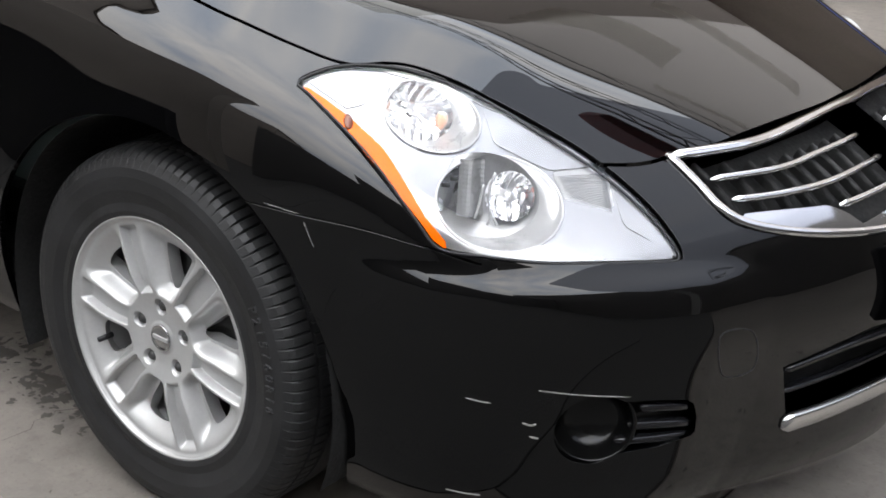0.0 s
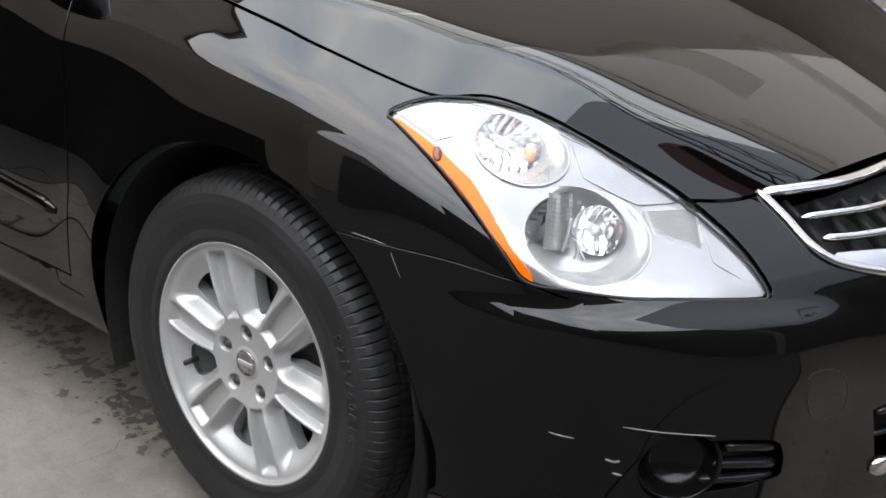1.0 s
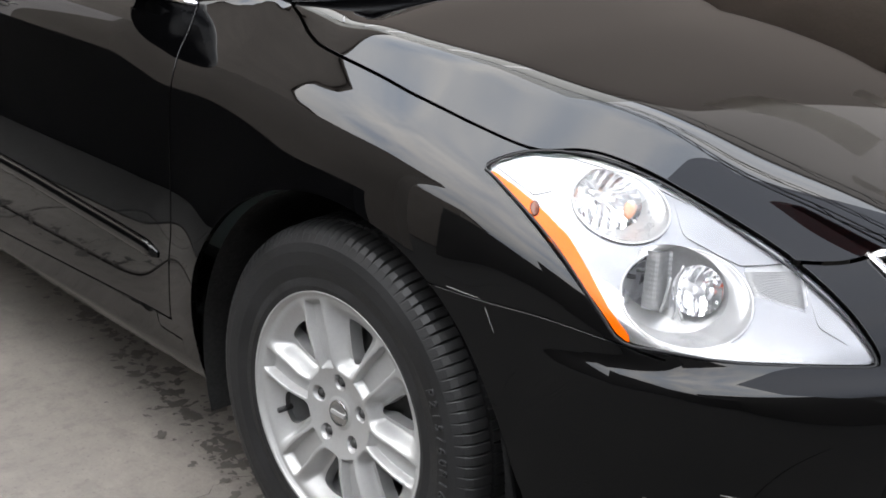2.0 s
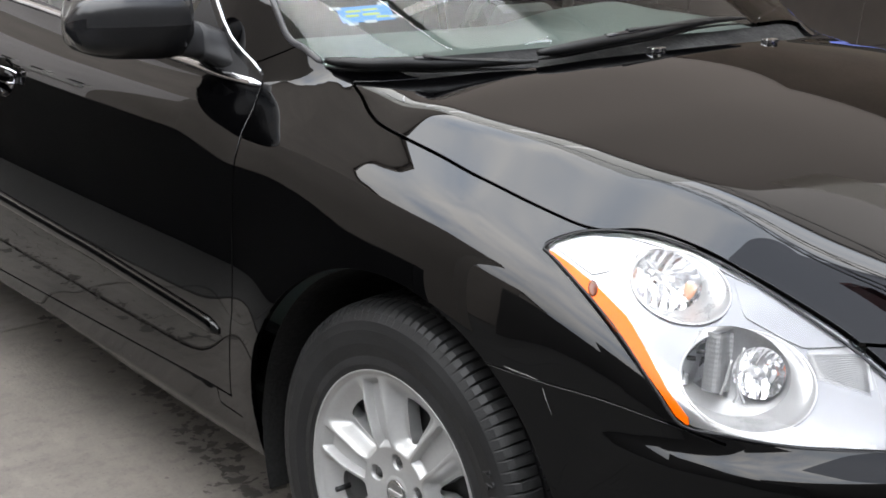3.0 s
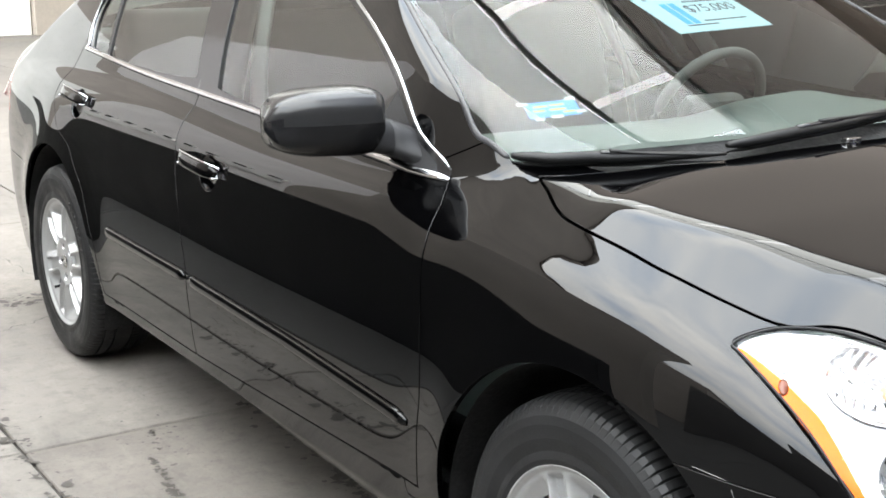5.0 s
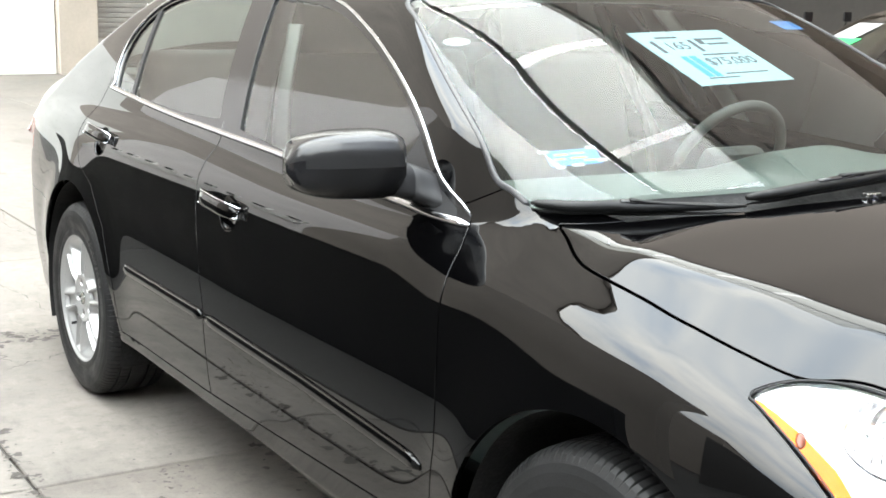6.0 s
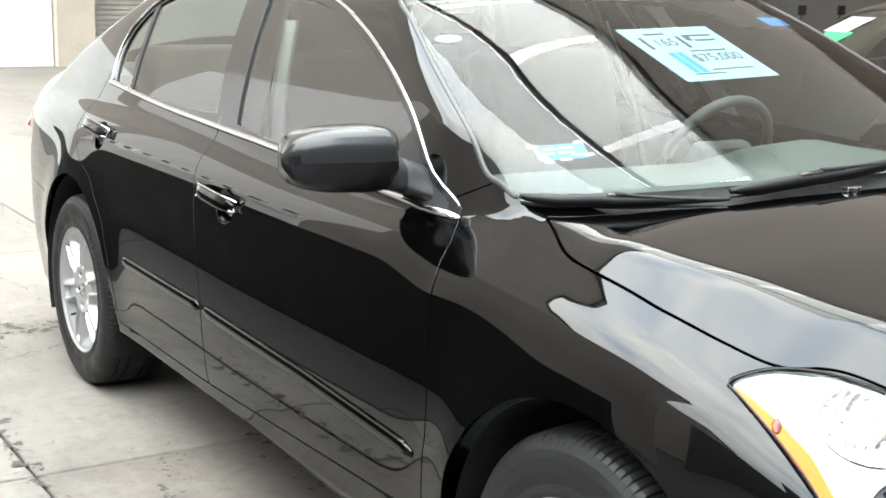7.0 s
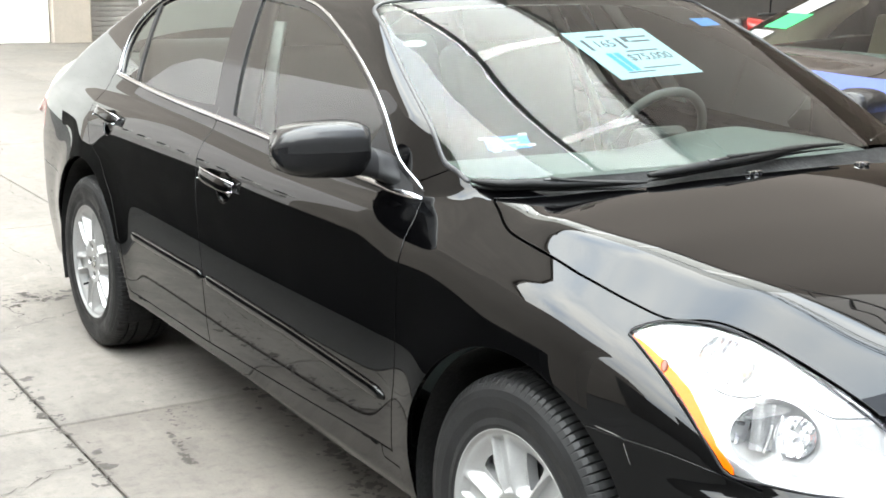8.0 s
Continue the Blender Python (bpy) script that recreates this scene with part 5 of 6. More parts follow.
# wipers
WIPER = material("wiper_black", (0.006, 0.006, 0.006), rough=0.45, spec=0.3, blotch=0.2, blotch_scale=30)
blade1 = on_top(smooth_line([(-0.384, -0.731), (-0.335, -0.699), (-0.292, -0.620), (-0.266, -0.572), (-0.226, -0.478), (-0.186, -0.390)], 6), 0.010)
blade2 = on_top(smooth_line([(-0.212, -0.366), (-0.204, -0.274), (-0.206, -0.070), (-0.226, 0.115), (-0.246, 0.320)], 7), 0.012)
for blade, at in ((blade1, 0.50), (blade2, 0.42)):
    taper = 0.12 + 0.95 * np.sin(np.linspace(0.03, 1, len(blade)) ** 0.75 * (math.pi - 0.05)) ** 0.7
    bar("wiper_blade", blade, 0.0145, WIPER, car, "black wiper blade", sides=8, flat=0.8, taper=taper)
    bar("wiper_rubber", blade - np.array([0, 0, 0.012]), 0.004, RUBBER, car, sides=6, taper=taper)
    k = int(at * len(blade))
    bar("wiper_clip", blade[k - 2:k + 3] + np.array([0.003, 0, 0.010]), 0.008, TRIM_BLACK, car, sides=8, flat=0.6)
    arm_line = smooth_line([blade[k] + np.array([0.004, 0, 0.014]), blade[k + 5] + np.array([0.005, 0.0, 0.008]), blade[min(k + 11, len(blade) - 4)] + np.array([0.006, 0, 0.002])], 5)
    bar("wiper_arm", arm_line, 0.007, WIPER, car, "black wiper arm", flat=0.6, taper=np.linspace(1.1, 0.5, len(arm_line)))
for x, y in ((-0.158, -0.082), (-0.158, 0.30)):
    at = on_top([(x, y)], 0.004)[0]
    boxed("washer_nozzle", (0.018, 0.040, 0.010), at, SATIN, car, "small pale washer nozzle", 0.003)
    for dy in (-0.012, 0.012):
        boxed("nozzle_jet", (0.004, 0.010, 0.006), (at[0] + 0.009, at[1] + dy, at[2]), PLASTIC, car)
# ---------------------------------------------------------------- cabin


lining = roof.cut(1.30 - roof.v[:, 2])
whole(lining.moved(-0.03), "headlining", CABIN, car, "grey headlining", 0.0)
bm = bmesh.new()
prof = [(-0.34, 0.965), (-0.50, 0.985), (-0.68, 0.985), (-0.82, 0.955), (-0.90, 0.90), (-0.90, 0.62), (-0.80, 0.45), (-0.34, 0.45)]
rows = []
for y in np.linspace(-0.72, 0.72, 25):
    bulge = 0.10 * (abs(y) / 0.72) ** 2
    hump = 0.035 * math.exp(-((y - 0.37) / 0.20) ** 2)
    rows.append([bm.verts.new((x - bulge, y, z + (hump if -0.9 < x < -0.6 and z > 0.9 else 0) - 0.015 * (abs(y) / 0.72) ** 4)) for x, z in prof])
for a, b in zip(rows, rows[1:]):
    for j in range(len(prof) - 1):
        bm.faces.new((a[j], a[j + 1], b[j + 1], b[j]))
part("dashboard", bm, DASH, car, "grey moulded dashboard")
v, fa = tube([(0.0, 0.185 * math.cos(a), 0.185 * math.sin(a)) for a in np.linspace(0, 2 * math.pi, 40, endpoint=False)], 0.015, 10, closed=True)
wheel_ob = raw("steering_wheel", v, fa, SEAT, car, "dark steering wheel")
wheel_ob.matrix_local = pose(-1.02, 0.37, 0.93, 0, 25, 0)
boxed("steering_hub", (0.05, 0.20, 0.12), (-1.01, 0.37, 0.925), SEAT, car, "", 0.02, Matrix.Rotation(radians(25), 4, "Y"))


def cushion(name, size, at, turn=0.0, bevel=0.05, parent=car, mat=SEAT):
    bm = bmesh.new()
    box(bm, size, (0, 0, 0), bevel, segments=4)
    ob = part(name, bm, mat, parent)
    ob.matrix_local = pose(*at, 0, turn, 0)
    return ob


for y in (-0.37, 0.37):
    cushion("seat", (0.52, 0.50, 0.16), (-1.42, y, 0.55), -6)
    cushion("backrest", (0.15, 0.50, 0.64), (-1.76, y, 0.88), -16)
    cushion("headrest", (0.10, 0.27, 0.19), (-1.885, y, 1.275), -12, 0.045)
    for dy in (-0.06, 0.06):
        bar("headrest_post", [(-1.86, y + dy, 1.16), (-1.885, y + dy, 1.24)], 0.007, SATIN, car)
cushion("rear_seat", (0.52, 1.28, 0.16), (-2.35, 0, 0.56), -6)
cushion("rear_backrest", (0.16, 1.28, 0.62), (-2.68, 0, 0.86), -22)
boxed("parcel_shelf", (0.55, 1.25, 0.03), (-3.02, 0, 1.06), DASH, car, "dark parcel shelf", 0.01)
boxed("cabin_floor", (2.3, 1.5, 0.06), (-1.6, 0, 0.40), LINER, car, "dark carpet", 0.01)
BELT = material("pale_pillar_trim", (0.55, 0.55, 0.52), rough=0.7, blotch=0.08, blotch_scale=10)
for sy in (1, -1):
    v, fa = tube(smooth_line([(-1.70, -0.715 * sy, 0.93), (-1.76, -0.65 * sy, 1.10), (-1.82, -0.55 * sy, 1.34)], 6), 0.035, 8, flat=0.5)
    raw("pillar_trim", v, fa, BELT, car, "pale inner pillar trim")
    bar("seat_belt", smooth_line([(-1.74, -0.56 * sy, 1.28), (-1.68, -0.63 * sy, 1.05), (-1.62, -0.66 * sy, 0.75)], 6), 0.024, BELT, car, "grey seat belt", sides=6, flat=0.15)

# ---------------------------------------------------------------- papers on the screen
def word(name, text, size, m, mat, parent, depth=0.0002):
    cu = bpy.data.curves.new(name, "FONT")
    cu.body, cu.size, cu.extrude, cu.align_x, cu.align_y = text, size, depth, "CENTER", "CENTER"
    ob = bpy.data.objects.new(name, cu)
    me = bpy.data.meshes.new_from_object(ob)
    bpy.data.objects.remove(ob)
    bpy.data.curves.remove(cu)
    made = part_mesh(name, me, mat, parent, smooth=False)
    made.matrix_local = m
    return made


PAPER = material("pale_blue_paper", (0.27, 0.37, 0.40), rough=0.7, blotch=0.04, blotch_scale=9)
INK = material("black_ink", (0.03, 0.03, 0.04), rough=0.6)
BLUE_INK = material("blue_ink", (0.03, 0.22, 0.55), rough=0.6)
WHITE_INK = material("white_vinyl", (0.34, 0.35, 0.36), rough=0.5, blotch=0.03, blotch_scale=30)
YELLOW_INK = material("yellow_vinyl", (0.26, 0.32, 0.05), rough=0.5)
PALE_BLUE = material("blue_vinyl", (0.04, 0.17, 0.42), rough=0.5)
GREEN = material("green_card", (0.05, 0.42, 0.14), rough=0.6, blotch=0.05, blotch_scale=9)
corners = np.array([(-0.827, -0.131, 1.298), (-0.855, 0.191, 1.307), (-0.609, 0.139, 1.202), (-0.593, -0.154, 1.194)])
mid = corners.mean(0)
ux = (corners[1] - corners[0] + corners[2] - corners[3]) / 2
uy = (corners[0] - corners[3] + corners[1] - corners[2]) / 2
wide, tall = np.linalg.norm(ux), np.linalg.norm(uy)
ux, nz = ux / wide, np.cross(ux, uy) / np.linalg.norm(np.cross(ux, uy))
uy = np.cross(nz, ux)
lay = Matrix(((ux[0], uy[0], nz[0], mid[0] - 0.012 * nz[0]), (ux[1], uy[1], nz[1], mid[1] - 0.012 * nz[1]), (ux[2], uy[2], nz[2], mid[2] - 0.012 * nz[2]), (0, 0, 0, 1)))
notice = boxed("price_notice", (wide, tall, 0.0016), (0, 0, 0), PAPER, None, "", 0.0004)
tagged(notice, "pale blue price sheet with black figures behind the windscreen", "sign")
notice.matrix_world = lay
word("figures", "165", 0.052, pose(-0.055, 0.055, 0.0012), INK, notice)
word("price", "$75,000", 0.050, pose(0.045, -0.028, 0.0012), INK, notice)
for x, y, w, h, mat in ((-0.085, -0.045, 0.020, 0.10, BLUE_INK), (-0.058, -0.045, 0.020, 0.10, BLUE_INK), (-0.118, 0.055, 0.012, 0.06, INK), (0.005, 0.055, 0.012, 0.06, INK), (-0.055, 0.100, 0.07, 0.008, INK),
                        (0.085, 0.085, 0.08, 0.008, INK), (0.085, 0.060, 0.07, 0.008, INK), (0.045, 0.008, 0.12, 0.006, INK), (0.04, -0.085, 0.14, 0.005, INK), (-0.05, -0.102, 0.10, 0.005, INK), (0.035, 0.075, 0.018, 0.03, INK)):
    boxed("print_bar", (w, h, 0.0006), (x, y, 0.0011), mat, notice)


def on_screen(name, at, size, mat, label, category, spin=0.0):
    """A small sticker on the inside of the glass."""
    p = touch([at], -0.006)[0]
    n = slope(p[None])[0]
    m = Matrix.Translation(p) @ Vector(n).to_track_quat("Z", "Y").to_matrix().to_4x4() @ pose(0, 0, 0, 0, 0, spin)
    ob = boxed(name, (*size, 0.0008), (0, 0, 0), mat, None, "", 0.0002)
    ob.matrix_world = m
    return tagged(ob, label, category)


permit = on_screen("permit_sticker", (-0.446, -0.596, 1.060), (0.105, 0.050), PALE_BLUE, "blue and yellow printed permit sticker on the glass", "sticker", 8)
for x, y, w, h, mat in ((-0.054, 0.022, 0.022, 0.010, WHITE_INK), (0.044, 0.028, 0.022, 0.009, WHITE_INK), (0.002, -0.026, 0.024, 0.009, WHITE_INK), (-0.034, -0.030, 0.020, 0.009, WHITE_INK), (0.054, -0.016, 0.020, 0.009, WHITE_INK), (-0.022, 0.010, 0.030, 0.007, YELLOW_INK), (0.012, 0.012, 0.030, 0.006, YELLOW_INK), (-0.028, -0.004, 0.026, 0.007, YELLOW_INK), (0.010, -0.003, 0.034, 0.007, YELLOW_INK), (0.030, -0.013, 0.026, 0.006, YELLOW_INK)):
    boxed("print_patch", (w, h, 0.0005), (x, y, 0.0007), mat, permit)
v, fa = lathe([(0.0, 0.0008), (0.030, 0.0008), (0.031, 0.0)], 32)
oval_ob = raw("oval_sticker", v, fa, WHITE_INK)
tagged(oval_ob, "white oval sticker on the windscreen", "sticker")
p = touch([(-0.886, -0.585, 1.262)], -0.006)[0]
oval_ob.matrix_world = Matrix.Translation(p) @ Vector(slope(p[None])[0]).to_track_quat("Z", "Y").to_matrix().to_4x4() @ pose(0, 0, 0, 0, 0, 8) @ Matrix.Diagonal((1.0, 0.55, 1, 1))
on_screen("shade_sticker", (-0.925, 0.47, 1.315), (0.12, 0.05), PALE_BLUE, "small blue label on the windscreen's top", "sticker", 0)

# ---------------------------------------------------------------- the yard: slabs, walls, canopy
SLAB_X = [-26.0, -20.8, -16.0, -11.4, -8.3, -5.1, -1.96, 0.745, 4.4, 7.6, 10.8]
SLAB_Y = [-10.8, -7.6, -4.4, -1.65, -1.255, -0.2, 1.9, 5.0, 8.2, 11.4]
SLAB_FRONT = [-10.8, -7.6, -4.4, -0.50, 1.9, 5.0, 8.2, 11.4]
tagged(raw("ground", [(-300, -300, -0.012), (300, -300, -0.012), (300, 300, -0.012), (-300, 300, -0.012)], [(0, 1, 2, 3)], SOIL, smooth=False), "packed dirt under the slabs reaching the horizon", "ground", kind="structure")
pavement = tagged(new("pavement"), "worn pale concrete slabs with open joints", "pavement", kind="structure")
random.seed(4)
for a, b in zip(SLAB_X, SLAB_X[1:]):
    rows = SLAB_Y if a < 0.7 else SLAB_FRONT
    for c, d in zip(rows, rows[1:]):
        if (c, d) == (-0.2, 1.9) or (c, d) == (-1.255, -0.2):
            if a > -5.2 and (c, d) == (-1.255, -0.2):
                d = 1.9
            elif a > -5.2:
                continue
        g = 0.0045
        if a == -1.96 and d == -1.255:
            bm = box(bmesh.new(), (1.64, d - c - 2 * g, 0.10), (-0.075, (c + d) / 2, -0.051), 0.004, segments=1)
            part("slab", bm, UNSEEN_GROUND, pavement, smooth=False)
        end = -0.9 if a == -1.96 and d == -1.255 else b
        bm = bmesh.new()
        box(bm, (end - a - 2 * g, d - c - 2 * g, 0.10), ((a + end) / 2, (c + d) / 2, -0.050 + random.uniform(-0.0008, 0.0008)), 0.004, segments=1)
        part("slab", bm, UNSEEN_GROUND if d < -1.6 or (a > 0.7 and d < 0) else SHADED_BROWN_SLAB if a == -1.96 and d == 1.9 else CONCRETE, pavement, smooth=False)
# An added dark sheet keeps pale slabs and joints out of the bumper's reflection.
patch = bmesh.new()
box(patch, (2.30, 1.70, 0.012), (1.27, -1.78, 0.003), 0.004, segments=1)
part("asphalt_patch", patch, UNSEEN_GROUND, pavement, "added dark ground sheet out of view, dims the bumper reflections", smooth=False)
CRACK = material("crack_dirt", (0.065, 0.058, 0.050), rough=0.95, blotch=0.4, blotch_scale=30)


def crack(points, width, seed):
    """A ragged dark crack lying on the slabs."""
    rng = np.random.default_rng(seed)
    p = smooth_line([(x, y, 0) for x, y in points], 12)
    p[:, :2] += np.cumsum(rng.normal(0, 0.006, (len(p), 2)), 0) * 0.5 + rng.normal(0, 0.011, (len(p), 2))
    w = 0.55 * width * (0.1 + rng.random(len(p)) ** 1.5)
    w[0] = w[-1] = 0.0004
    t = np.gradient(p, axis=0)
    s = np.stack([-t[:, 1], t[:, 0], 0 * t[:, 0]], -1) / (np.linalg.norm(t, axis=1, keepdims=True) + 1e-9)
    v = np.vstack([p + s * w[:, None] / 2, p - s * w[:, None] / 2]) + np.array([0, 0, 0.0022])
    n = len(p)
    raw("crack", v, [(i, i + 1, n + i + 1, n + i) for i in range(n - 1)], CRACK, pavement, smooth=False)


for k, (pts, w) in enumerate((([(-3.95, -1.45), (-3.67, -1.02), (-3.54, -0.66), (-3.45, -0.2)], 0.012), ([(-3.1, -1.2), (-3.2, -0.95), (-3.29, -0.76), (-3.4, -0.5)], 0.010), ([(-2.4, -1.9), (-2.1, -1.55), (-1.95, -1.27)], 0.010),
                              ([(-0.40, -1.0), (-0.37, -0.6), (-0.42, 0.0)], 0.006), ([(-1.48, -1.56), (-1.56, -1.40), (-1.60, -1.27)], 0.010), ([(-6.7, -0.17), (-6.1, -0.30), (-5.5, -0.19), (-4.9, -0.25)], 0.012),
                              ([(-3.6, -2.4), (-2.9, -2.0), (-2.4, -1.9), (-1.9, -2.1)], 0.012), ([(-9.5, 0.3), (-8.0, 0.1), (-7.0, -0.4)], 0.02), ([(-8.6, -1.4), (-7.2, -1.0), (-6.0, -1.3), (-5.2, -1.1)], 0.018),
                              ([(-4.6, -1.05), (-4.0, -0.98), (-3.6, -1.06), (-3.2, -1.02)], 0.014), ([(-2.95, -1.5), (-2.6, -1.42), (-2.3, -1.46), (-2.05, -1.38)], 0.016), ([(-4.9, -0.75), (-4.3, -0.68), (-3.7, -0.60)], 0.012), ([(-6.6, -1.1), (-5.9, -0.82), (-5.3, -0.9)], 0.018), ([(-2.7, -1.35), (-2.4, -1.30), (-2.15, -1.22)], 0.010),
                              ([(1.05, 0.9), (1.25, 0.7), (1.35, 0.5), (1.6, 0.4)], 0.008))):
    crack(pts, w, k)


def dirt(name, label, blobs, mat):
    """Flat ragged flecks of dirt, one object."""
    rng = np.random.default_rng(7)
    v, fa = [], []
    for x, y, r in blobs:
        n, base = 11, len(v)
        squash, spin = 0.4 + 0.6 * rng.random(), rng.random() * 6.28
        v.append((x, y, 0.0017))
        for k in range(n):
            a = 6.283 * k / n
            q = r * (0.30 + 1.0 * rng.random())
            c, s = q * math.cos(a), q * math.sin(a) * squash
            v.append((x + c * math.cos(spin) - s * math.sin(spin), y + c * math.sin(spin) + s * math.cos(spin), 0.0016))
        fa += [(base, base + 1 + k, base + 1 + (k + 1) % n) for k in range(n)]
    tagged(raw(name, v, fa, mat, smooth=False), label, "dirt", kind="stuff")


rng = np.random.default_rng(3)
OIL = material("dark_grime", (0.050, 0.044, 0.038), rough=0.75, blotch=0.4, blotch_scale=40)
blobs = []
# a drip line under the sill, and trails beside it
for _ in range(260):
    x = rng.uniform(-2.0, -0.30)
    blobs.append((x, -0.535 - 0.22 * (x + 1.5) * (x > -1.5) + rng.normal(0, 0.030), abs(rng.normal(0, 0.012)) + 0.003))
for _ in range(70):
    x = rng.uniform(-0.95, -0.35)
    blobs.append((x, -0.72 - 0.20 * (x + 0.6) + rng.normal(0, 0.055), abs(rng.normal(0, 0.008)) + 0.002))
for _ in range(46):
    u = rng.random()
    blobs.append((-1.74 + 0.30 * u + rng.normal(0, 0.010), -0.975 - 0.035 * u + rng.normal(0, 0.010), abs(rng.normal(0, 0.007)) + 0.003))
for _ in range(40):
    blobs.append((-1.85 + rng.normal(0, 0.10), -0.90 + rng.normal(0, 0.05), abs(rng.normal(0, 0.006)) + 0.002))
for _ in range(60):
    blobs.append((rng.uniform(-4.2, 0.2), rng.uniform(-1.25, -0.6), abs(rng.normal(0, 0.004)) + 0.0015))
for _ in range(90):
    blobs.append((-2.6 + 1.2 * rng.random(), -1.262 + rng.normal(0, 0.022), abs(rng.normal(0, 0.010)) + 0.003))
for _ in range(70):
    blobs.append((-3.56 + rng.normal(0, 0.05), rng.uniform(-1.1, -0.62), abs(rng.normal(0, 0.014)) + 0.004))
for _ in range(40):
    blobs.append((rng.uniform(0.9, 1.7), rng.uniform(-1.0, 0.4), abs(rng.normal(0, 0.012)) + 0.004))
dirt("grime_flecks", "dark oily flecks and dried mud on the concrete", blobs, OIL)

WHITE_WALL = material("white_wall_paint", (0.80, 0.79, 0.75), rough=0.8, grain=60, bump=0.2, blotch=0.08, blotch_scale=1.2)
BEIGE_WALL = material("beige_wall", (0.46, 0.41, 0.35), rough=0.85, grain=60, bump=0.25, blotch=0.12, blotch_scale=1.5)
BROWN_WALL = material("brown_facade", (0.34, 0.30, 0.265), rough=0.85, grain=40, bump=0.3, blotch=0.15, blotch_scale=0.8)
ROSY_WALL = material("rosy_render", (0.82, 0.77, 0.75), rough=0.85, grain=40, bump=0.3, blotch=0.12, blotch_scale=0.8)
DARK_WALL = material("dark_facade", (0.10, 0.095, 0.09), rough=0.8, grain=40, bump=0.3, blotch=0.2, blotch_scale=0.8)
STEEL = material("painted_steel", (0.30, 0.30, 0.29), rough=0.5, metal=0.2, blotch=0.15, blotch_scale=8)
PALE_STEEL = material("pale_painted_steel", (0.62, 0.62, 0.60), rough=0.5, blotch=0.12, blotch_scale=6)
SHUTTER = material("shutter_steel", (0.42, 0.41, 0.39), rough=0.45, metal=0.3, blotch=0.15, blotch_scale=4)
ROOFING = material("roof_sheet_underside", (0.50, 0.45, 0.41), rough=0.7, blotch=0.15, blotch_scale=1.0)


def translucent(name, color, haze_through):
    m = bpy.data.materials.new(name)
    m.use_nodes = True
    n, l = m.node_tree.nodes, m.node_tree.links
    t, d, mix = n.new("ShaderNodeBsdfTranslucent"), n.new("ShaderNodeBsdfDiffuse"), n.new("ShaderNodeMixShader")
    noise_tex, ramp = n.new("ShaderNodeTexNoise"), n.new("ShaderNodeValToRGB")
    noise_tex.inputs["Scale"].default_value = 1.4
    ramp.color_ramp.elements[0].color = (*[c * 0.75 for c in color], 1)
    ramp.color_ramp.elements[1].color = (*color, 1)
    l.new(noise_tex.outputs["Fac"], ramp.inputs["Fac"])
    for s in (t, d):
        l.new(ramp.outputs["Color"], s.inputs["Color"])
    mix.inputs["Fac"].default_value = 0.25
    n.remove(n["Principled BSDF"])
    l.new(t.outputs["BSDF"], mix.inputs[1])
    l.new(d.outputs["BSDF"], mix.inputs[2])
    clear, more = n.new("ShaderNodeBsdfTransparent"), n.new("ShaderNodeMixShader")
    more.inputs["Fac"].default_value = haze_through
    l.new(mix.outputs["Shader"], more.inputs[1])
    l.new(clear.outputs["BSDF"], more.inputs[2])
    l.new(more.outputs["Shader"], n["Material Output"].inputs["Surface"])
    return m


FIBRE = translucent("translucent_roof_sheet", (0.94, 0.93, 0.86), 0.30)
DIM_FIBRE = translucent("brown_roof_sheet", (0.15, 0.13, 0.115), 0.0)


def wall(name, size, at, mat, label, bevel=0.01):
    return tagged(boxed(name, size, at, mat, None, "", bevel), label, "wall", kind="structure")


# far end: bright white wall, beige pier, roller shutter
wall("wall_west_1", (0.3, 9.0, 4.5), (-19.6, -0.75, 2.25), WHITE_WALL, "bright white painted wall at the yard's end")
wall("wall_west_2", (0.45, 0.62, 4.5), (-19.5, 4.08, 2.25), BEIGE_WALL, "beige rendered pier beside the shutter")
wall("wall_west_3", (0.3, 8.0, 1.6), (-19.7, 8.4, 4.0), BEIGE_WALL, "beige lintel wall over the shutter")
shutter = tagged(new("roller_shutter"), "closed grey steel roller shutter", "shutter")
slat_me = bpy.data.meshes.new("slat")
bm = box(bmesh.new(), (0.05, 7.9, 0.075), (0, 0, 0), 0.02, segments=2)
bm.to_mesh(slat_me)
bm.free()
slat_me.materials.append(SHUTTER)
for k in range(40):
    ob = new("slat", slat_me)
    ob.parent, ob.location = shutter, (-19.6, 8.36, 0.045 + 0.08 * k)
# near side, behind and beside the camera
def block(outline, x0, x1, mat, label):
    """A distant building: an outline in y and z, drawn out along x, with a parapet strip along its top."""
    it = thing("apartment_block", label, "building", "distant buildings")
    n = len(outline)
    v = [(x, y, z) for x in (x0, x1) for y, z in outline]
    fa = [tuple(range(n))[::-1], tuple(range(n, 2 * n))] + [(i, (i + 1) % n, n + (i + 1) % n, n + i) for i in range(n)]
    raw("wall", v, fa, mat, it, smooth=False)
    top = [p for p in outline if p[1] > 0.1]
    for (y0, z0), (y1, z1) in zip(top, top[1:]):
        bar("parapet", [(x1 + 0.05, y0, z0 - 0.1), (x1 + 0.05, y1, z1 - 0.1)], 0.18, mat, it, sides=4)


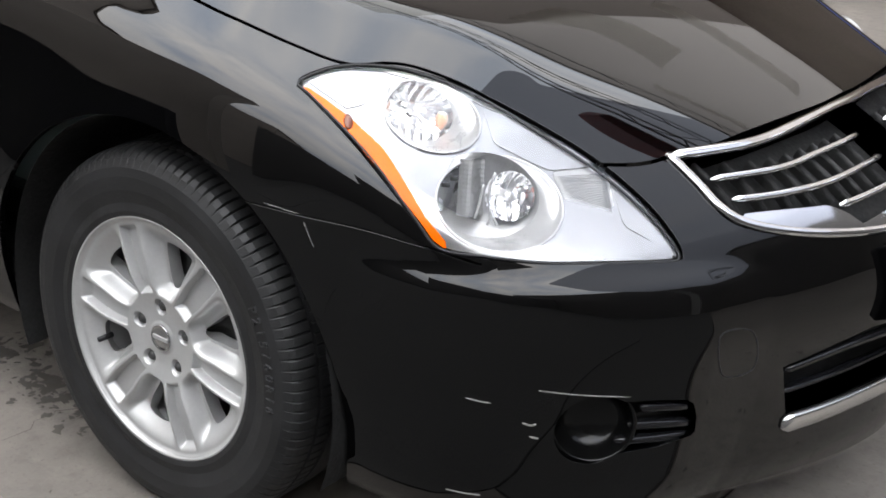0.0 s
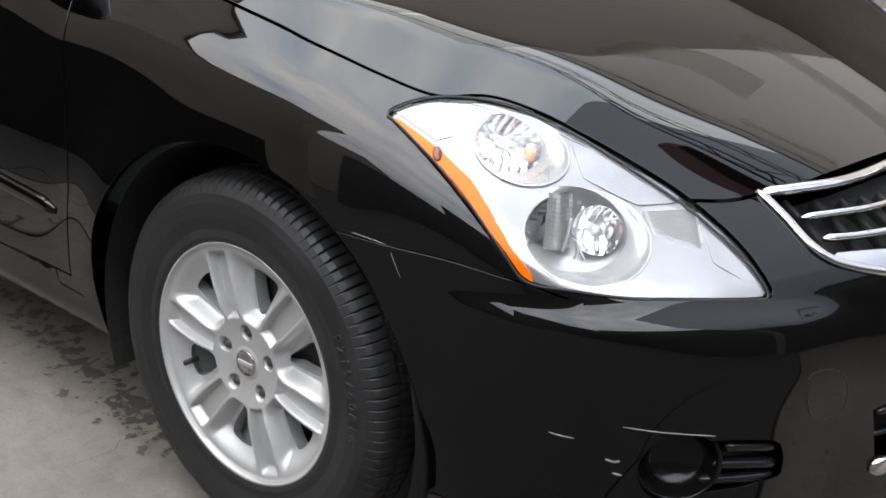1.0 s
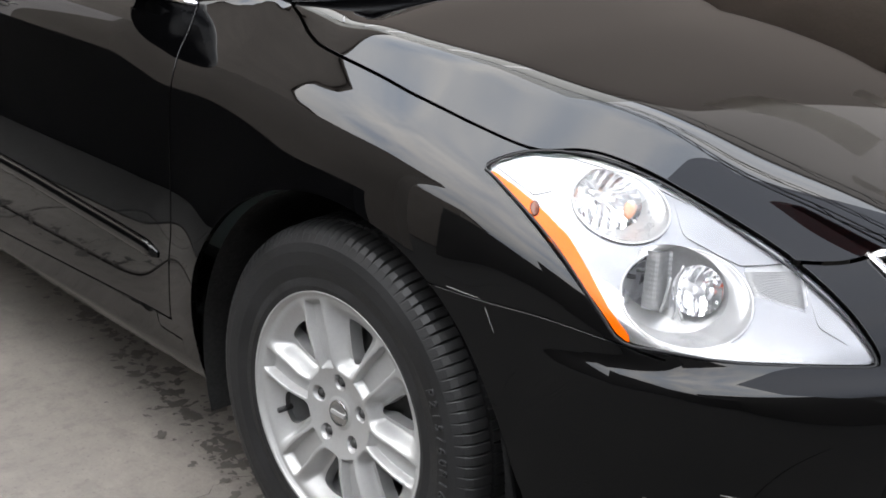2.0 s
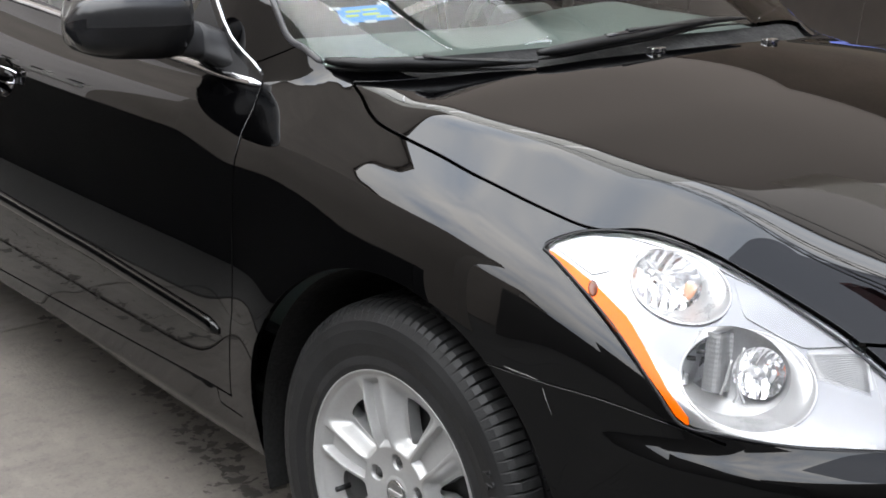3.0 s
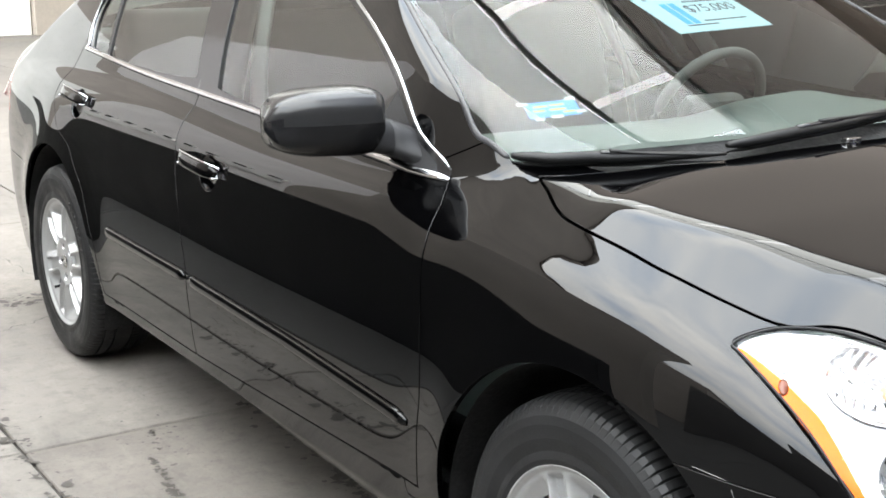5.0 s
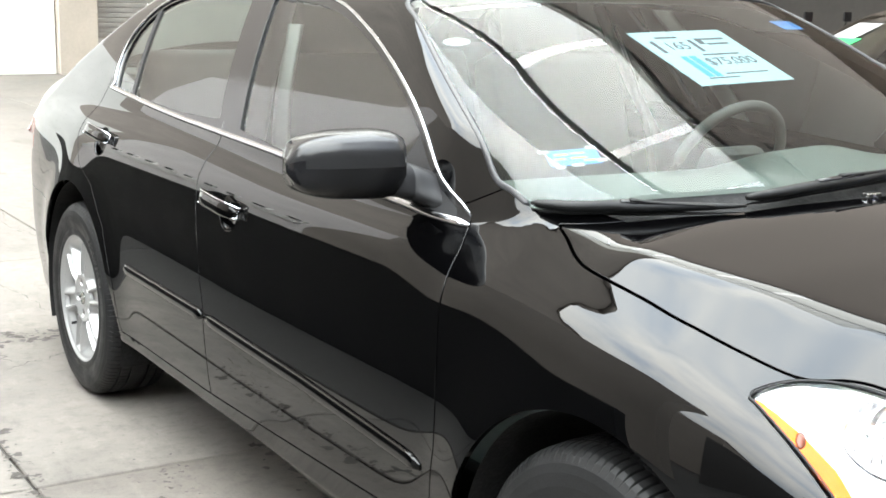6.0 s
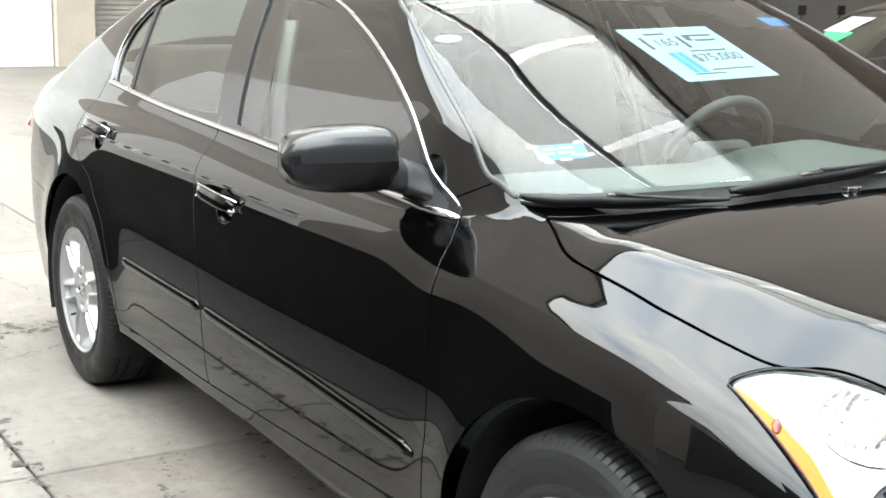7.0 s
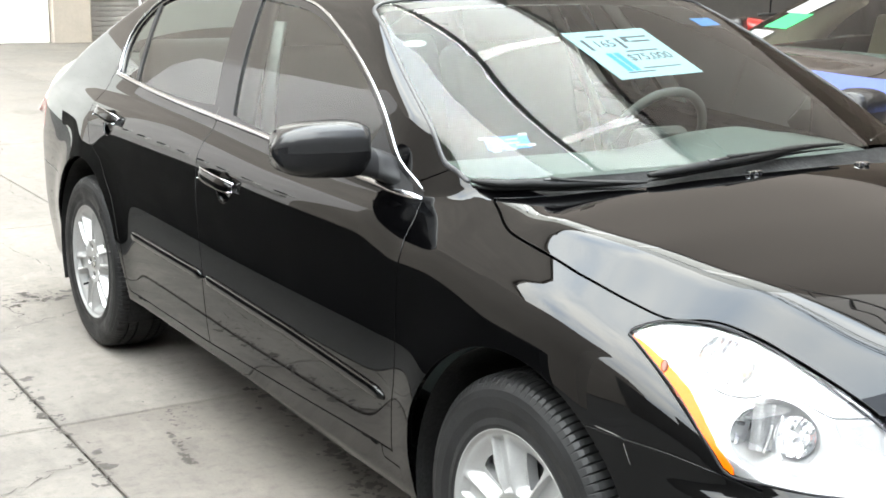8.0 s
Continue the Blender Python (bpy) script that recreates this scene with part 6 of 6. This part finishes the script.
# Out of view; outlines fitted to the skyline mirrored in the wing.
block([(12.0, 0), (12.0, 31.6), (-2.0, 32.6), (-5.0, 30.2), (-8.0, 26.8), (-12.0, 23.3), (-18.0, 20.4), (-25.0, 18.4), (-34.0, 17.0), (-34.0, 0)], -30.0, -24.2, BROWN_WALL, "tall brown rendered building stepping down beyond the yard's end")
block([(-16.0, 0), (-16.0, 10.6), (-21.0, 10.6), (-21.0, 0)], -16.0, -9.4, ROSY_WALL, "pale rendered block behind the yard's facade")
block([(-16.0, 0), (-16.0, 9.0), (-21.0, 9.0), (-21.0, 0)], -9.3, -5.8, BROWN_WALL, "brown rendered block behind the yard's facade")
block([(-15.0, 0), (-15.0, 5.2), (-19.0, 5.6), (-19.0, 0)], -5.7, -0.5, DARK_WALL, "low dark house behind the boundary wall")
wall("wall_south_1", (7.2, 0.4, 5.0), (-11.8, -4.9, 2.5), ROSY_WALL, "pale rose-grey rendered facade along the yard")
wall("wall_south_4", (1.6, 0.4, 5.0), (-7.4, -4.9, 2.5), BROWN_WALL, "brown rendered facade along the yard")
wall("wall_south_5", (4.4, 0.4, 5.6), (-4.4, -4.9, 2.8), BROWN_WALL, "brown rendered end of the yard's facade")
wall("wall_south_2", (9.0, 0.4, 3.9), (1.0, -9.2, 1.95), DARK_WALL, "low unseen dark wall raised to block the eastern sky")
wall("wall_south_3", (9.9, 0.5, 4.0), (5.25, -6.2, 2.0), DARK_WALL, "dark rendered building end")
# Unseen; its height cuts eastern sky from the ground and the bumper.
wall("wall_east", (0.4, 22.0, 8.4), (10.5, 0.5, 4.2), DARK_WALL, "unseen dark wall raised to block the eastern sky")
for k in range(9):
    win = tagged(new("facade_window"), "small white-framed window in the brown facade", "window", group="facade windows")
    win.location = (-14.3 + 0.72 * k, -4.68, 1.88)
    boxed("window_frame", (0.34, 0.06, 0.24), (0, 0, 0), WHITE_WALL, win, "", 0.01)
    boxed("pane", (0.26, 0.02, 0.17), (0, 0.028, 0), TRIM_BLACK, win)
wall("facade_band", (7.0, 0.08, 0.22), (-11.85, -4.66, 1.52), WHITE_WALL, "pale painted band on the brown facade")

# canopy on the far side, with a strip of translucent sheets and its steel
canopy = tagged(new("canopy"), "steel canopy with sheet roof over the parked cars", "canopy")
CANOPY_END = -0.9
# Brown deck in two tones, darker to the west, paler to the east.
raw("roof_deck", [(-27, 3.55, 5.6), (-1.9, 3.55, 5.6), (-1.9, 12.4, 5.9), (-27, 12.4, 5.9)], [(0, 1, 2, 3)], DIM_FIBRE, canopy, "brown sheet roof deck", smooth=False)
raw("roof_deck", [(-1.9, 3.55, 5.6), (7, 3.55, 5.6), (7, 12.4, 5.9), (-1.9, 12.4, 5.9)], [(0, 1, 2, 3)], translucent("paler_roof_sheet", (0.40, 0.37, 0.345), 0.0), canopy, "brown-grey sheet roof deck", smooth=False)
# Roof added out of view; its tone dims the sky mirrored in the nose.
raw("roof_deck", [(1.0, -1.0, 5.5), (9.5, -1.0, 5.5), (9.5, 3.55, 5.6), (1.0, 3.55, 5.6)], [(0, 1, 2, 3)], translucent("blue_grey_roof_sheet", (0.42, 0.44, 0.50), 0.08), canopy, "unseen blue-grey roof deck dimming the reflections on the nose", smooth=False)
# Pale sheets added to give the white shapes mirrored on the bonnet.
for x0, x1, y0, y1 in ((-2.1, -0.7, 5.9, 7.3), (-0.2, 1.0, 5.2, 6.0), (-2.2, 0.2, 8.6, 9.6), (0.6, 2.4, 9.4, 11.4)):
    raw("pale_mirrored_sheet", [(x0, y0, 5.50), (x1, y0 + 0.3, 5.50), (x1 - 0.3, y1, 5.54), (x0 - 0.3, y1 - 0.3, 5.54)], [(0, 1, 2, 3)], FIBRE, canopy, "added pale sheet mirrored as a white shape on the bonnet", smooth=False)
boxed("edge_beam", (0.10, 4.5, 0.10), (9.5, 1.27, 5.47), STEEL, canopy, "", 0.01)
boxed("column", (0.16, 0.16, 5.45), (9.4, -0.9, 2.72), STEEL, canopy, "grey steel column", 0.01)
v, fa = [], []
nx = 400
for i in range(nx + 1):
    x = -26.0 + (CANOPY_END + 26.0) * i / nx
    zz = 0.050 * abs(math.sin(i * math.pi / 4.0))
    v += [(x, 1.80, 5.63 + zz), (x, 1.10, 5.60 + zz)]
for i in range(nx):
    fa += [(2 * i, 2 * i + 2, 2 * i + 3, 2 * i + 1)]
raw("roof_sheet", v, fa, FIBRE, canopy, "translucent corrugated roof sheets")
for k in range(21):
    x = -25.0 + 1.15 * k
    raw("roof_panel", [(x + 0.055, 1.80, 5.60), (x + 1.095, 1.80, 5.60), (x + 0.345, 3.55, 5.58), (x - 0.695, 3.55, 5.58)], [(0, 1, 2, 3)], FIBRE, canopy, "pale translucent flat roof panel", smooth=False)
boxed("purlin", (25.2, 0.09, 0.07), (-13.4, 1.80, 5.50), PALE_STEEL, canopy, "grey steel purlin", 0.05)
boxed("edge_beam", (33.0, 0.10, 0.10), (-9.5, 3.58, 5.44), STEEL, canopy, "", 0.01)
for k in range(9):
    x = -2.2 + 0.55 * k
    bar("truss_web", [(x, 3.95, 5.36), (x + 0.27, 3.95, 5.02), (x + 0.55, 3.95, 5.36)], 0.016, STEEL, canopy, sides=6)
bar("truss_chord", [(-2.4, 3.95, 5.02), (3.0, 3.95, 5.02)], 0.022, STEEL, canopy, sides=6)
for y in (1.45, 1.95):
    for z in (5.02, 5.36):
        bar("girder_chord", [(-0.9, y, z), (6.0, y, z)], 0.024, STEEL, canopy, sides=6)
    for k in range(12):
        x = -0.8 + 0.56 * k
        bar("girder_web", [(x, y, 5.36), (x + 0.28, y, 5.02), (x + 0.56, y, 5.36)], 0.014, STEEL, canopy, sides=6)
for k in range(9):
    bar("girder_tie", [(-0.6 + 0.75 * k, 1.45, 5.2), (-0.4 + 0.75 * k, 1.95, 5.2)], 0.014, STEEL, canopy, sides=6)
# Red bar added out of view for the red patch mirrored on the bonnet.
boxed("red_mirrored_bar", (1.5, 0.10, 0.26), (2.0, 1.20, 5.22), material("red_bar_paint", (0.22, 0.03, 0.025), rough=0.5, blotch=0.2, blotch_scale=5), canopy, "added red bar mirrored as the red patch on the bonnet", 0.01)
for x in (-24, -16, -9, 4.5):
    boxed("column", (0.16, 0.16, 5.5), (x, 6.2, 2.75), STEEL, canopy, "grey steel column", 0.01)
wall("wall_north", (40, 0.4, 6.1), (-9, 12.2, 3.05), BROWN_WALL, "brown rendered wall behind the canopy")
# A dark band stands in for clutter and shade under the canopy.
wall("wall_north_2", (40, 0.1, 2.3), (-9, 11.9, 1.15), DARK_WALL, "dark band for the shaded clutter under the canopy")

# ---------------------------------------------------------------- other things in the yard
def near_car(paint, label, at, heading, grow=1.0, papers=False):
    """Another parked sedan of simpler make: body, panes, lamps, wheels, seats."""
    it = thing("parked_car", label, "car", "other parked cars")
    for sheet, name, mat, lab in NEAR_PARTS:
        halves = (sheet, sheet.mirrored()) if name in ("front_door", "rear_door", "side_window", "headlamp") else (sheet.joined(sheet.mirrored()),)
        for half in halves:
            half.make(name, mat or paint, it, lab, 0.0 if mat in (SCREEN, TINTED) else 0.012)
    for x, y, rz in ((0, -0.872, 0), (WHEELS[1], -0.872, 0), (0, 0.872, 180), (WHEELS[1], 0.872, 180)):
        w = copy_thing(first, pose(x, y, AXLE_Z + 0.004, 90, 0, rz))
        w.parent = it
        w.matrix_parent_inverse = Matrix()
    for y in (-0.37, 0.37):
        cushion("seat", (0.52, 0.50, 0.16), (-1.42, y, 0.55), -6, parent=it, mat=TAN)
        cushion("backrest", (0.15, 0.50, 0.64), (-1.76, y, 0.88), -16, parent=it, mat=TAN)
        cushion("headrest", (0.12, 0.28, 0.20), (-1.885, y, 1.28), -12, 0.045, parent=it, mat=TAN)
    cushion("dashboard", (0.50, 1.40, 0.40), (-0.68, 0, 0.78), 0, 0.06, parent=it, mat=DASH)
    part("floor_pan", box(bmesh.new(), (4.1, 1.16, 0.16), (-1.46, 0, 0.28), 0.03), LINER, it, "dark underbody", smooth=False)
    for cx, r in ((0.004, 0.392), (-2.757, 0.407)):
        part("wheel_box", box(bmesh.new(), (0.78, 1.18, 0.40), (cx, 0, 0.52), 0.03), LINER, it, "dark wheel well", smooth=False)
    across_half = on_nose(smooth_line([(-0.46, 0.735), (-0.3, 0.745), (0.0, 0.75)], 5), 0.002)
    ribbon("grille_trim", np.vstack([across_half, across_half[-2::-1] * np.array([1, -1, 1])]), 0.05, 0.014, CHROME, it, "bright chrome grille trim", both=False)
    it.matrix_world = pose(*at, 0, 0, heading) @ Matrix.Diagonal((grow, grow, grow, 1))
    return it


body_parts = half_skin()
body_parts = body_parts.cut(-arch(0.004, ARCH_R)(body_parts.v))
body_parts = body_parts.cut(-arch(-2.757, 0.412)(body_parts.v))
n_lamp, body_parts = split(body_parts, within(oblique, lamp_poly, front_corner), 0.006)
n_screen, body_parts = split(body_parts, within(xy, glass_poly, lambda p: (p[:, 2] > 0.93) & (p[:, 1] > -0.78)), 0.002)
n_back, body_parts = split(body_parts, within(xy, rear_glass_poly, lambda p: p[:, 2] > 1.05), 0.003)
n_day, body_parts = split(body_parts, within(xz, frame_in, high_flank), 0.002)
n_bonnet, body_parts = split(body_parts, within(xy, bonnet_poly, high), 0.006)
n_door, body_parts = split(body_parts, front_door_line, 0.006)
n_rear, body_parts = split(body_parts, rear_door_line, 0.006)
NEAR_PARTS = [(body_parts, "body", None, ""), (n_bonnet, "bonnet", None, ""), (n_door, "front_door", None, ""), (n_rear, "rear_door", None, ""), (n_screen, "windscreen", SCREEN, "clear windscreen"),
              (n_back, "rear_window", TINTED, "tinted rear window"), (n_day, "side_window", TINTED, "tinted side window"), (n_lamp, "headlamp", BEZEL, "pale headlamp")]
TAN = material("tan_leather", (0.42, 0.35, 0.26), rough=0.55, grain=200, bump=0.15, blotch=0.1, blotch_scale=7)
BROWN_PAINT = material("dark_brown_paint", (0.040, 0.034, 0.031), rough=0.4, spec=0.2, coat=1.0, coat_ior=1.55, blotch=0.2, blotch_scale=8)
DARK_BOARD = material("black_board", (0.012, 0.012, 0.012), rough=0.6, grain=90, bump=0.2, blotch=0.3, blotch_scale=3)
TAN_AT = pose(-3.70, 3.65, 0.0, 0, 0, -90) @ Matrix.Diagonal((0.94, 0.94, 0.94, 1))
tan_car = near_car(BROWN_PAINT, "dark brown sedan with tan seats and cards on its windscreen", (-3.70, 3.65, 0.0), -90, 0.94)
# Black board added out of view; the doors mirror it as a dark band.
wall("dark_mirrored_board", (9.4, 0.12, 0.85), (-5.5, -2.0, 0.425), DARK_BOARD, "unseen black board mirrored as the dark band on the doors")
# the bonnet star: a ring with three arms on a stalk
star = tagged(new("bonnet_ornament"), "small chrome ring ornament on the bonnet's tip", "ornament")
top = TAN_AT @ Vector(on_top([(0.72, 0.0)])[0])
star.location = top
bar("ring", [(0.045 * math.cos(a), 0, 0.085 + 0.045 * math.sin(a)) for a in np.linspace(0, 2 * math.pi, 28, endpoint=False)], 0.005, CHROME, star, sides=6, closed=True)
for k in range(3):
    a = math.pi / 2 + 2 * math.pi * k / 3
    bar("arm", [(0, 0, 0.085), (0.044 * math.cos(a), 0, 0.085 + 0.044 * math.sin(a))], 0.004, CHROME, star, sides=5)
bar("stalk", [(0, 0, -0.004), (0, 0, 0.042)], 0.010, CHROME, star, sides=8)
# cards in the tan car's windscreen
for at, w, h, mat, name, lab in (((-0.422, -0.482, 1.033), 0.30, 0.13, WHITE_INK, "white_card", "white paper card on a windscreen"), ((-0.591, -0.370, 1.145), 0.28, 0.24, GREEN, "green_card", "bright green paper card on a windscreen"), ((-0.800, -0.385, 1.265), 0.27, 0.24, WHITE_INK, "white_card", "white paper card on a windscreen")):
    q = touch([at], 0.006)[0]
    m = TAN_AT @ Matrix.Translation(q) @ Vector(slope(q[None])[0]).to_track_quat("Z", "Y").to_matrix().to_4x4()
    ob = boxed(name, (w, h, 0.002), (0, 0, 0), mat)
    ob.matrix_world = m @ pose(0, 0, 0, 0, 0, 0)
    tagged(ob, lab, "card")
# barrier tape on posts
TAPE = material("blue_tape", (0.17, 0.22, 0.62), rough=0.45, blotch=0.08, blotch_scale=6)
posts = [(-7.4, 2.45), (-2.99, 2.40), (1.2, 2.5), (5.0, 2.6)]
for x, y in posts:
    post_ob = thing("barrier_post", "pale grey steel barrier post on a round foot", "post", "barrier posts", (x, y, 0))
    bar("pole", [(0, 0, 0.02), (0, 0, 1.08)], 0.035, SATIN, post_ob, sides=14)
    raw("foot", *lathe([(0.0, 0.03), (0.12, 0.026), (0.16, 0.012), (0.165, 0.0)], 28), STEEL, post_ob)
    raw("cap", *lathe([(0.0, 1.11), (0.03, 1.105), (0.040, 1.085), (0.040, 1.07)], 16), PLASTIC, post_ob)


def tape(a, b, z, tall, sag, name_label):
    p = [(a[0] + (b[0] - a[0]) * u, a[1] + (b[1] - a[1]) * u, z - 4 * sag * u * (1 - u) + 0.006 * math.sin(17 * u)) for u in np.linspace(0, 1, 24)]
    v = [(x, y + dy, zz + dz) for x, y, zz in p for dz, dy in ((-tall / 2, -0.002), (tall / 2, -0.002), (tall / 2, 0.002), (-tall / 2, 0.002))]
    fa = [(4 * i + k, 4 * i + 4 + k, 4 * i + 4 + (k + 1) % 4, 4 * i + (k + 1) % 4) for i in range(23) for k in range(4)]
    return tagged(raw("barrier_tape", v, fa, TAPE, smooth=False), name_label, "tape", "barrier tapes")


for a, b in zip(posts, posts[1:]):
    tape(a, b, 0.955, 0.080, 0.01, "taut blue barrier tape strung between posts")
tape((-17.5, 4.6), (-17.5, 9.5), 1.05, 0.10, 0.03, "blue barrier tape before the shutter")
for y in (4.6, 9.5):
    post_ob = thing("barrier_post", "pale grey steel barrier post on a round foot", "post", "barrier posts", (-17.5, y, 0))
    bar("pole", [(0, 0, 0.02), (0, 0, 1.15)], 0.035, SATIN, post_ob, sides=14)
    raw("foot", *lathe([(0.0, 0.03), (0.12, 0.026), (0.16, 0.012), (0.165, 0.0)], 28), STEEL, post_ob)


def motorcycle(color, label, at, heading):
    it = thing("motorcycle", label, "motorcycle", "motorcycles")
    body = material("bike_paint", color, rough=0.3, coat=1.0, blotch=0.15, blotch_scale=12)
    for x in (-0.66, 0.66):
        ring = [(x + 0.26 * math.cos(a), 0, 0.31 + 0.26 * math.sin(a)) for a in np.linspace(0, 2 * math.pi, 32, endpoint=False)]
        bar("tyre", ring, 0.05, RUBBER, it, sides=10, closed=True)
        m = pose(x, 0, 0.31, 90, 0, 0)
        raw("wheel_rim", [m @ Vector(c) for c in lathe([(0.02, 0.03), (0.05, 0.03), (0.06, 0.012), (0.2, 0.010), (0.22, 0.03), (0.22, -0.03), (0.2, -0.010), (0.05, -0.03)], 24)[0]], lathe([(0.02, 0.03), (0.05, 0.03), (0.06, 0.012), (0.2, 0.010), (0.22, 0.03), (0.22, -0.03), (0.2, -0.010), (0.05, -0.03)], 24)[1], SATIN, it)
    for y in (-0.09, 0.09):
        bar("fork", [(0.66, y, 0.31), (0.50, y, 0.78), (0.44, y * 0.8, 1.0)], 0.022, SATIN, it)
        bar("swing_arm", [(-0.66, y, 0.31), (-0.05, y, 0.40)], 0.025, DARK_METAL, it)
    bar("frame_tube", smooth_line([(0.46, 0, 0.92), (0.1, 0, 0.72), (-0.3, 0, 0.70), (-0.72, 0, 0.86)], 5), 0.035, DARK_METAL, it)
    bar("exhaust", smooth_line([(0.2, -0.12, 0.40), (0.1, -0.14, 0.24), (-0.3, -0.15, 0.28), (-0.75, -0.17, 0.42)], 5), 0.035, SATIN, it, sides=10)
    cushion("engine", (0.42, 0.30, 0.34), (0.10, 0, 0.45), 0, 0.05, it, DARK_METAL)
    cushion("tank", (0.48, 0.28, 0.24), (0.16, 0, 0.86), 8, 0.09, it, body)
    cushion("saddle", (0.62, 0.26, 0.11), (-0.38, 0, 0.85), -6, 0.045, it, SEAT)
    cushion("tail_cowl", (0.34, 0.22, 0.14), (-0.70, 0, 0.90), -18, 0.05, it, body)
    cushion("fairing", (0.20, 0.36, 0.42), (0.52, 0, 0.90), -22, 0.08, it, body)
    cushion("front_mudguard", (0.44, 0.12, 0.05), (0.66, 0, 0.61), 0, 0.02, it, body)
    cushion("headlight", (0.08, 0.20, 0.16), (0.63, 0, 0.96), -15, 0.035, it, REFLECTOR)
    bar("handlebar", smooth_line([(0.30, -0.36, 1.04), (0.42, -0.18, 1.05), (0.44, 0, 1.03), (0.42, 0.18, 1.05), (0.30, 0.36, 1.04)], 5), 0.015, DARK_METAL, it)
    for y in (-0.34, 0.34):
        bar("mirror_stalk", [(0.36, y * 0.8, 1.05), (0.40, y, 1.22)], 0.008, PLASTIC, it)
        cushion("mirror", (0.02, 0.13, 0.08), (0.40, y, 1.25), 0, 0.01, it, PLASTIC)
    it.matrix_world = pose(*at, 0, 0, heading)


motorcycle((0.45, 0.015, 0.012), "red motorcycle with chrome exhaust parked under the canopy", (-6.75, 5.15, 0), 35)
motorcycle((0.02, 0.02, 0.022), "black motorcycle parked under the canopy", (-5.7, 6.2, 0), 25)
motorcycle((0.42, 0.02, 0.015), "red motorcycle with a black saddle under the canopy", (-6.3, 6.1, 0), 15)
motorcycle((0.03, 0.03, 0.035), "black motorcycle beside the parked cars", (-4.7, 6.9, 0), -80)
